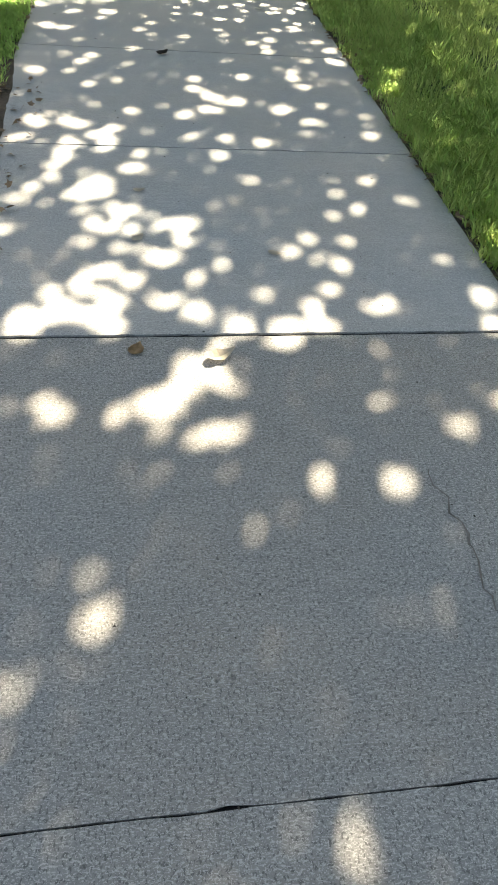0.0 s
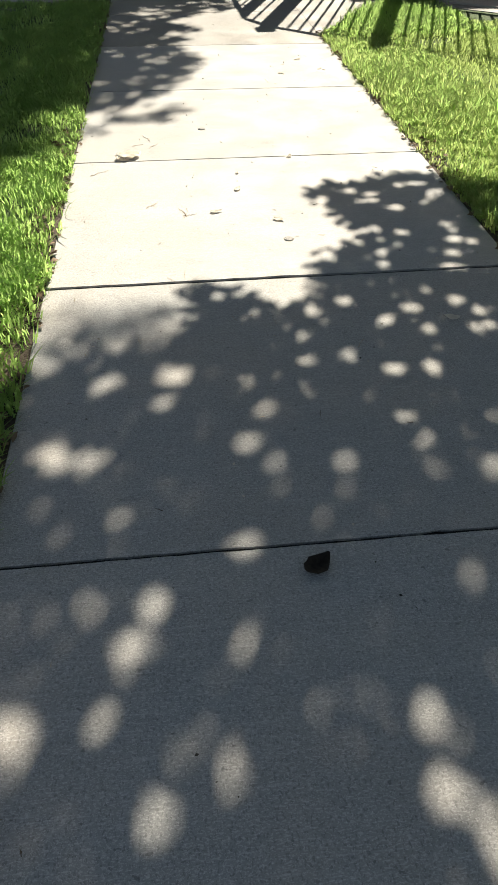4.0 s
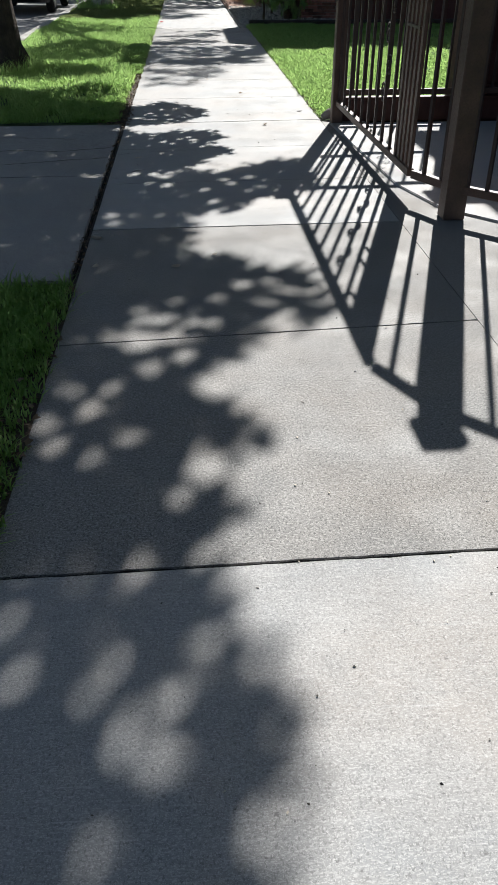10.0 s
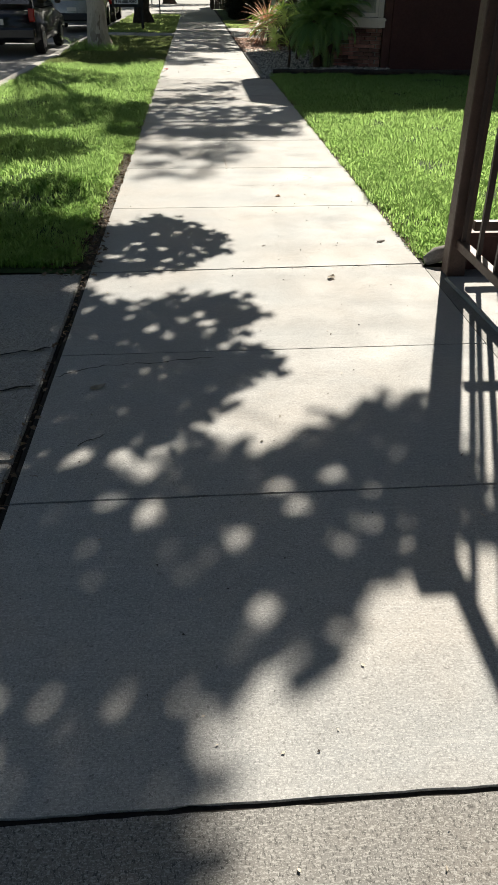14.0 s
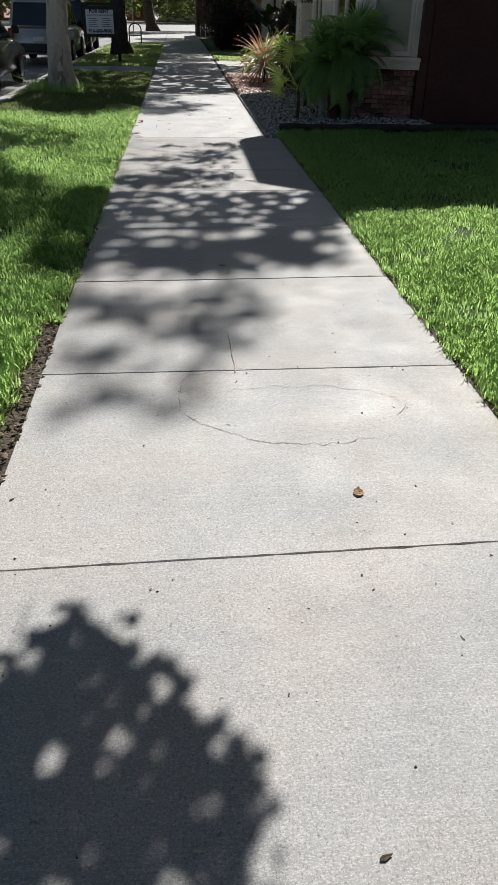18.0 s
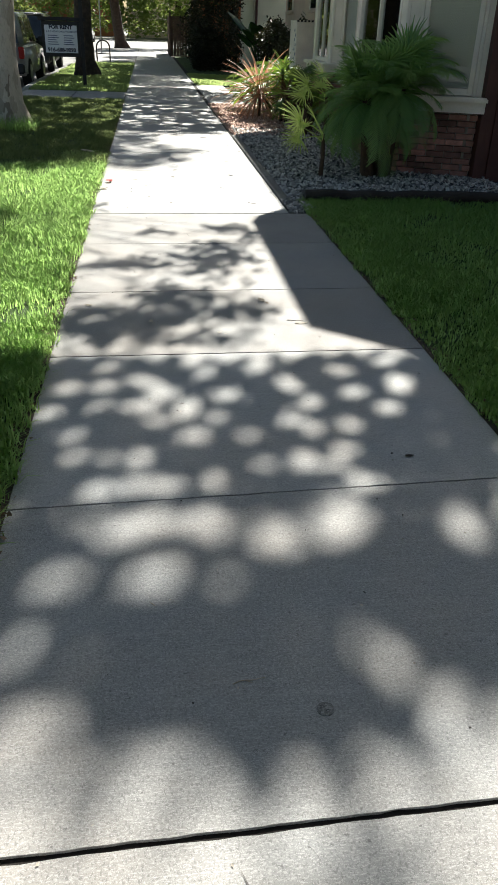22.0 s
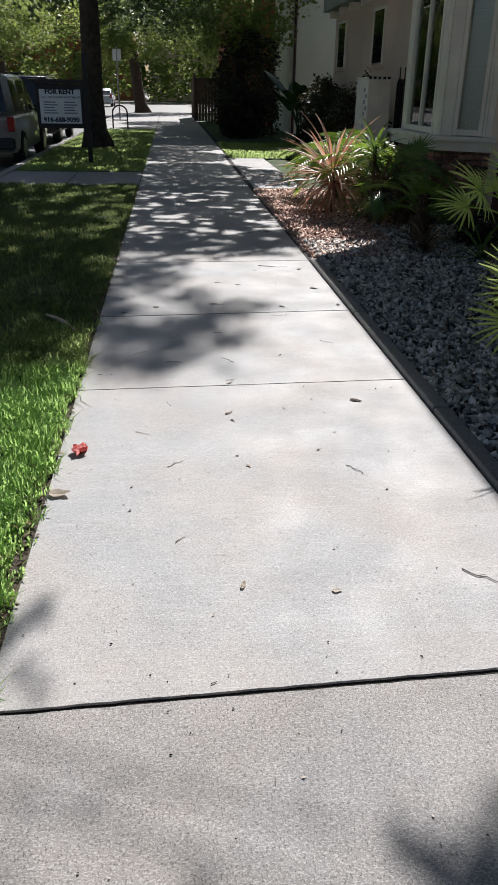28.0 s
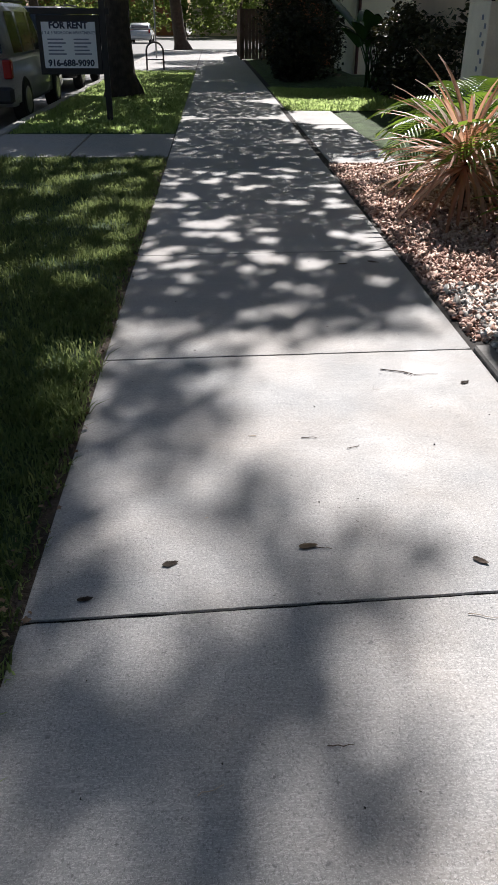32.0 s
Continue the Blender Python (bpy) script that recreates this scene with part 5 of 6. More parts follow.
def feather_mesh(seed, length=1.1, n=24, leaflet=0.30, width=0.011, sag=0.085, droop=0.55, material="areca_leaf"):
    r = random.Random(seed)
    bm = bmesh.new()
    d, p, pts = Vector((1, 0, 0.9)).normalized(), Vector((0, 0, 0)), []
    for i in range(n + 1):
        pts.append((p.copy(), d.copy()))
        p += d * (length / n)
        d = (d + Vector((0, 0, -sag))).normalized()
    tube(bm, [q for q, _ in pts[::4]], [0.011 * (1 - 0.09 * k) for k in range(len(pts[::4]))], 5)
    for i in range(4, n + 1):
        q, dd = pts[i]
        for s in (-1, 1):
            out = Vector((dd.x * 0.55, s * 0.85, dd.z * 0.55 + 0.12))
            blade(bm, q, out, leaflet * (1 - 0.55 * abs(i / n - 0.45)) * r.uniform(0.9, 1.1), width, droop * r.uniform(0.7, 1.4), 0.4, 3)
    return finish("frond", bm, M[material])


feather_meshes = [feather_mesh(s) for s in range(3)]


def feather_palm(at, fronds, scale, seed, label):
    r = random.Random(seed)
    palm = thing("feather_palm", label, "palm", at=at)
    for k in range(5):
        a = k * 1.256
        bm = bmesh.new()
        tube(bm, [(0.05 * math.cos(a), 0.05 * math.sin(a), -0.03), (0.09 * math.cos(a), 0.09 * math.sin(a), 0.35 * scale)], [0.03, 0.022], 7)
        part("stem", bm, M["palm_bark"], palm)
    for i in range(fronds):
        ob = new("frond", feather_meshes[i % 3])
        ob.parent = palm
        ob.matrix_basis = pose(0.05 * math.cos(i), 0.05 * math.sin(i), 0.28 * scale, r.uniform(-12, 12), r.uniform(-50, 2), i * 137.5 + r.uniform(-15, 15)) @ Matrix.Scale(scale * r.uniform(0.75, 1.1), 4)
    return palm


feather_palm((3.05, 38.75, 0), 36, 1.0, 1, "bright green feather palm in sunlight by the gravel")
feather_palm((3.25, 37.2, 0), 22, 1.0, 2, "green feather palm behind the red cordyline")
feather_palm((3.2, 35.3, 0), 9, 0.7, 5, "small dark feather palm at the bay's foot")


star_meshes = [fan_mesh(s + 30, 20, 0.30, 0.38, "date_leaf") for s in range(3)]
date_meshes = [feather_mesh(20 + k, 0.56 + 0.1 * k, 40, 0.23, 0.0048, 0.03 + 0.008 * k, 0.9 + 0.5 * k, "date_leaf") for k in range(3)]


def date_palm(at, stems, seed, label):
    """A clump of short rough trunks, each with a crown of fine arching fronds and a hanging skirt."""
    r = random.Random(seed)
    palm = thing("date_palm", label, "palm", at=at)
    for dx, dy, height, fronds in stems:
        bm = bmesh.new()
        pts = [(dx * (0.5 + 0.5 * i / 3), dy * (0.5 + 0.5 * i / 3), height * i / 3 - 0.03 * (i == 0)) for i in range(4)]
        tube(bm, pts, [0.085, 0.07, 0.065, 0.05], 10)
        for j in range(46):
            a, f = j * 2.4, j / 46
            c = Vector((math.cos(a), math.sin(a), 0.7))
            blade(bm, (dx * (0.5 + 0.5 * f) + 0.055 * c.x, dy * (0.5 + 0.5 * f) + 0.055 * c.y, 0.04 + f * height * 0.95), c, 0.06, 0.018, 0.2, 0.4, 2)
        part("trunk", bm, M["palm_bark"], palm, "rough dark trunk")
        for i in range(fronds):
            ob = new("frond", date_meshes[i % 3])
            ob.parent = palm
            f = i / fronds
            ob.matrix_basis = pose(dx, dy, height - 0.02 - 0.1 * f, r.uniform(-14, 14), -40 + 100 * f ** 1.1 + r.uniform(-14, 14), i * 137.5 + r.uniform(-15, 15)) @ Matrix.Scale(r.uniform(0.85, 1.12), 4)
        for i in range(13):
            ob = new("frond", star_meshes[i % 3])
            ob.parent = palm
            ob.matrix_basis = pose(dx, dy, height - 0.05, r.uniform(-30, 30), r.uniform(-88, -28), i * 137.5) @ Matrix.Scale(r.uniform(0.8, 1.15), 4)
    return palm


date_palm((3.16, 30.72, 0), ((-0.16, 0.06, 0.84, 34), (0.2, -0.04, 0.98, 34), (0.02, 0.28, 0.72, 26)), 3, "dense dark green date palm clump with drooping fine fronds in gravel")


def cordyline(at, n, length, stem, seed, material, label):
    r = random.Random(seed)
    plant = thing("cordyline", label, "plant", at=at)
    part("stem", tube(bmesh.new(), [(0, 0, -0.03), (0.02, 0.01, stem * 0.5), (0, 0, stem)], [0.03, 0.025, 0.022], 8), M["palm_bark"], plant)
    mes = []
    for k in range(4):
        bm = bmesh.new()
        blade(bm, (0, 0, 0), (1, 0, 0.15), length * r.uniform(0.85, 1.1), 0.019, 0.35 + 0.3 * k, 0.4, 7)
        mes.append(finish("leaf", bm, material))
    for i in range(n):
        ob = new("leaf", mes[i % 4])
        ob.parent = plant
        ob.matrix_basis = pose(0, 0, stem - 0.02 - 0.10 * (i / n), 0, -66 + 92 * (i / n) ** 0.8 + r.uniform(-10, 10), i * 137.5) @ Matrix.Scale(r.uniform(0.8, 1.1), 4)
    return plant


cordyline((2.64, 37.3, 0), 120, 0.9, 0.46, 1, M["cordy_leaf"], "red and cream striped cordyline in pink gravel")
cordyline((2.92, 36.35, 0), 46, 0.42, 0.85, 11, M["fan_leaf"], "tall dark green strap-leaved plant on a bare stem")
cordyline((2.98, 36.7, 0), 36, 0.40, 0.25, 2, M["areca_leaf"], "spiky green strap-leaved plant in gravel")
cordyline((2.98, 36.15, 0), 60, 0.45, 0.5, 21, M["dead_frond"], "dry brown hanging strap leaves round a stem")
cordyline((3.05, 34.6, 0), 44, 0.42, 0.08, 3, M["dead_frond"], "dry brown grassy clump in grey gravel")
cordyline((3.5, 34.2, 0), 30, 0.5, 0.05, 7, M["fan_leaf"], "dark grassy tuft at the house foot")


def paddle_mesh(seed):
    r = random.Random(seed)
    bm = bmesh.new()
    tube(bm, [(0, 0, 0), (0.12, 0, 0.5), (0.3, 0, 0.95)], [0.022, 0.016, 0.012], 6)
    blade(bm, (0.3, 0, 0.95), (0.55, 0, 0.8), 0.75, 0.15, r.uniform(0.8, 1.3), 0.35, 7, Vector((0, 1, 0)))
    return finish("leaf", bm, M["paddle_leaf"], True)


bop = thing("bird_of_paradise", "bird of paradise plant with glossy paddle leaves", "plant", at=(4.5, 51.3, 0))
for i in range(24):
    ob = new("leaf", paddle_mesh(i % 3))
    ob.parent = bop
    ob.matrix_basis = pose(random.uniform(-0.25, 0.25), random.uniform(-0.3, 0.3), 0, random.uniform(-14, 14), random.uniform(-6, 14), i * 137.5) @ Matrix.Scale(random.uniform(0.95, 1.4), 4)


# ---------------- trees ----------------
def cast(sx, sy, h):
    """The place at height h whose shadow falls at (sx, sy)."""
    return Vector((sx + KX * h, sy + KY * h, h))


def crown_points(spots, r, leaf=0.13):
    """Leaf places along twigs, for spots (x, y, rx, ry of the shade on the ground, height, cover, leaf size)."""
    out = []
    for sx, sy, rx, ry, h, cover, *own in spots:
        size = own[0] if own else leaf
        n = int(cover * math.pi * rx * ry / (size * size * 0.31))
        per = 5
        m = max(2, n // per)
        side = math.sqrt(4 / (m * 1.273))
        gx, gy = np.meshgrid(np.arange(-1, 1.001, side), np.arange(-1, 1.001, side))
        g = np.stack([gx.ravel(), gy.ravel()], 1) + r.uniform(-0.42, 0.42, (gx.size, 2)) * side
        g = g[np.linalg.norm(g, axis=1) < 1.0]
        m = len(g)
        if m == 0:
            continue
        ang = np.arctan2(g[:, 1], g[:, 0])
        start = np.stack([sx + rx * g[:, 0], sy + ry * g[:, 1]], 1)
        way = ang + r.normal(size=m) * 0.8
        step = size * r.uniform(0.45, 0.8, m)
        z0 = h + np.clip(r.normal(size=m) * 0.3, -0.22, 0.7)
        k = np.arange(per)
        bend = r.normal(size=m) * 0.12
        turn = way[:, None] + bend[:, None] * k
        off = (k - 2.0)[None, :] * step[:, None]
        side = np.where(k % 2, 1.0, -1.0)[None, :] * size * 0.36 * r.uniform(0.5, 1.2, (m, per))
        x = start[:, :1] + np.cos(turn) * off - np.sin(turn) * side
        y = start[:, 1:] + np.sin(turn) * off + np.cos(turn) * side
        z = z0[:, None] + r.normal(size=(m, per)) * size * 0.4
        x, y, z = x.ravel(), y.ravel(), z.ravel()
        out.append((np.stack([x + KX * z, y + KY * z, z], 1), size))
    return out


def canopy_points(outline, h, size, layers, gaps, specks, gap, r):
    """Leaf places whose shade fills an outline on the ground, with round gaps for the sun; specks: further gaps for each square metre."""
    c = np.array(outline)
    lo, hi = c.min(0), c.max(0)
    step = size * 0.52
    g = np.stack([a.ravel() for a in np.meshgrid(np.arange(lo[0], hi[0], step), np.arange(lo[1], hi[1], step))], 1)
    g = np.concatenate([g] * layers)
    g = g + r.uniform(-0.5, 0.5, g.shape) * step
    # twig tips: the rim runs in and out by a leaf or two
    wave = 2 * np.pi / (size * np.array([2.1, 3.4]))
    tip = np.stack([np.sin(g[:, 1] * wave[0] + 2 * np.sin(g[:, 0] * wave[1])), np.sin(g[:, 0] * wave[0] + 2 * np.sin(g[:, 1] * wave[1]))], 1)
    e = g + tip * size * 0.75
    inside = np.zeros(len(g), bool)
    for p, q in zip(c, np.roll(c, -1, 0)):
        cross = (p[1] > e[:, 1]) != (q[1] > e[:, 1])
        inside ^= cross & (e[:, 0] < (q[0] - p[0]) * (e[:, 1] - p[1]) / (q[1] - p[1] + 1e-12) + p[0])
    g = g[inside]
    n = int(specks * (hi[0] - lo[0]) * (hi[1] - lo[1]))
    holes = np.concatenate([np.array(gaps).reshape(-1, 2), r.uniform(lo, hi, (n, 2))])
    keep = np.ones(len(g), bool)
    for k, p in enumerate(holes):
        a, b = r.uniform(gap[0], gap[1]) + size * 0.36, r.uniform(0.8, 1.25)
        keep &= (((g[:, 0] - p[0]) * b) ** 2 + ((g[:, 1] - p[1]) / b) ** 2) > a * a
    g = g[keep]
    z = h + np.clip(r.normal(size=len(g)) * 0.22, -0.4, 0.5)
    return np.stack([g[:, 0] + KX * z, g[:, 1] + KY * z, z], 1), size


def clustered(points, n, spread, seed):
    """Each point again, with n more close beside it."""
    r = random.Random(seed)
    return [(x + r.gauss(0, spread) * (k > 0), y + r.gauss(0, spread) * (k > 0)) for x, y in points for k in range(n + 1)]


def limb_tree(name, label, at, fork, trunk_r, spots, bark, leaf_mat, seed, leaf=0.13, lean=(0, 0), clumps=(), flare=1.7, canopies=()):
    """A street tree: flared trunk, limbs to each clump of leaves, a crown of single leaves."""
    r = np.random.default_rng(seed)
    rr = random.Random(seed)
    tree = thing(name, label, "tree")
    x, y = at
    bm = bmesh.new()
    top = Vector((x + lean[0], y + lean[1], fork))
    pts, rad = [], []
    for i, (f, k) in enumerate(((-0.04, flare), (0.03, flare * 0.82), (0.1, 1.15), (0.3, 1.0), (0.55, 0.92), (0.8, 0.86), (1.0, 0.8))):
        pts.append(Vector((x, y, 0)).lerp(top, f) + Vector((0.03 * math.sin(i * 1.7), 0.03 * math.cos(i * 2.1), 0)))
        rad.append(trunk_r * k)
    tube(bm, pts, rad, 16)
    for v in bm.verts:
        low = max(0, 1 - v.co.z / 0.5)
        a = math.atan2(v.co.y - y, v.co.x - x)
        k = 1 + 0.16 * low * math.cos(a * 5) + 0.05 * noise.noise(v.co * 3)
        v.co.x, v.co.y = v.co.x * k + pts[0].x * (1 - k), v.co.y * k + pts[0].y * (1 - k)
    part("trunk", bm, bark, tree, smooth=True)
    goals = [cast(s[0], s[1], s[4]) for s in spots] + [Vector(c[:3]) for c in clumps]
    for outline, h, *rest in canopies:
        mid = sum((Vector(p) for p in outline), Vector((0, 0))) / len(outline)
        goals += [cast(mid.x, mid.y + dy, h + 0.2) for dy in (-0.6, 0.6)]
    for g in goals:
        mid = top.lerp(g, 0.5) + Vector((rr.uniform(-0.3, 0.3), rr.uniform(-0.3, 0.3), 0.25 * (g - top).length * 0.3))
        ln = (g - top).length
        r1 = min(trunk_r * 0.4, 0.007 + 0.0026 * ln)
        bm = bmesh.new()
        tube(bm, [top - Vector((0, 0, 0.15)), top.lerp(mid, 0.5) + Vector((0, 0, 0.1)), mid, mid.lerp(g, 0.45), mid.lerp(g, 0.85)], [r1, r1 * 0.8, r1 * 0.55, r1 * 0.3, 0.004], 6)
        for k in range(5):
            a = mid.lerp(g, rr.uniform(0.2, 1.0))
            tube(bm, [a, a + Vector((rr.uniform(-0.35, 0.35), rr.uniform(-0.35, 0.35), rr.uniform(-0.1, 0.2)))], [0.006, 0.003], 4)
        part("limb", bm, bark, tree)
    P = []
    for cx, cy, cz, rad, n in clumps:
        q = r.normal(size=(n, 3))
        q /= np.linalg.norm(q, axis=1)[:, None]
        q *= (r.uniform(0.2, 1, n) ** 0.6)[:, None]
        g = np.array([noise.noise(Vector(p) * 2.4 + Vector((cx, cy, cz))) for p in q])
        q = q[g > -0.12]
        P.append(np.array((cx, cy, cz)) + q * rad * (1, 1, 0.75))
    sets = [lobed_arrays(p, size, r) for p, size in crown_points(spots, r, leaf)]
    for outline, h, size, layers, gaps, specks, gap in canopies:
        sets.append(lobed_arrays(*canopy_points(outline, h, size, layers, gaps, specks, gap, r), r))
    if P:
        sets.append(leaf_arrays(np.concatenate(P), leaf, r))
    base, vs, fs = 0, [], []
    for v, f in sets:
        vs.append(v)
        fs.append(f + base)
        base += len(v)
    v, f = np.concatenate(vs), np.concatenate(fs)
    crown = new("crown", from_arrays("crown", v, f, leaf_mat))
    crown.parent = tree
    return tree


# gaps in the leaves, where the sun draws round spots on the slabs
GLINTS_NEAR = [(0.23, 4.71), (0.35, 4.71), (0.57, 4.67), (0.54, 4.53), (0.36, 4.51), (0.24, 4.47), (0.63, 4.21), (0.41, 4.31), (0.32, 4.11), (0.44, 4.18), (0.47, 4.04), (0.44, 3.93), (0.58, 3.85), (0.66, 3.81), (0.58, 3.68), (0.65, 3.66), (0.89, 3.60), (0.78, 3.72), (0.60, 3.52), (0.73, 3.45), (0.50, 3.34),
               (0.65, 3.26), (0.57, 3.17), (0.38, 3.08), (0.30, 3.02), (0.56, 3.05), (0.43, 3.13), (0.78, 3.17), (0.85, 3.13), (0.99, 3.03), (1.13, 3.03), (1.21, 3.15), (1.26, 3.04), (1.50, 3.15), (0.80, 2.83), (0.91, 2.89), (0.80, 2.70), (0.92, 2.70), (0.73, 2.53), (0.72, 2.60), (0.87, 2.51), (0.61, 2.59)]
GLINTS_MID = [(1.52, 4.01), (1.67, 4.15), (1.55, 4.84), (1.50, 4.68), (1.66, 5.09), (1.15, 5.32), (1.14, 5.07), (1.83, 4.69), (1.91, 5.32), (1.87, 4.95), (1.32, 3.61), (1.24, 3.50), (1.42, 2.89), (1.18, 5.53), (1.05, 5.18), (1.20, 5.14), (1.05, 4.97), (0.97, 4.62), (0.73, 4.65), (0.36, 4.86), (0.27, 4.83), (0.69, 4.37),
              (0.51, 4.40), (0.42, 5.78), (0.37, 5.60), (0.28, 5.78), (0.15, 6.33), (0.28, 6.76), (0.46, 6.79), (0.46, 6.60), (0.78, 6.28), (0.98, 6.26), (1.25, 6.35), (1.25, 6.21), (1.54, 6.29), (1.49, 6.03), (1.75, 6.27), (1.89, 6.10), (1.92, 6.13)]
GLINTS_ENTRY = [(0.38, 11.09), (0.34, 10.79), (0.43, 11.32), (0.53, 11.43), (0.57, 11.80), (0.65, 12.41), (0.74, 12.97), (0.88, 14.03), (1.03, 14.07), (0.64, 13.72), (0.53, 13.83), (0.74, 13.85), (1.05, 13.95), (1.00, 13.77), (1.23, 13.79), (1.09, 13.66), (0.35, 13.73), (0.39, 13.61), (0.47, 13.62), (0.53, 13.49),
                (0.70, 13.56), (0.95, 13.53), (1.06, 13.53), (0.34, 13.47), (0.23, 13.45), (0.42, 13.46), (0.41, 13.38), (0.54, 13.39), (0.33, 13.34), (0.75, 13.15), (0.44, 13.10), (0.44, 13.16), (0.58, 13.23), (1.21, 13.90), (1.11, 13.93), (0.94, 13.82), (0.37, 12.59), (0.25, 12.48), (0.12, 12.95), (0.2, 12.8), (0.05, 12.7), (0.28, 12.95), (0.1, 12.55), (0.30, 13.42), (0.47, 13.42), (0.62, 13.6)]
GLINTS_LAWN = [(0.34, 19.15), (0.50, 19.19), (0.24, 18.94), (0.28, 18.82), (0.39, 18.82), (0.69, 19.01), (0.79, 19.01), (0.80, 18.87), (0.62, 18.83), (0.59, 18.68), (0.66, 18.75), (0.18, 18.84), (0.09, 18.67), (0.15, 18.69), (0.27, 18.61), (0.43, 18.59), (0.20, 18.59), (0.38, 18.44),
               (0.28, 17.82), (0.41, 17.59), (0.54, 17.65), (0.62, 17.70), (0.68, 17.60), (0.67, 17.51), (0.80, 17.50), (0.37, 17.52), (0.48, 17.45), (0.74, 17.33), (0.05, 17.80), (0.27, 17.68)]
GLINTS_HOUSE = [(0.29, 24.91), (0.45, 24.98), (0.12, 24.90), (0.56, 24.82), (0.67, 24.70), (0.84, 24.80), (0.77, 25.04), (0.29, 24.71), (0.41, 24.70), (0.54, 24.53), (0.68, 24.40), (0.91, 24.39), (0.80, 24.56), (0.05, 24.63), (0.18, 24.40), (0.22, 24.25), (0.34, 24.23), (0.46, 24.21), (0.93, 24.14), (1.10, 24.15),
                (1.22, 24.12), (0.59, 24.02), (0.74, 24.03), (0.31, 23.99), (1.05, 25.15), (1.15, 24.93), (1.44, 25.04), (1.45, 24.79), (1.69, 24.82), (1.24, 24.70), (1.58, 24.61), (1.36, 24.46), (1.20, 24.42), (1.11, 24.51), (1.70, 25.16), (0.65, 24.60), (1.16, 24.13)]
GLINTS_HIGH = [(0.29, 23.81), (0.42, 23.74), (0.65, 23.82), (0.71, 23.72), (0.91, 23.64), (1.11, 23.67), (0.53, 23.50), (0.24, 23.52), (0.73, 23.45), (1.30, 23.87), (1.13, 23.73), (0.90, 23.72), (0.68, 23.77), (0.16, 23.47), (0.12, 23.21), (0.22, 22.92), (0.52, 22.78), (1.24, 22.91), (1.21, 22.80), (0.46, 22.72),
               (1.13, 22.65), (0.19, 22.74)]
# soft shade cast by the highest leaves
SOFT_NEAR = [(0.96, 22.57), (0.73, 22.16), (0.68, 21.89), (0.78, 21.70), (0.46, 22.18), (1.08, 21.99), (0.12, 22.28), (0.30, 21.42), (0.50, 21.40), (0.34, 21.01), (0.29, 20.91), (0.70, 21.06), (0.45, 21.93), (0.95, 22.26), (0.25, 22.1)]
SOFT_FAR = [(0.31, 33.22), (0.56, 32.89), (0.68, 32.57), (1.04, 32.69), (0.93, 32.33), (0.87, 31.76), (0.31, 32.14), (0.25, 31.81), (0.57, 32.21), (0.44, 31.66), (0.58, 31.37), (0.36, 31.42), (0.34, 31.24), (0.13, 31.81), (0.71, 32.13), (0.46, 33.60), (0.27, 33.43), (0.69, 33.01), (0.1, 32.4), (0.12, 31.4), (0.45, 31.9), (0.15, 32.0)]

# shade outlines on the slabs, which unseen leaves overhead are placed to fill
FIRST_SHADE = [(-0.3, 0.2), (2.5, 0.2), (2.5, 6.8), (2.2, 6.9), (1.75, 6.5), (1.4, 6.4), (1.01, 6.45), (0.83, 6.95), (0.6, 7.1), (0.45, 6.95), (0.12, 6.9), (-0.05, 6.75), (-0.3, 6.6)]
FRINGE = [(0.6, 6.9), (1.0, 6.35), (2.5, 6.35), (2.5, 8.2), (2.02, 8.55), (1.77, 8.66), (1.51, 8.48), (1.34, 8.54), (1.2, 8.35), (1.32, 8.05), (1.38, 7.8), (1.12, 7.6), (1.05, 7.2), (0.83, 7.26), (0.73, 7.40), (0.54, 7.42)]
VERGE_SHADE = [(-0.5, 9.75), (0.13, 9.93), (0.35, 10.05), (0.39, 10.2), (0.46, 10.22), (0.57, 10.54), (0.71, 10.86), (0.84, 11.25), (0.7, 11.65), (0.66, 11.95), (-0.5, 11.95)]
ENTRY_SHADE = [(-0.5, 11.9), (0.62, 11.9), (0.62, 12.02), (0.72, 12.12), (0.78, 12.2), (0.61, 12.31), (0.60, 12.48), (0.78, 12.46), (0.91, 12.54), (0.79, 12.62), (0.80, 12.74), (0.72, 12.8), (0.66, 13.0), (0.68, 13.12), (0.84, 13.2), (0.86, 13.42), (1.02, 13.46), (1.16, 13.54), (1.28, 13.66), (1.32, 13.78),
               (1.27, 13.98), (1.30, 14.14), (1.18, 14.29), (1.02, 14.24), (0.93, 14.36), (0.84, 14.47), (0.60, 14.49), (0.59, 14.73), (0.61, 15.0), (0.66, 15.3), (-0.5, 15.3)]
GATE_SHADE = [(-0.5, 15.3), (0.66, 15.3), (0.92, 15.4), (1.05, 15.58), (1.26, 15.8), (1.62, 15.88), (1.56, 16.83), (1.42, 16.79), (1.14, 16.65), (1.01, 16.48), (0.85, 16.40), (0.69, 16.45), (0.58, 16.46), (0.44, 16.24), (0.2, 16.36), (-0.5, 16.4)]
CROSS_SHADE = [(-0.5, 16.4), (0.2, 16.42), (0.50, 16.45), (0.60, 16.54), (0.70, 16.74), (0.82, 16.95), (1.01, 17.08), (0.92, 17.28), (0.77, 17.30), (0.79, 17.42), (0.86, 17.57), (0.98, 17.75), (0.87, 17.79), (0.87, 17.99), (0.66, 18.01), (0.59, 17.89), (0.50, 18.09), (0.40, 17.90), (0.13, 17.92), (0.05, 18.1), (-0.5, 18.1)]
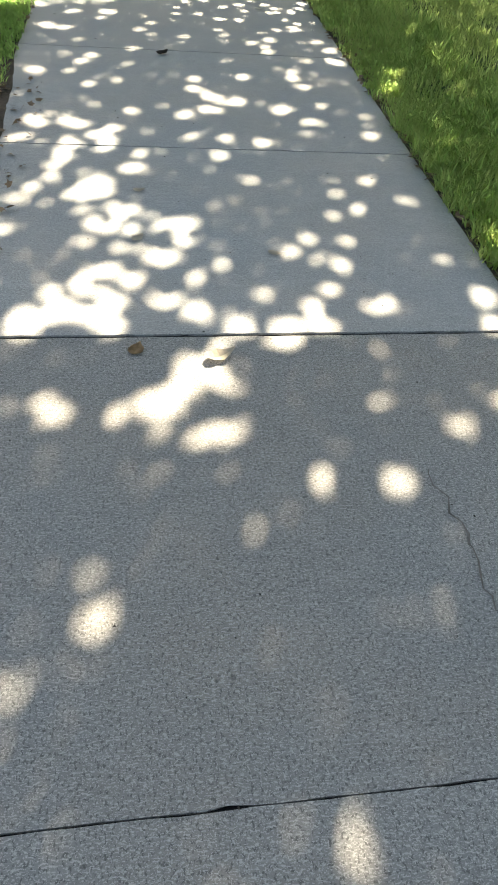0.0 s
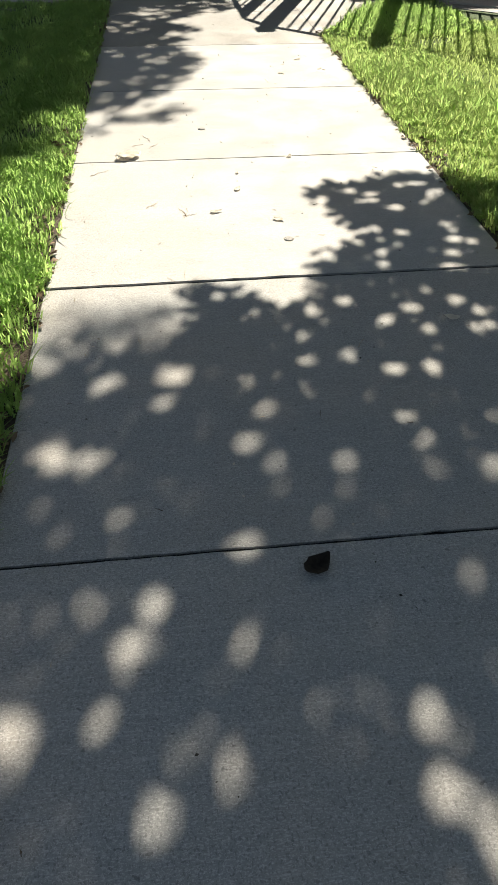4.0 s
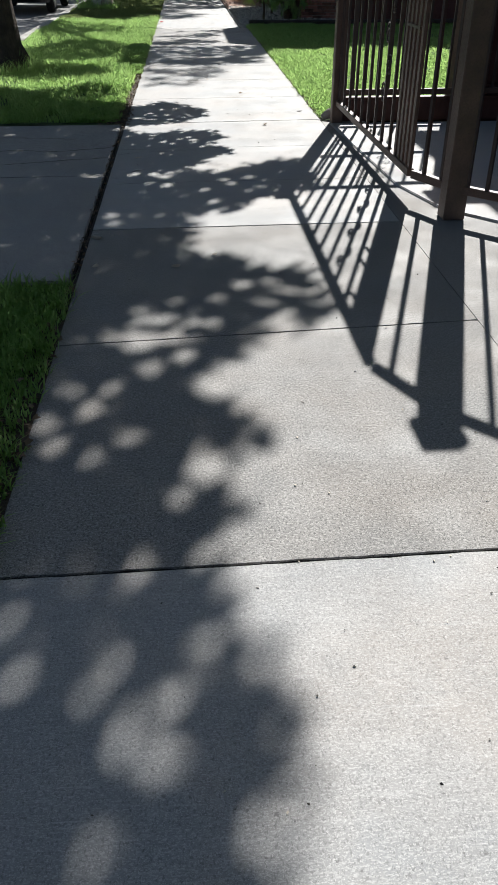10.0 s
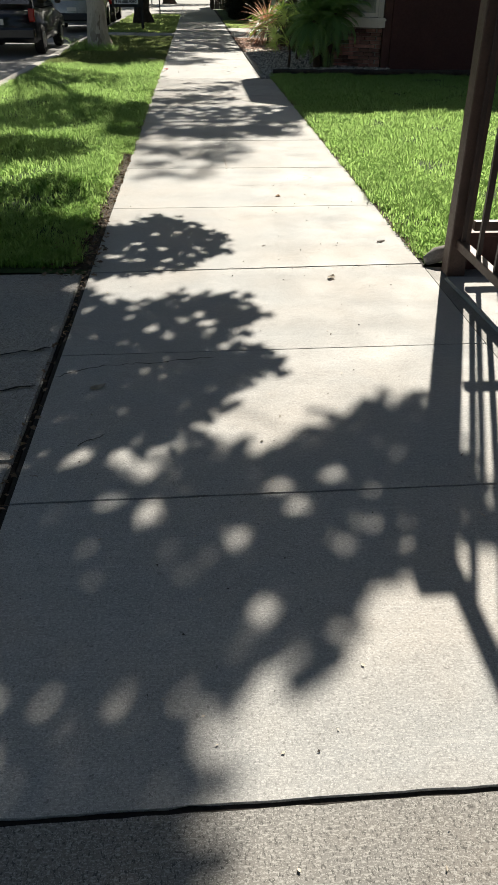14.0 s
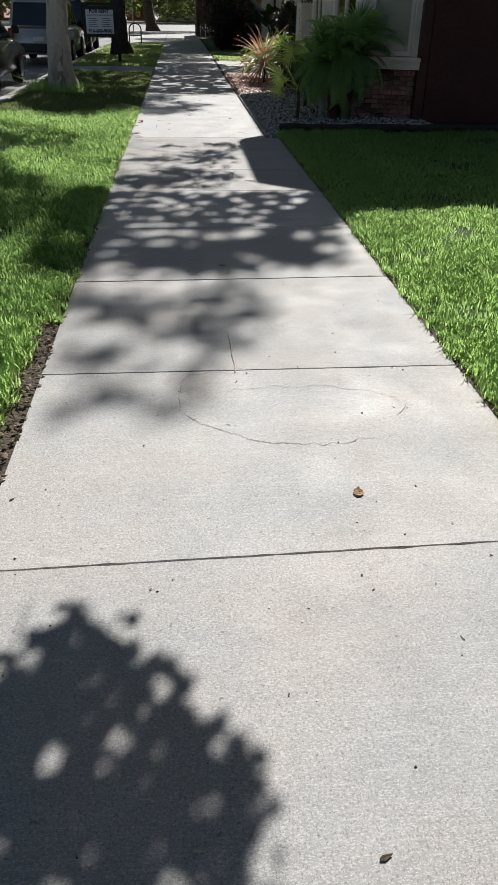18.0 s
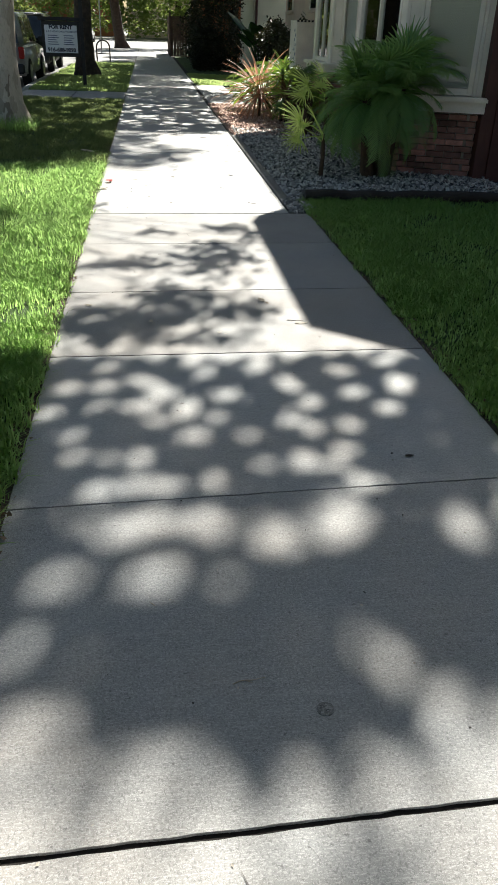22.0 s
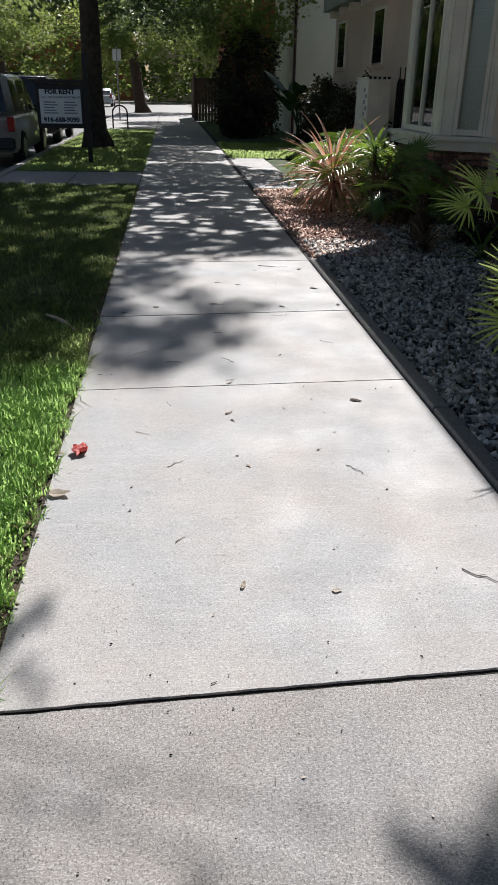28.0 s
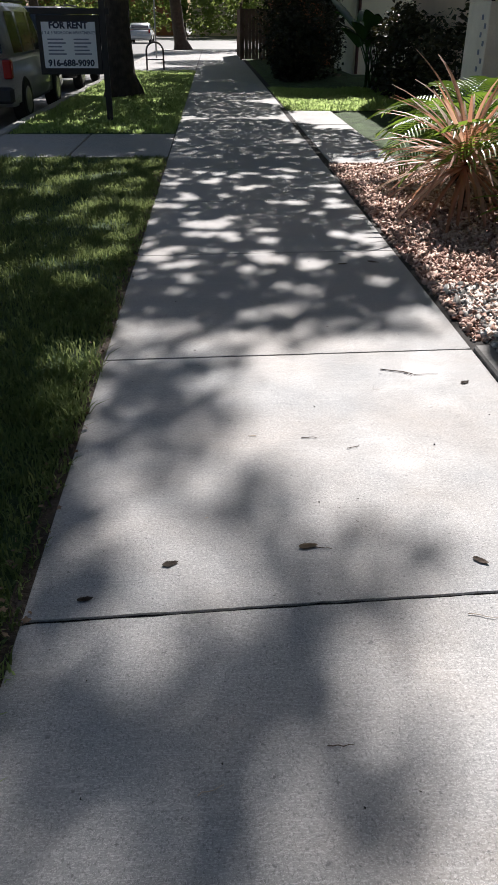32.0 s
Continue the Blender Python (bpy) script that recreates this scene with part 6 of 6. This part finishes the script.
LAWN_SHADE = [(-0.05, 18.22), (0.25, 18.36), (0.46, 18.39), (0.58, 18.5), (0.69, 18.67), (0.85, 18.73), (0.83, 18.97), (0.83, 19.12), (0.68, 19.21), (0.62, 19.37), (0.53, 19.44), (0.46, 19.57), (0.33, 19.65), (0.15, 19.37), (-0.05, 19.33), (-0.5, 19.5), (-0.5, 18.1)]
HOUSE_SHADE = [(-0.4, 23.85), (1.85, 23.85), (2.02, 24.2), (2.02, 25.15), (1.5, 25.3), (0.9, 25.15), (0.3, 25.3), (-0.4, 25.25)]
HIGH_SHADE = [(-0.4, 22.75), (0.5, 22.66), (1.2, 22.78), (1.72, 22.98), (1.85, 23.4), (1.75, 23.9), (-0.4, 23.9)]
STRIP_SHADE = [(-2.5, 33.6), (0.0, 33.9), (0.02, 40.3), (-2.5, 40.3)]
DAPPLE = [(0.0, 34.7), (0.9, 34.5), (1.85, 34.9), (1.95, 36.2), (1.95, 40.2), (0.0, 40.2)]
CORNER_SHADE = [(-2.6, 40.3), (0.0, 40.3), (0.0, 48.6), (-2.6, 48.6)]

# unseen tree, added off to the right only to shade the first slabs
limb_tree("shade_tree", "unseen broad-leaved tree added to shade the first slabs", (7.0, 10.4), 2.6, 0.24,
          [(1.3, -1.2, 2.8, 1.6, 4.8, 2.6), (3.1, 3.9, 0.9, 1.7, 4.8, 2.6), (3.4, 6.3, 1.2, 1.7, 4.2, 2.4), (-1.5, 4.4, 1.0, 2.1, 4.8, 2.4), (0.3, 7.05, 0.35, 0.22, 7.0, 1.2)],
          M["dark_bark"], M["leaf"], 1, 0.10,
          canopies=[(FIRST_SHADE, 4.3, 0.07, 3, clustered(GLINTS_NEAR, 2, 0.055, 3) + GLINTS_MID, 9.0, (0.002, 0.028)), (FRINGE, 2.9, 0.052, 3, GLINTS_MID, 34.0, (0.006, 0.024))])
limb_tree("street_tree", "street tree with a straight grey-brown trunk on the strip", (-1.96, 22.55), 3.0, 0.225,
          [(x + 0.2 * math.sin(y * 5), y, 0.5, 0.42, 4.0 + 3.2 * abs(math.sin(x * 3 + y)), 2.8) for x in (-0.75, -1.45, -2.2, -3.0, -3.9, -4.8) for y in np.arange(8.7, 18.4, 0.62)]
          + [(-0.8, 19.0, 0.8, 0.7, 3.4, 3.4), (-1.8, 19.6, 0.8, 1.0, 3.2, 3.4), (-0.8, 20.2, 0.6, 0.5, 3.4, 1.6), (-1.2, 22.0, 0.8, 0.7, 4.5, 1.7), (-3.4, 20.6, 0.9, 1.2, 5.0, 2.0), (-3.4, 24.0, 0.9, 1.6, 5.0, 1.8), (0.2, 9.7, 0.16, 0.09, 6.0, 1.4, 0.085), (0.43, 9.86, 0.08, 0.06, 6.0, 1.4, 0.085), (0.62, 9.95, 0.08, 0.05, 6.0, 1.4, 0.085), (0.5, 9.76, 0.07, 0.05, 6.0, 1.2, 0.085), (0.05, 9.5, 0.14, 0.1, 6.0, 1.2, 0.085)],
          M["dark_bark"], M["leaf"], 2, 0.11,
          canopies=[(VERGE_SHADE, 6.2, 0.08, 3, GLINTS_ENTRY, 16.0, (0.004, 0.03)), (ENTRY_SHADE, 5.6, 0.085, 3, GLINTS_ENTRY, 1.5, (0.012, 0.034)), (GATE_SHADE, 4.6, 0.08, 3, [(0.78, 15.58), (0.72, 15.9), (0.93, 16.03), (1.06, 15.86), (1.14, 15.95), (0.88, 16.16), (1.08, 16.22), (0.44, 16.04), (0.32, 16.12)], 1.5, (0.014, 0.028)),
                    (CROSS_SHADE, 3.0, 0.065, 3, GLINTS_LAWN, 1.5, (0.006, 0.02)), (LAWN_SHADE, 2.6, 0.062, 3, GLINTS_LAWN, 1.5, (0.006, 0.02))])
limb_tree("street_tree", "plane tree with mottled pale bark on the strip", (-1.7, 35.05), 3.4, 0.215,
          [(x, y, 0.19, 0.17, 10.0, 0.9, 0.12) for x, y in SOFT_NEAR] + [(-3.5, y, 0.9, 0.9, 6.5, 1.3) for y in (26.5, 28.4, 30.3, 32.2, 34.1, 36.0)] + [
    (1.2, 28.05, 0.2, 0.16, 5.4, 1.4, 0.085), (1.32, 27.8, 0.15, 0.15, 5.4, 1.24, 0.085), (1.05, 27.45, 0.24, 0.2, 5.4, 1.4, 0.085), (0.98, 27.1, 0.3, 0.18, 5.4, 1.4, 0.085), (0.85, 26.85, 0.2, 0.14, 5.4, 1.24, 0.085), (0.42, 27.0, 0.22, 0.12, 5.4, 1.55, 0.085),
    (0.13, 26.9, 0.15, 0.09, 5.4, 1.55, 0.085), (0.5, 27.93, 0.15, 0.09, 5.4, 1.08, 0.085), (0.06, 28.95, 0.12, 0.05, 5.4, 1.86, 0.085), (0.02, 28.75, 0.1, 0.05, 5.4, 1.86, 0.085), (0.6, 26.3, 0.22, 0.16, 5.4, 1.4, 0.085), (0.66, 26.0, 0.18, 0.22, 5.4, 1.55, 0.085), (0.28, 25.75, 0.32, 0.3, 5.4, 2.17, 0.085),
    (1.05, 25.95, 0.24, 0.2, 5.4, 1.4, 0.085), (0.95, 26.25, 0.16, 0.1, 5.4, 1.4, 0.085), (0.8, 25.5, 0.32, 0.12, 5.4, 1.24, 0.085), (0.75, 26.2, 0.75, 0.5, 5.6, 0.12, 0.085), (0.9, 27.2, 0.5, 0.6, 5.6, 0.15, 0.085), (0.45, 25.55, 0.5, 0.25, 6.0, 0.3, 0.085),
    (-1.3, 24.6, 0.9, 1.4, 8.0, 1.5), (-1.4, 28.2, 0.8, 0.8, 6.0, 0.7), (-0.9, 31.2, 0.8, 0.5, 6.0, 1.4),
], M["plane_bark"], M["leaf"], 3, 0.14, (0.1, 0.2), canopies=[(HOUSE_SHADE, 7.0, 0.085, 3, GLINTS_HOUSE, 4.0, (0.018, 0.044)), (HIGH_SHADE, 9.5, 0.1, 3, GLINTS_HIGH + GLINTS_HOUSE, 4.0, (0.024, 0.055))])
limb_tree("street_tree", "tall dark-trunked street tree beside the rent sign", (-1.4, 48.65), 4.2, 0.27, [(x, y, 0.17, 0.19, 11.5, 1.25, 0.12) for x, y in SOFT_FAR] + [(-3.6, y, 0.9, 0.8, 6.0, 2.4) for y in (38.0, 40.0, 44.2, 48.6, 50.6, 52.5)] + [
    (-1.0, 32.7, 1.05, 1.5, 8.0, 3.0), (0.4, 34.1, 0.35, 0.16, 8.0, 1.5, 0.12), (0.2, 33.8, 0.25, 0.2, 8.0, 1.3, 0.12), (0.9, 34.9, 1.0, 0.6, 8.5, 0.9, 0.12),
    (0.8, 40.6, 1.2, 1.2, 5.6, 2.0, 0.12), (0.9, 43.0, 1.2, 1.4, 5.6, 2.0, 0.12),
    (-1.2, 41.6, 1.1, 0.9, 5.6, 3.0, 0.12), (2.3, 41.6, 0.5, 1.5, 5.4, 1.5, 0.12), (-3.4, 46.3, 1.1, 2.4, 6.0, 2.4), (-3.2, 41.8, 0.9, 1.6, 6.0, 2.2), (0.7, 46.0, 1.3, 1.5, 5.0, 1.6), (0.5, 49.5, 1.6, 2.0, 5.0, 1.5), (0.4, 54, 1.8, 2.4, 5.0, 1.5), (0.4, 59, 1.8, 2.4, 5.0, 1.5), (0.2, 64, 1.8, 2.4, 5.0, 1.5),
], M["dark_bark"], M["leaf"], 4, 0.14, (0.0, 0.1), canopies=[(STRIP_SHADE, 5.0, 0.12, 2, [], 5.5, (0.05, 0.13)), (DAPPLE, 5.2, 0.10, 2, [], 10.0, (0.03, 0.08)), (CORNER_SHADE, 5.0, 0.13, 2, [], 3.0, (0.05, 0.13))], clumps=[(-0.6, 50.5, 3.7, 1.3, 1500), (0.9, 52.0, 3.9, 1.5, 1800), (-2.6, 49.0, 3.9, 1.4, 1300), (-0.8, 47.5, 5.2, 1.8, 2200), (-0.2, 55.5, 4.1, 1.5, 1500), (0.6, 59.0, 4.3, 1.7, 1900), (-0.9, 62.0, 4.9, 1.9, 1900), (1.2, 64.0, 4.7, 1.9, 1700)])
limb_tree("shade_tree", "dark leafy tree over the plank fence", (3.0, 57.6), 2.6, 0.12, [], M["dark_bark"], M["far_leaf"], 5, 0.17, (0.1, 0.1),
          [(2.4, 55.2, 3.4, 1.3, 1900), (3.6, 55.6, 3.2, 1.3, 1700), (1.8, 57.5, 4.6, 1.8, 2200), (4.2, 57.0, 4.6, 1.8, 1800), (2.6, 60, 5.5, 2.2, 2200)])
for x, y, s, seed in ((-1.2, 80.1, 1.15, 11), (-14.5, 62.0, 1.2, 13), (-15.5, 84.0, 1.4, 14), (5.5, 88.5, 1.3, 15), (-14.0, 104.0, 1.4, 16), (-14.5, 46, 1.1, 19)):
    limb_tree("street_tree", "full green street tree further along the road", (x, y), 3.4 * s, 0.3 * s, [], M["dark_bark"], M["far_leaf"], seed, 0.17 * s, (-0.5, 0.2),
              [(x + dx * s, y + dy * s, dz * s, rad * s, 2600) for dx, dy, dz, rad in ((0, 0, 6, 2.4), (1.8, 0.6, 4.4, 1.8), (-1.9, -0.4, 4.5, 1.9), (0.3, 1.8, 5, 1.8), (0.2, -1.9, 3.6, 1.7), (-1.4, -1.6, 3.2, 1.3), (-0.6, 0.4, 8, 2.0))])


for k in range(13):
    x, y, s = -46 + k * 7.2, 128 + 5 * math.sin(k * 2.1), 1.9
    if abs(x + 7) < 3:
        continue
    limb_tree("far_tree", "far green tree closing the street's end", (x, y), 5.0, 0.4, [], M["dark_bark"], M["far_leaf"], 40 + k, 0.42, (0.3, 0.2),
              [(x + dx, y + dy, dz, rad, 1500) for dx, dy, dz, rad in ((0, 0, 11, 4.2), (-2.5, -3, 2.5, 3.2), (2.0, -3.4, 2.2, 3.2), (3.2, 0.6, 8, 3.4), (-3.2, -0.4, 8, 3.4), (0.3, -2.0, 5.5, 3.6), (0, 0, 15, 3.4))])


# added boxes that block the bright low sky between the far trunks
far_row = thing("far_houses", "added row of plain brown houses blocking the sky behind the far trees", "houses", kind="structure")
for k in range(6):
    x = -62 + k * 20
    part("wall", boxes(x, x + 18, 140, 150, -0.2, 8 + (k % 3)), M["beige_stucco"] if k % 2 else M["orange_stucco"], far_row)
    part("roof", boxes(x - 0.5, x + 18.5, 139.5, 150.5, 8 + (k % 3), 9 + (k % 3), bevel=0.2), M["roof"], far_row)


def bush(name, label, centre, size, n, material, seed, leaf=0.1):
    r = np.random.default_rng(seed)
    b = thing(name, label, "bush")
    q = r.normal(size=(n, 3))
    q /= np.linalg.norm(q, axis=1)[:, None]
    q *= (r.uniform(0.35, 1, n) ** 0.5)[:, None]
    k = np.array([1 + 0.5 * noise.noise(Vector(p) * 2.2 + Vector(centre)) for p in q])[:, None]
    P = np.array(centre) + q * k * np.array(size)
    P = P[P[:, 2] > 0.02]
    v, f = leaf_arrays(P, leaf, r)
    ob = new("foliage", from_arrays("foliage", v, f, material))
    ob.parent = b
    bm = bmesh.new()
    for i in range(6):
        a = i * 1.05
        tube(bm, [(centre[0], centre[1], -0.03), (centre[0] + 0.5 * size[0] * math.cos(a), centre[1] + 0.5 * size[1] * math.sin(a), centre[2] + 0.3 * size[2])], [0.03, 0.01], 5)
    part("stems", bm, M["dark_bark"], b)


branch = bmesh.new()
tube(branch, [(-0.36, 32.28, 0.03), (-0.27, 32.16, 0.036), (-0.2, 32.05, 0.034), (-0.13, 31.94, 0.02)], [0.008, 0.012, 0.014, 0.01], 7)
solid("fallen_branch", branch, M["pale_twig"], "pale bare stub of a branch lying at the lawn edge", "branch", smooth=True)
bush("dark_bush", "tall dark red-brown hedge bush in shade", (3.2, 55.6, 1.4), (1.1, 2.6, 1.8), 13000, M["hedge_leaf"], 1, 0.11)
bush("dark_bush", "dark hedge bush in front of the plank fence", (2.7, 53.6, 0.7), (0.7, 0.9, 0.9), 4500, M["hedge_leaf"], 2, 0.1)
bush("dark_bush", "dark green shrub below the wing windows", (4.7, 48.8, 0.8), (0.6, 2.0, 1.0), 5000, M["hedge_leaf"], 3, 0.1)
bush("dark_bush", "dark shrub behind the utility cabinet", (4.6, 44.5, 0.7), (0.6, 1.6, 0.9), 3500, M["hedge_leaf"], 4, 0.09)
bush("low_shrub", "low dark shrub at the bay's brick foot", (3.75, 34.9, 0.14), (0.3, 0.35, 0.22), 1300, M["hedge_leaf"], 5, 0.05)

# ---------------- sign ----------------
sign = thing("rent_sign", "white rental sign board in a black timber frame on a post", "sign", at=(-1.12, 44.0, 0), turn=3)
part("post", boxes(-0.045, 0.045, -0.045, 0.045, -0.05, 2.05, bevel=0.006), M["black_paint"], sign)
part("arm", boxes(-1.08, 0.10, -0.04, 0.04, 1.50, 1.58, bevel=0.006), M["black_paint"], sign)
bd = part("frame", boxes(-1.0, -0.05, -0.03, 0.03, 0.68, 1.49, bevel=0.006), M["black_paint"], sign)
part("panel", boxes(-0.93, -0.12, -0.038, -0.031, 0.77, 1.40), M["sign_white"], sign, "white printed panel")


def lettering(text, x, z, size, material, bold=0.004):
    cu = bpy.data.curves.new("lettering", "FONT")
    cu.body, cu.size, cu.align_x = text, size, "CENTER"
    cu.extrude, cu.offset, cu.resolution_u = 0.001, bold, 2
    tmp = bpy.data.objects.new("lettering", cu)
    scene.collection.objects.link(tmp)
    bpy.context.view_layer.update()
    me = bpy.data.meshes.new_from_object(tmp.evaluated_get(bpy.context.evaluated_depsgraph_get()))
    bpy.data.objects.remove(tmp)
    me.materials.clear()
    me.materials.append(material)
    ob = new("lettering", me)
    ob.parent = sign
    ob.matrix_basis = pose(x, -0.0405, z, 90)
    ob["label"] = "printed words " + text.lower()


lettering("FOR RENT", -0.525, 1.315, 0.125, M["dark_print"], 0.006)
lettering("1 2 & 3 BEDROOM APARTMENTS", -0.525, 1.235, 0.056, M["grey_print"], 0.001)
lettering("916-688-9090", -0.525, 0.80, 0.125, M["dark_print"], 0.005)
for k in range(5):
    for x, w in ((-0.72, 0.27), (-0.33, 0.26)):
        part("text_bar", boxes(x - w / 2, x + w / 2 - 0.03 * (k % 3), -0.0415, -0.0395, 0.955 + 0.05 * k, 0.975 + 0.05 * k), M["grey_print"], sign)

rack = thing("bike_rack", "black arched steel bike rack beside the sidewalk", "bike rack", at=(-1.36, 59.0, 0))
pts = [(-0.28, 0, -0.05), (-0.28, 0, 0.55)] + [(-0.28 * math.cos(a), 0, 0.55 + 0.27 * math.sin(a)) for a in np.linspace(0.25, math.pi - 0.25, 9)] + [(0.28, 0, 0.55), (0.28, 0, -0.05)]
part("hoop", tube(bmesh.new(), pts, 0.03, 10), M["black_iron"], rack)
part("crossbar", tube(bmesh.new(), [(-0.28, 0, 0.3), (0.28, 0, 0.3)], 0.02, 8), M["black_iron"], rack)
sp = thing("street_pole", "thin grey street pole near the corner", "pole", at=(-1.9, 68, 0))
part("pole", tube(bmesh.new(), [(0, 0, -0.2), (0, 0, 3.2)], 0.035, 8), M["rim"], sp)
part("plate", boxes(-0.2, 0.2, -0.02, 0.0, 2.6, 3.1, bevel=0.004), M["white_paint"], sp)


# ---------------- vehicles ----------------
def vehicle(name, label, at, turn, length, width, height, colour, kind="suv"):
    car = thing(name, label, "car", "parked cars", at=at, turn=turn)
    hw, L = width / 2, length
    if kind == "suv":
        lower = [(0.0, 0.42), (0.03, 0.62), (0.05, 0.98), (0.12, 1.02), (L * 0.66, 1.05), (L * 0.97, 0.92), (L, 0.70), (L, 0.40), (L * 0.97, 0.30), (0.03, 0.30)]
        green = [(0.10, 1.02), (0.26, height - 0.06), (0.40, height), (L * 0.50, height), (L * 0.55, height - 0.05), (L * 0.70, 1.04)]
    else:
        lower = [(0.0, 0.45), (0.02, 0.75), (0.10, 0.94), (L * 0.14, 0.98), (L * 0.70, 0.95), (L * 0.97, 0.76), (L, 0.62), (L, 0.36), (L * 0.97, 0.26), (0.03, 0.28)]
        green = [(L * 0.06, 0.96), (L * 0.20, height - 0.04), (L * 0.28, height), (L * 0.50, height), (L * 0.56, height - 0.05), (L * 0.74, 0.95)]
    for nm, prof, inset in (("body", lower, 0.04), ("cabin", green, 0.16)):
        bm = bmesh.new()
        zmin, zmax = min(z for _, z in prof), max(z for _, z in prof)
        sides = []
        for s in (-1, 1):
            sides.append([bm.verts.new((s * (hw - (0.02 if nm == "body" else 0.05) - inset * (abs((z - zmin) / (zmax - zmin) - (0.45 if nm == "body" else 0)) ** 1.5)), y, z)) for y, z in prof])
        bm.faces.new(sides[0])
        bm.faces.new(sides[1][::-1])
        n = len(prof)
        for i in range(n):
            bm.faces.new((sides[0][(i + 1) % n], sides[0][i], sides[1][i], sides[1][(i + 1) % n]))
        bmesh.ops.recalc_face_normals(bm, faces=bm.faces[:])
        bmesh.ops.bevel(bm, geom=bm.edges[:], offset=0.05, segments=2, affect="EDGES")
        part(nm, bm, M[colour], car, smooth=True)
    zt, zb = height - 0.12, 1.08
    # side glass
    for s in (-1, 1):
        ys = [(green[0][0] + 0.30, L * 0.24), (L * 0.26, L * 0.45), (L * 0.47, L * 0.60)] if kind == "suv" else [(L * 0.20, L * 0.38), (L * 0.40, L * 0.58)]
        for y0, y1 in ys:
            bm = bmesh.new()
            lo, hi = hw - 0.055, hw - 0.16
            vs = [bm.verts.new(p) for p in ((s * lo, y0, zb), (s * lo, y1, zb), (s * hi, y1 - (0.22 if y1 > L * 0.55 else 0.02), zt), (s * hi, y0 + 0.05, zt))]
            f = bm.faces.new(vs if s > 0 else vs[::-1])
            bmesh.ops.solidify(bm, geom=[f], thickness=-0.02)
            part("side_window", bm, M["dark_pane"], car)
    bm = bmesh.new()
    g0, g1 = green[0], green[1]
    vs = [bm.verts.new(p) for p in ((-hw + 0.16, g0[0] + 0.015 - 0.03, zb), (hw - 0.16, g0[0] + 0.015 - 0.03, zb), (hw - 0.26, g1[0] - 0.06, zt), (-hw + 0.26, g1[0] - 0.06, zt))]
    bmesh.ops.solidify(bm, geom=[bm.faces.new(vs)], thickness=-0.02)
    part("rear_window", bm, M["dark_pane"], car)
    for s in (-1, 1):
        part("tail_light", boxes(s * (hw - 0.1) - 0.07, s * (hw - 0.1) + 0.07, -0.02, 0.12, 0.72, 1.0, bevel=0.02), M["tail"], car, "red tail light")
        part("mirror", boxes(s * (hw + 0.07) - 0.08, s * (hw + 0.07) + 0.08, L * 0.66, L * 0.66 + 0.1, 1.05, 1.22, bevel=0.03), M["plastic"], car)
        if kind == "suv":
            part("roof_rail", tube(bmesh.new(), [(s * (hw - 0.22), 0.5, height + 0.03), (s * (hw - 0.22), L * 0.5, height + 0.03)], 0.018, 6), M["plastic"], car)
    part("bumper", boxes(-hw + 0.05, hw - 0.05, -0.09, 0.10, 0.36, 0.60, bevel=0.04), M["plastic"] if kind == "suv" else M[colour], car)
    part("number_plate", boxes(-0.16, 0.16, -0.035 if kind == "suv" else -0.1, -0.02 if kind == "suv" else -0.09, 0.66, 0.78), M["white_paint"], car)
    for s in (-1, 1):
        for y in (L * 0.18, L * 0.80):
            rad = 0.36 if kind == "suv" else 0.32
            bm = bmesh.new()
            bmesh.ops.create_cone(bm, cap_ends=True, segments=28, radius1=rad, radius2=rad, depth=0.22, matrix=Matrix.Translation((s * (hw - 0.10), y, rad)) @ Matrix.Rotation(math.pi / 2, 4, "Y"))
            bmesh.ops.bevel(bm, geom=[e for e in bm.edges if len(e.link_faces) == 2 and any(len(f.verts) > 4 for f in e.link_faces)], offset=0.03, segments=2, affect="EDGES")
            w = part("wheel", bm, M["tyre"], car, "black tyre")
            bm = bmesh.new()
            bmesh.ops.create_cone(bm, cap_ends=True, segments=24, radius1=rad * 0.62, radius2=rad * 0.5, depth=0.02, matrix=Matrix.Translation((s * (hw + 0.015), y, rad)) @ Matrix.Rotation(s * math.pi / 2, 4, "Y"))
            part("rim", bm, M["rim"], w)
    return car


vehicle("parked_suv", "silver sport utility car parked at the kerb", (-3.55, 44.3, -0.13), 0, 4.45, 1.84, 1.8, "silver_car")
vehicle("parked_car", "dark sedan car parked at the kerb", (-3.98, 34.7, -0.13), 0, 4.6, 1.82, 1.45, "navy_car", "sedan")
vehicle("parked_suv", "black sport utility car parked beyond the sign", (-3.75, 51.6, -0.13), 0, 4.8, 1.9, 1.85, "black_car")
vehicle("parked_car", "white car standing beyond the far cross street", (-5.2, 99.0, -0.13), 0, 4.5, 1.8, 1.45, "white_car", "sedan")
vehicle("parked_suv", "white van parked across the street", (-10.8, 62, -0.13), 180, 4.8, 1.9, 1.85, "white_car")
vehicle("parked_car", "pale car parked across the street", (-10.8, 70, -0.13), 180, 4.5, 1.8, 1.45, "silver_car", "sedan")
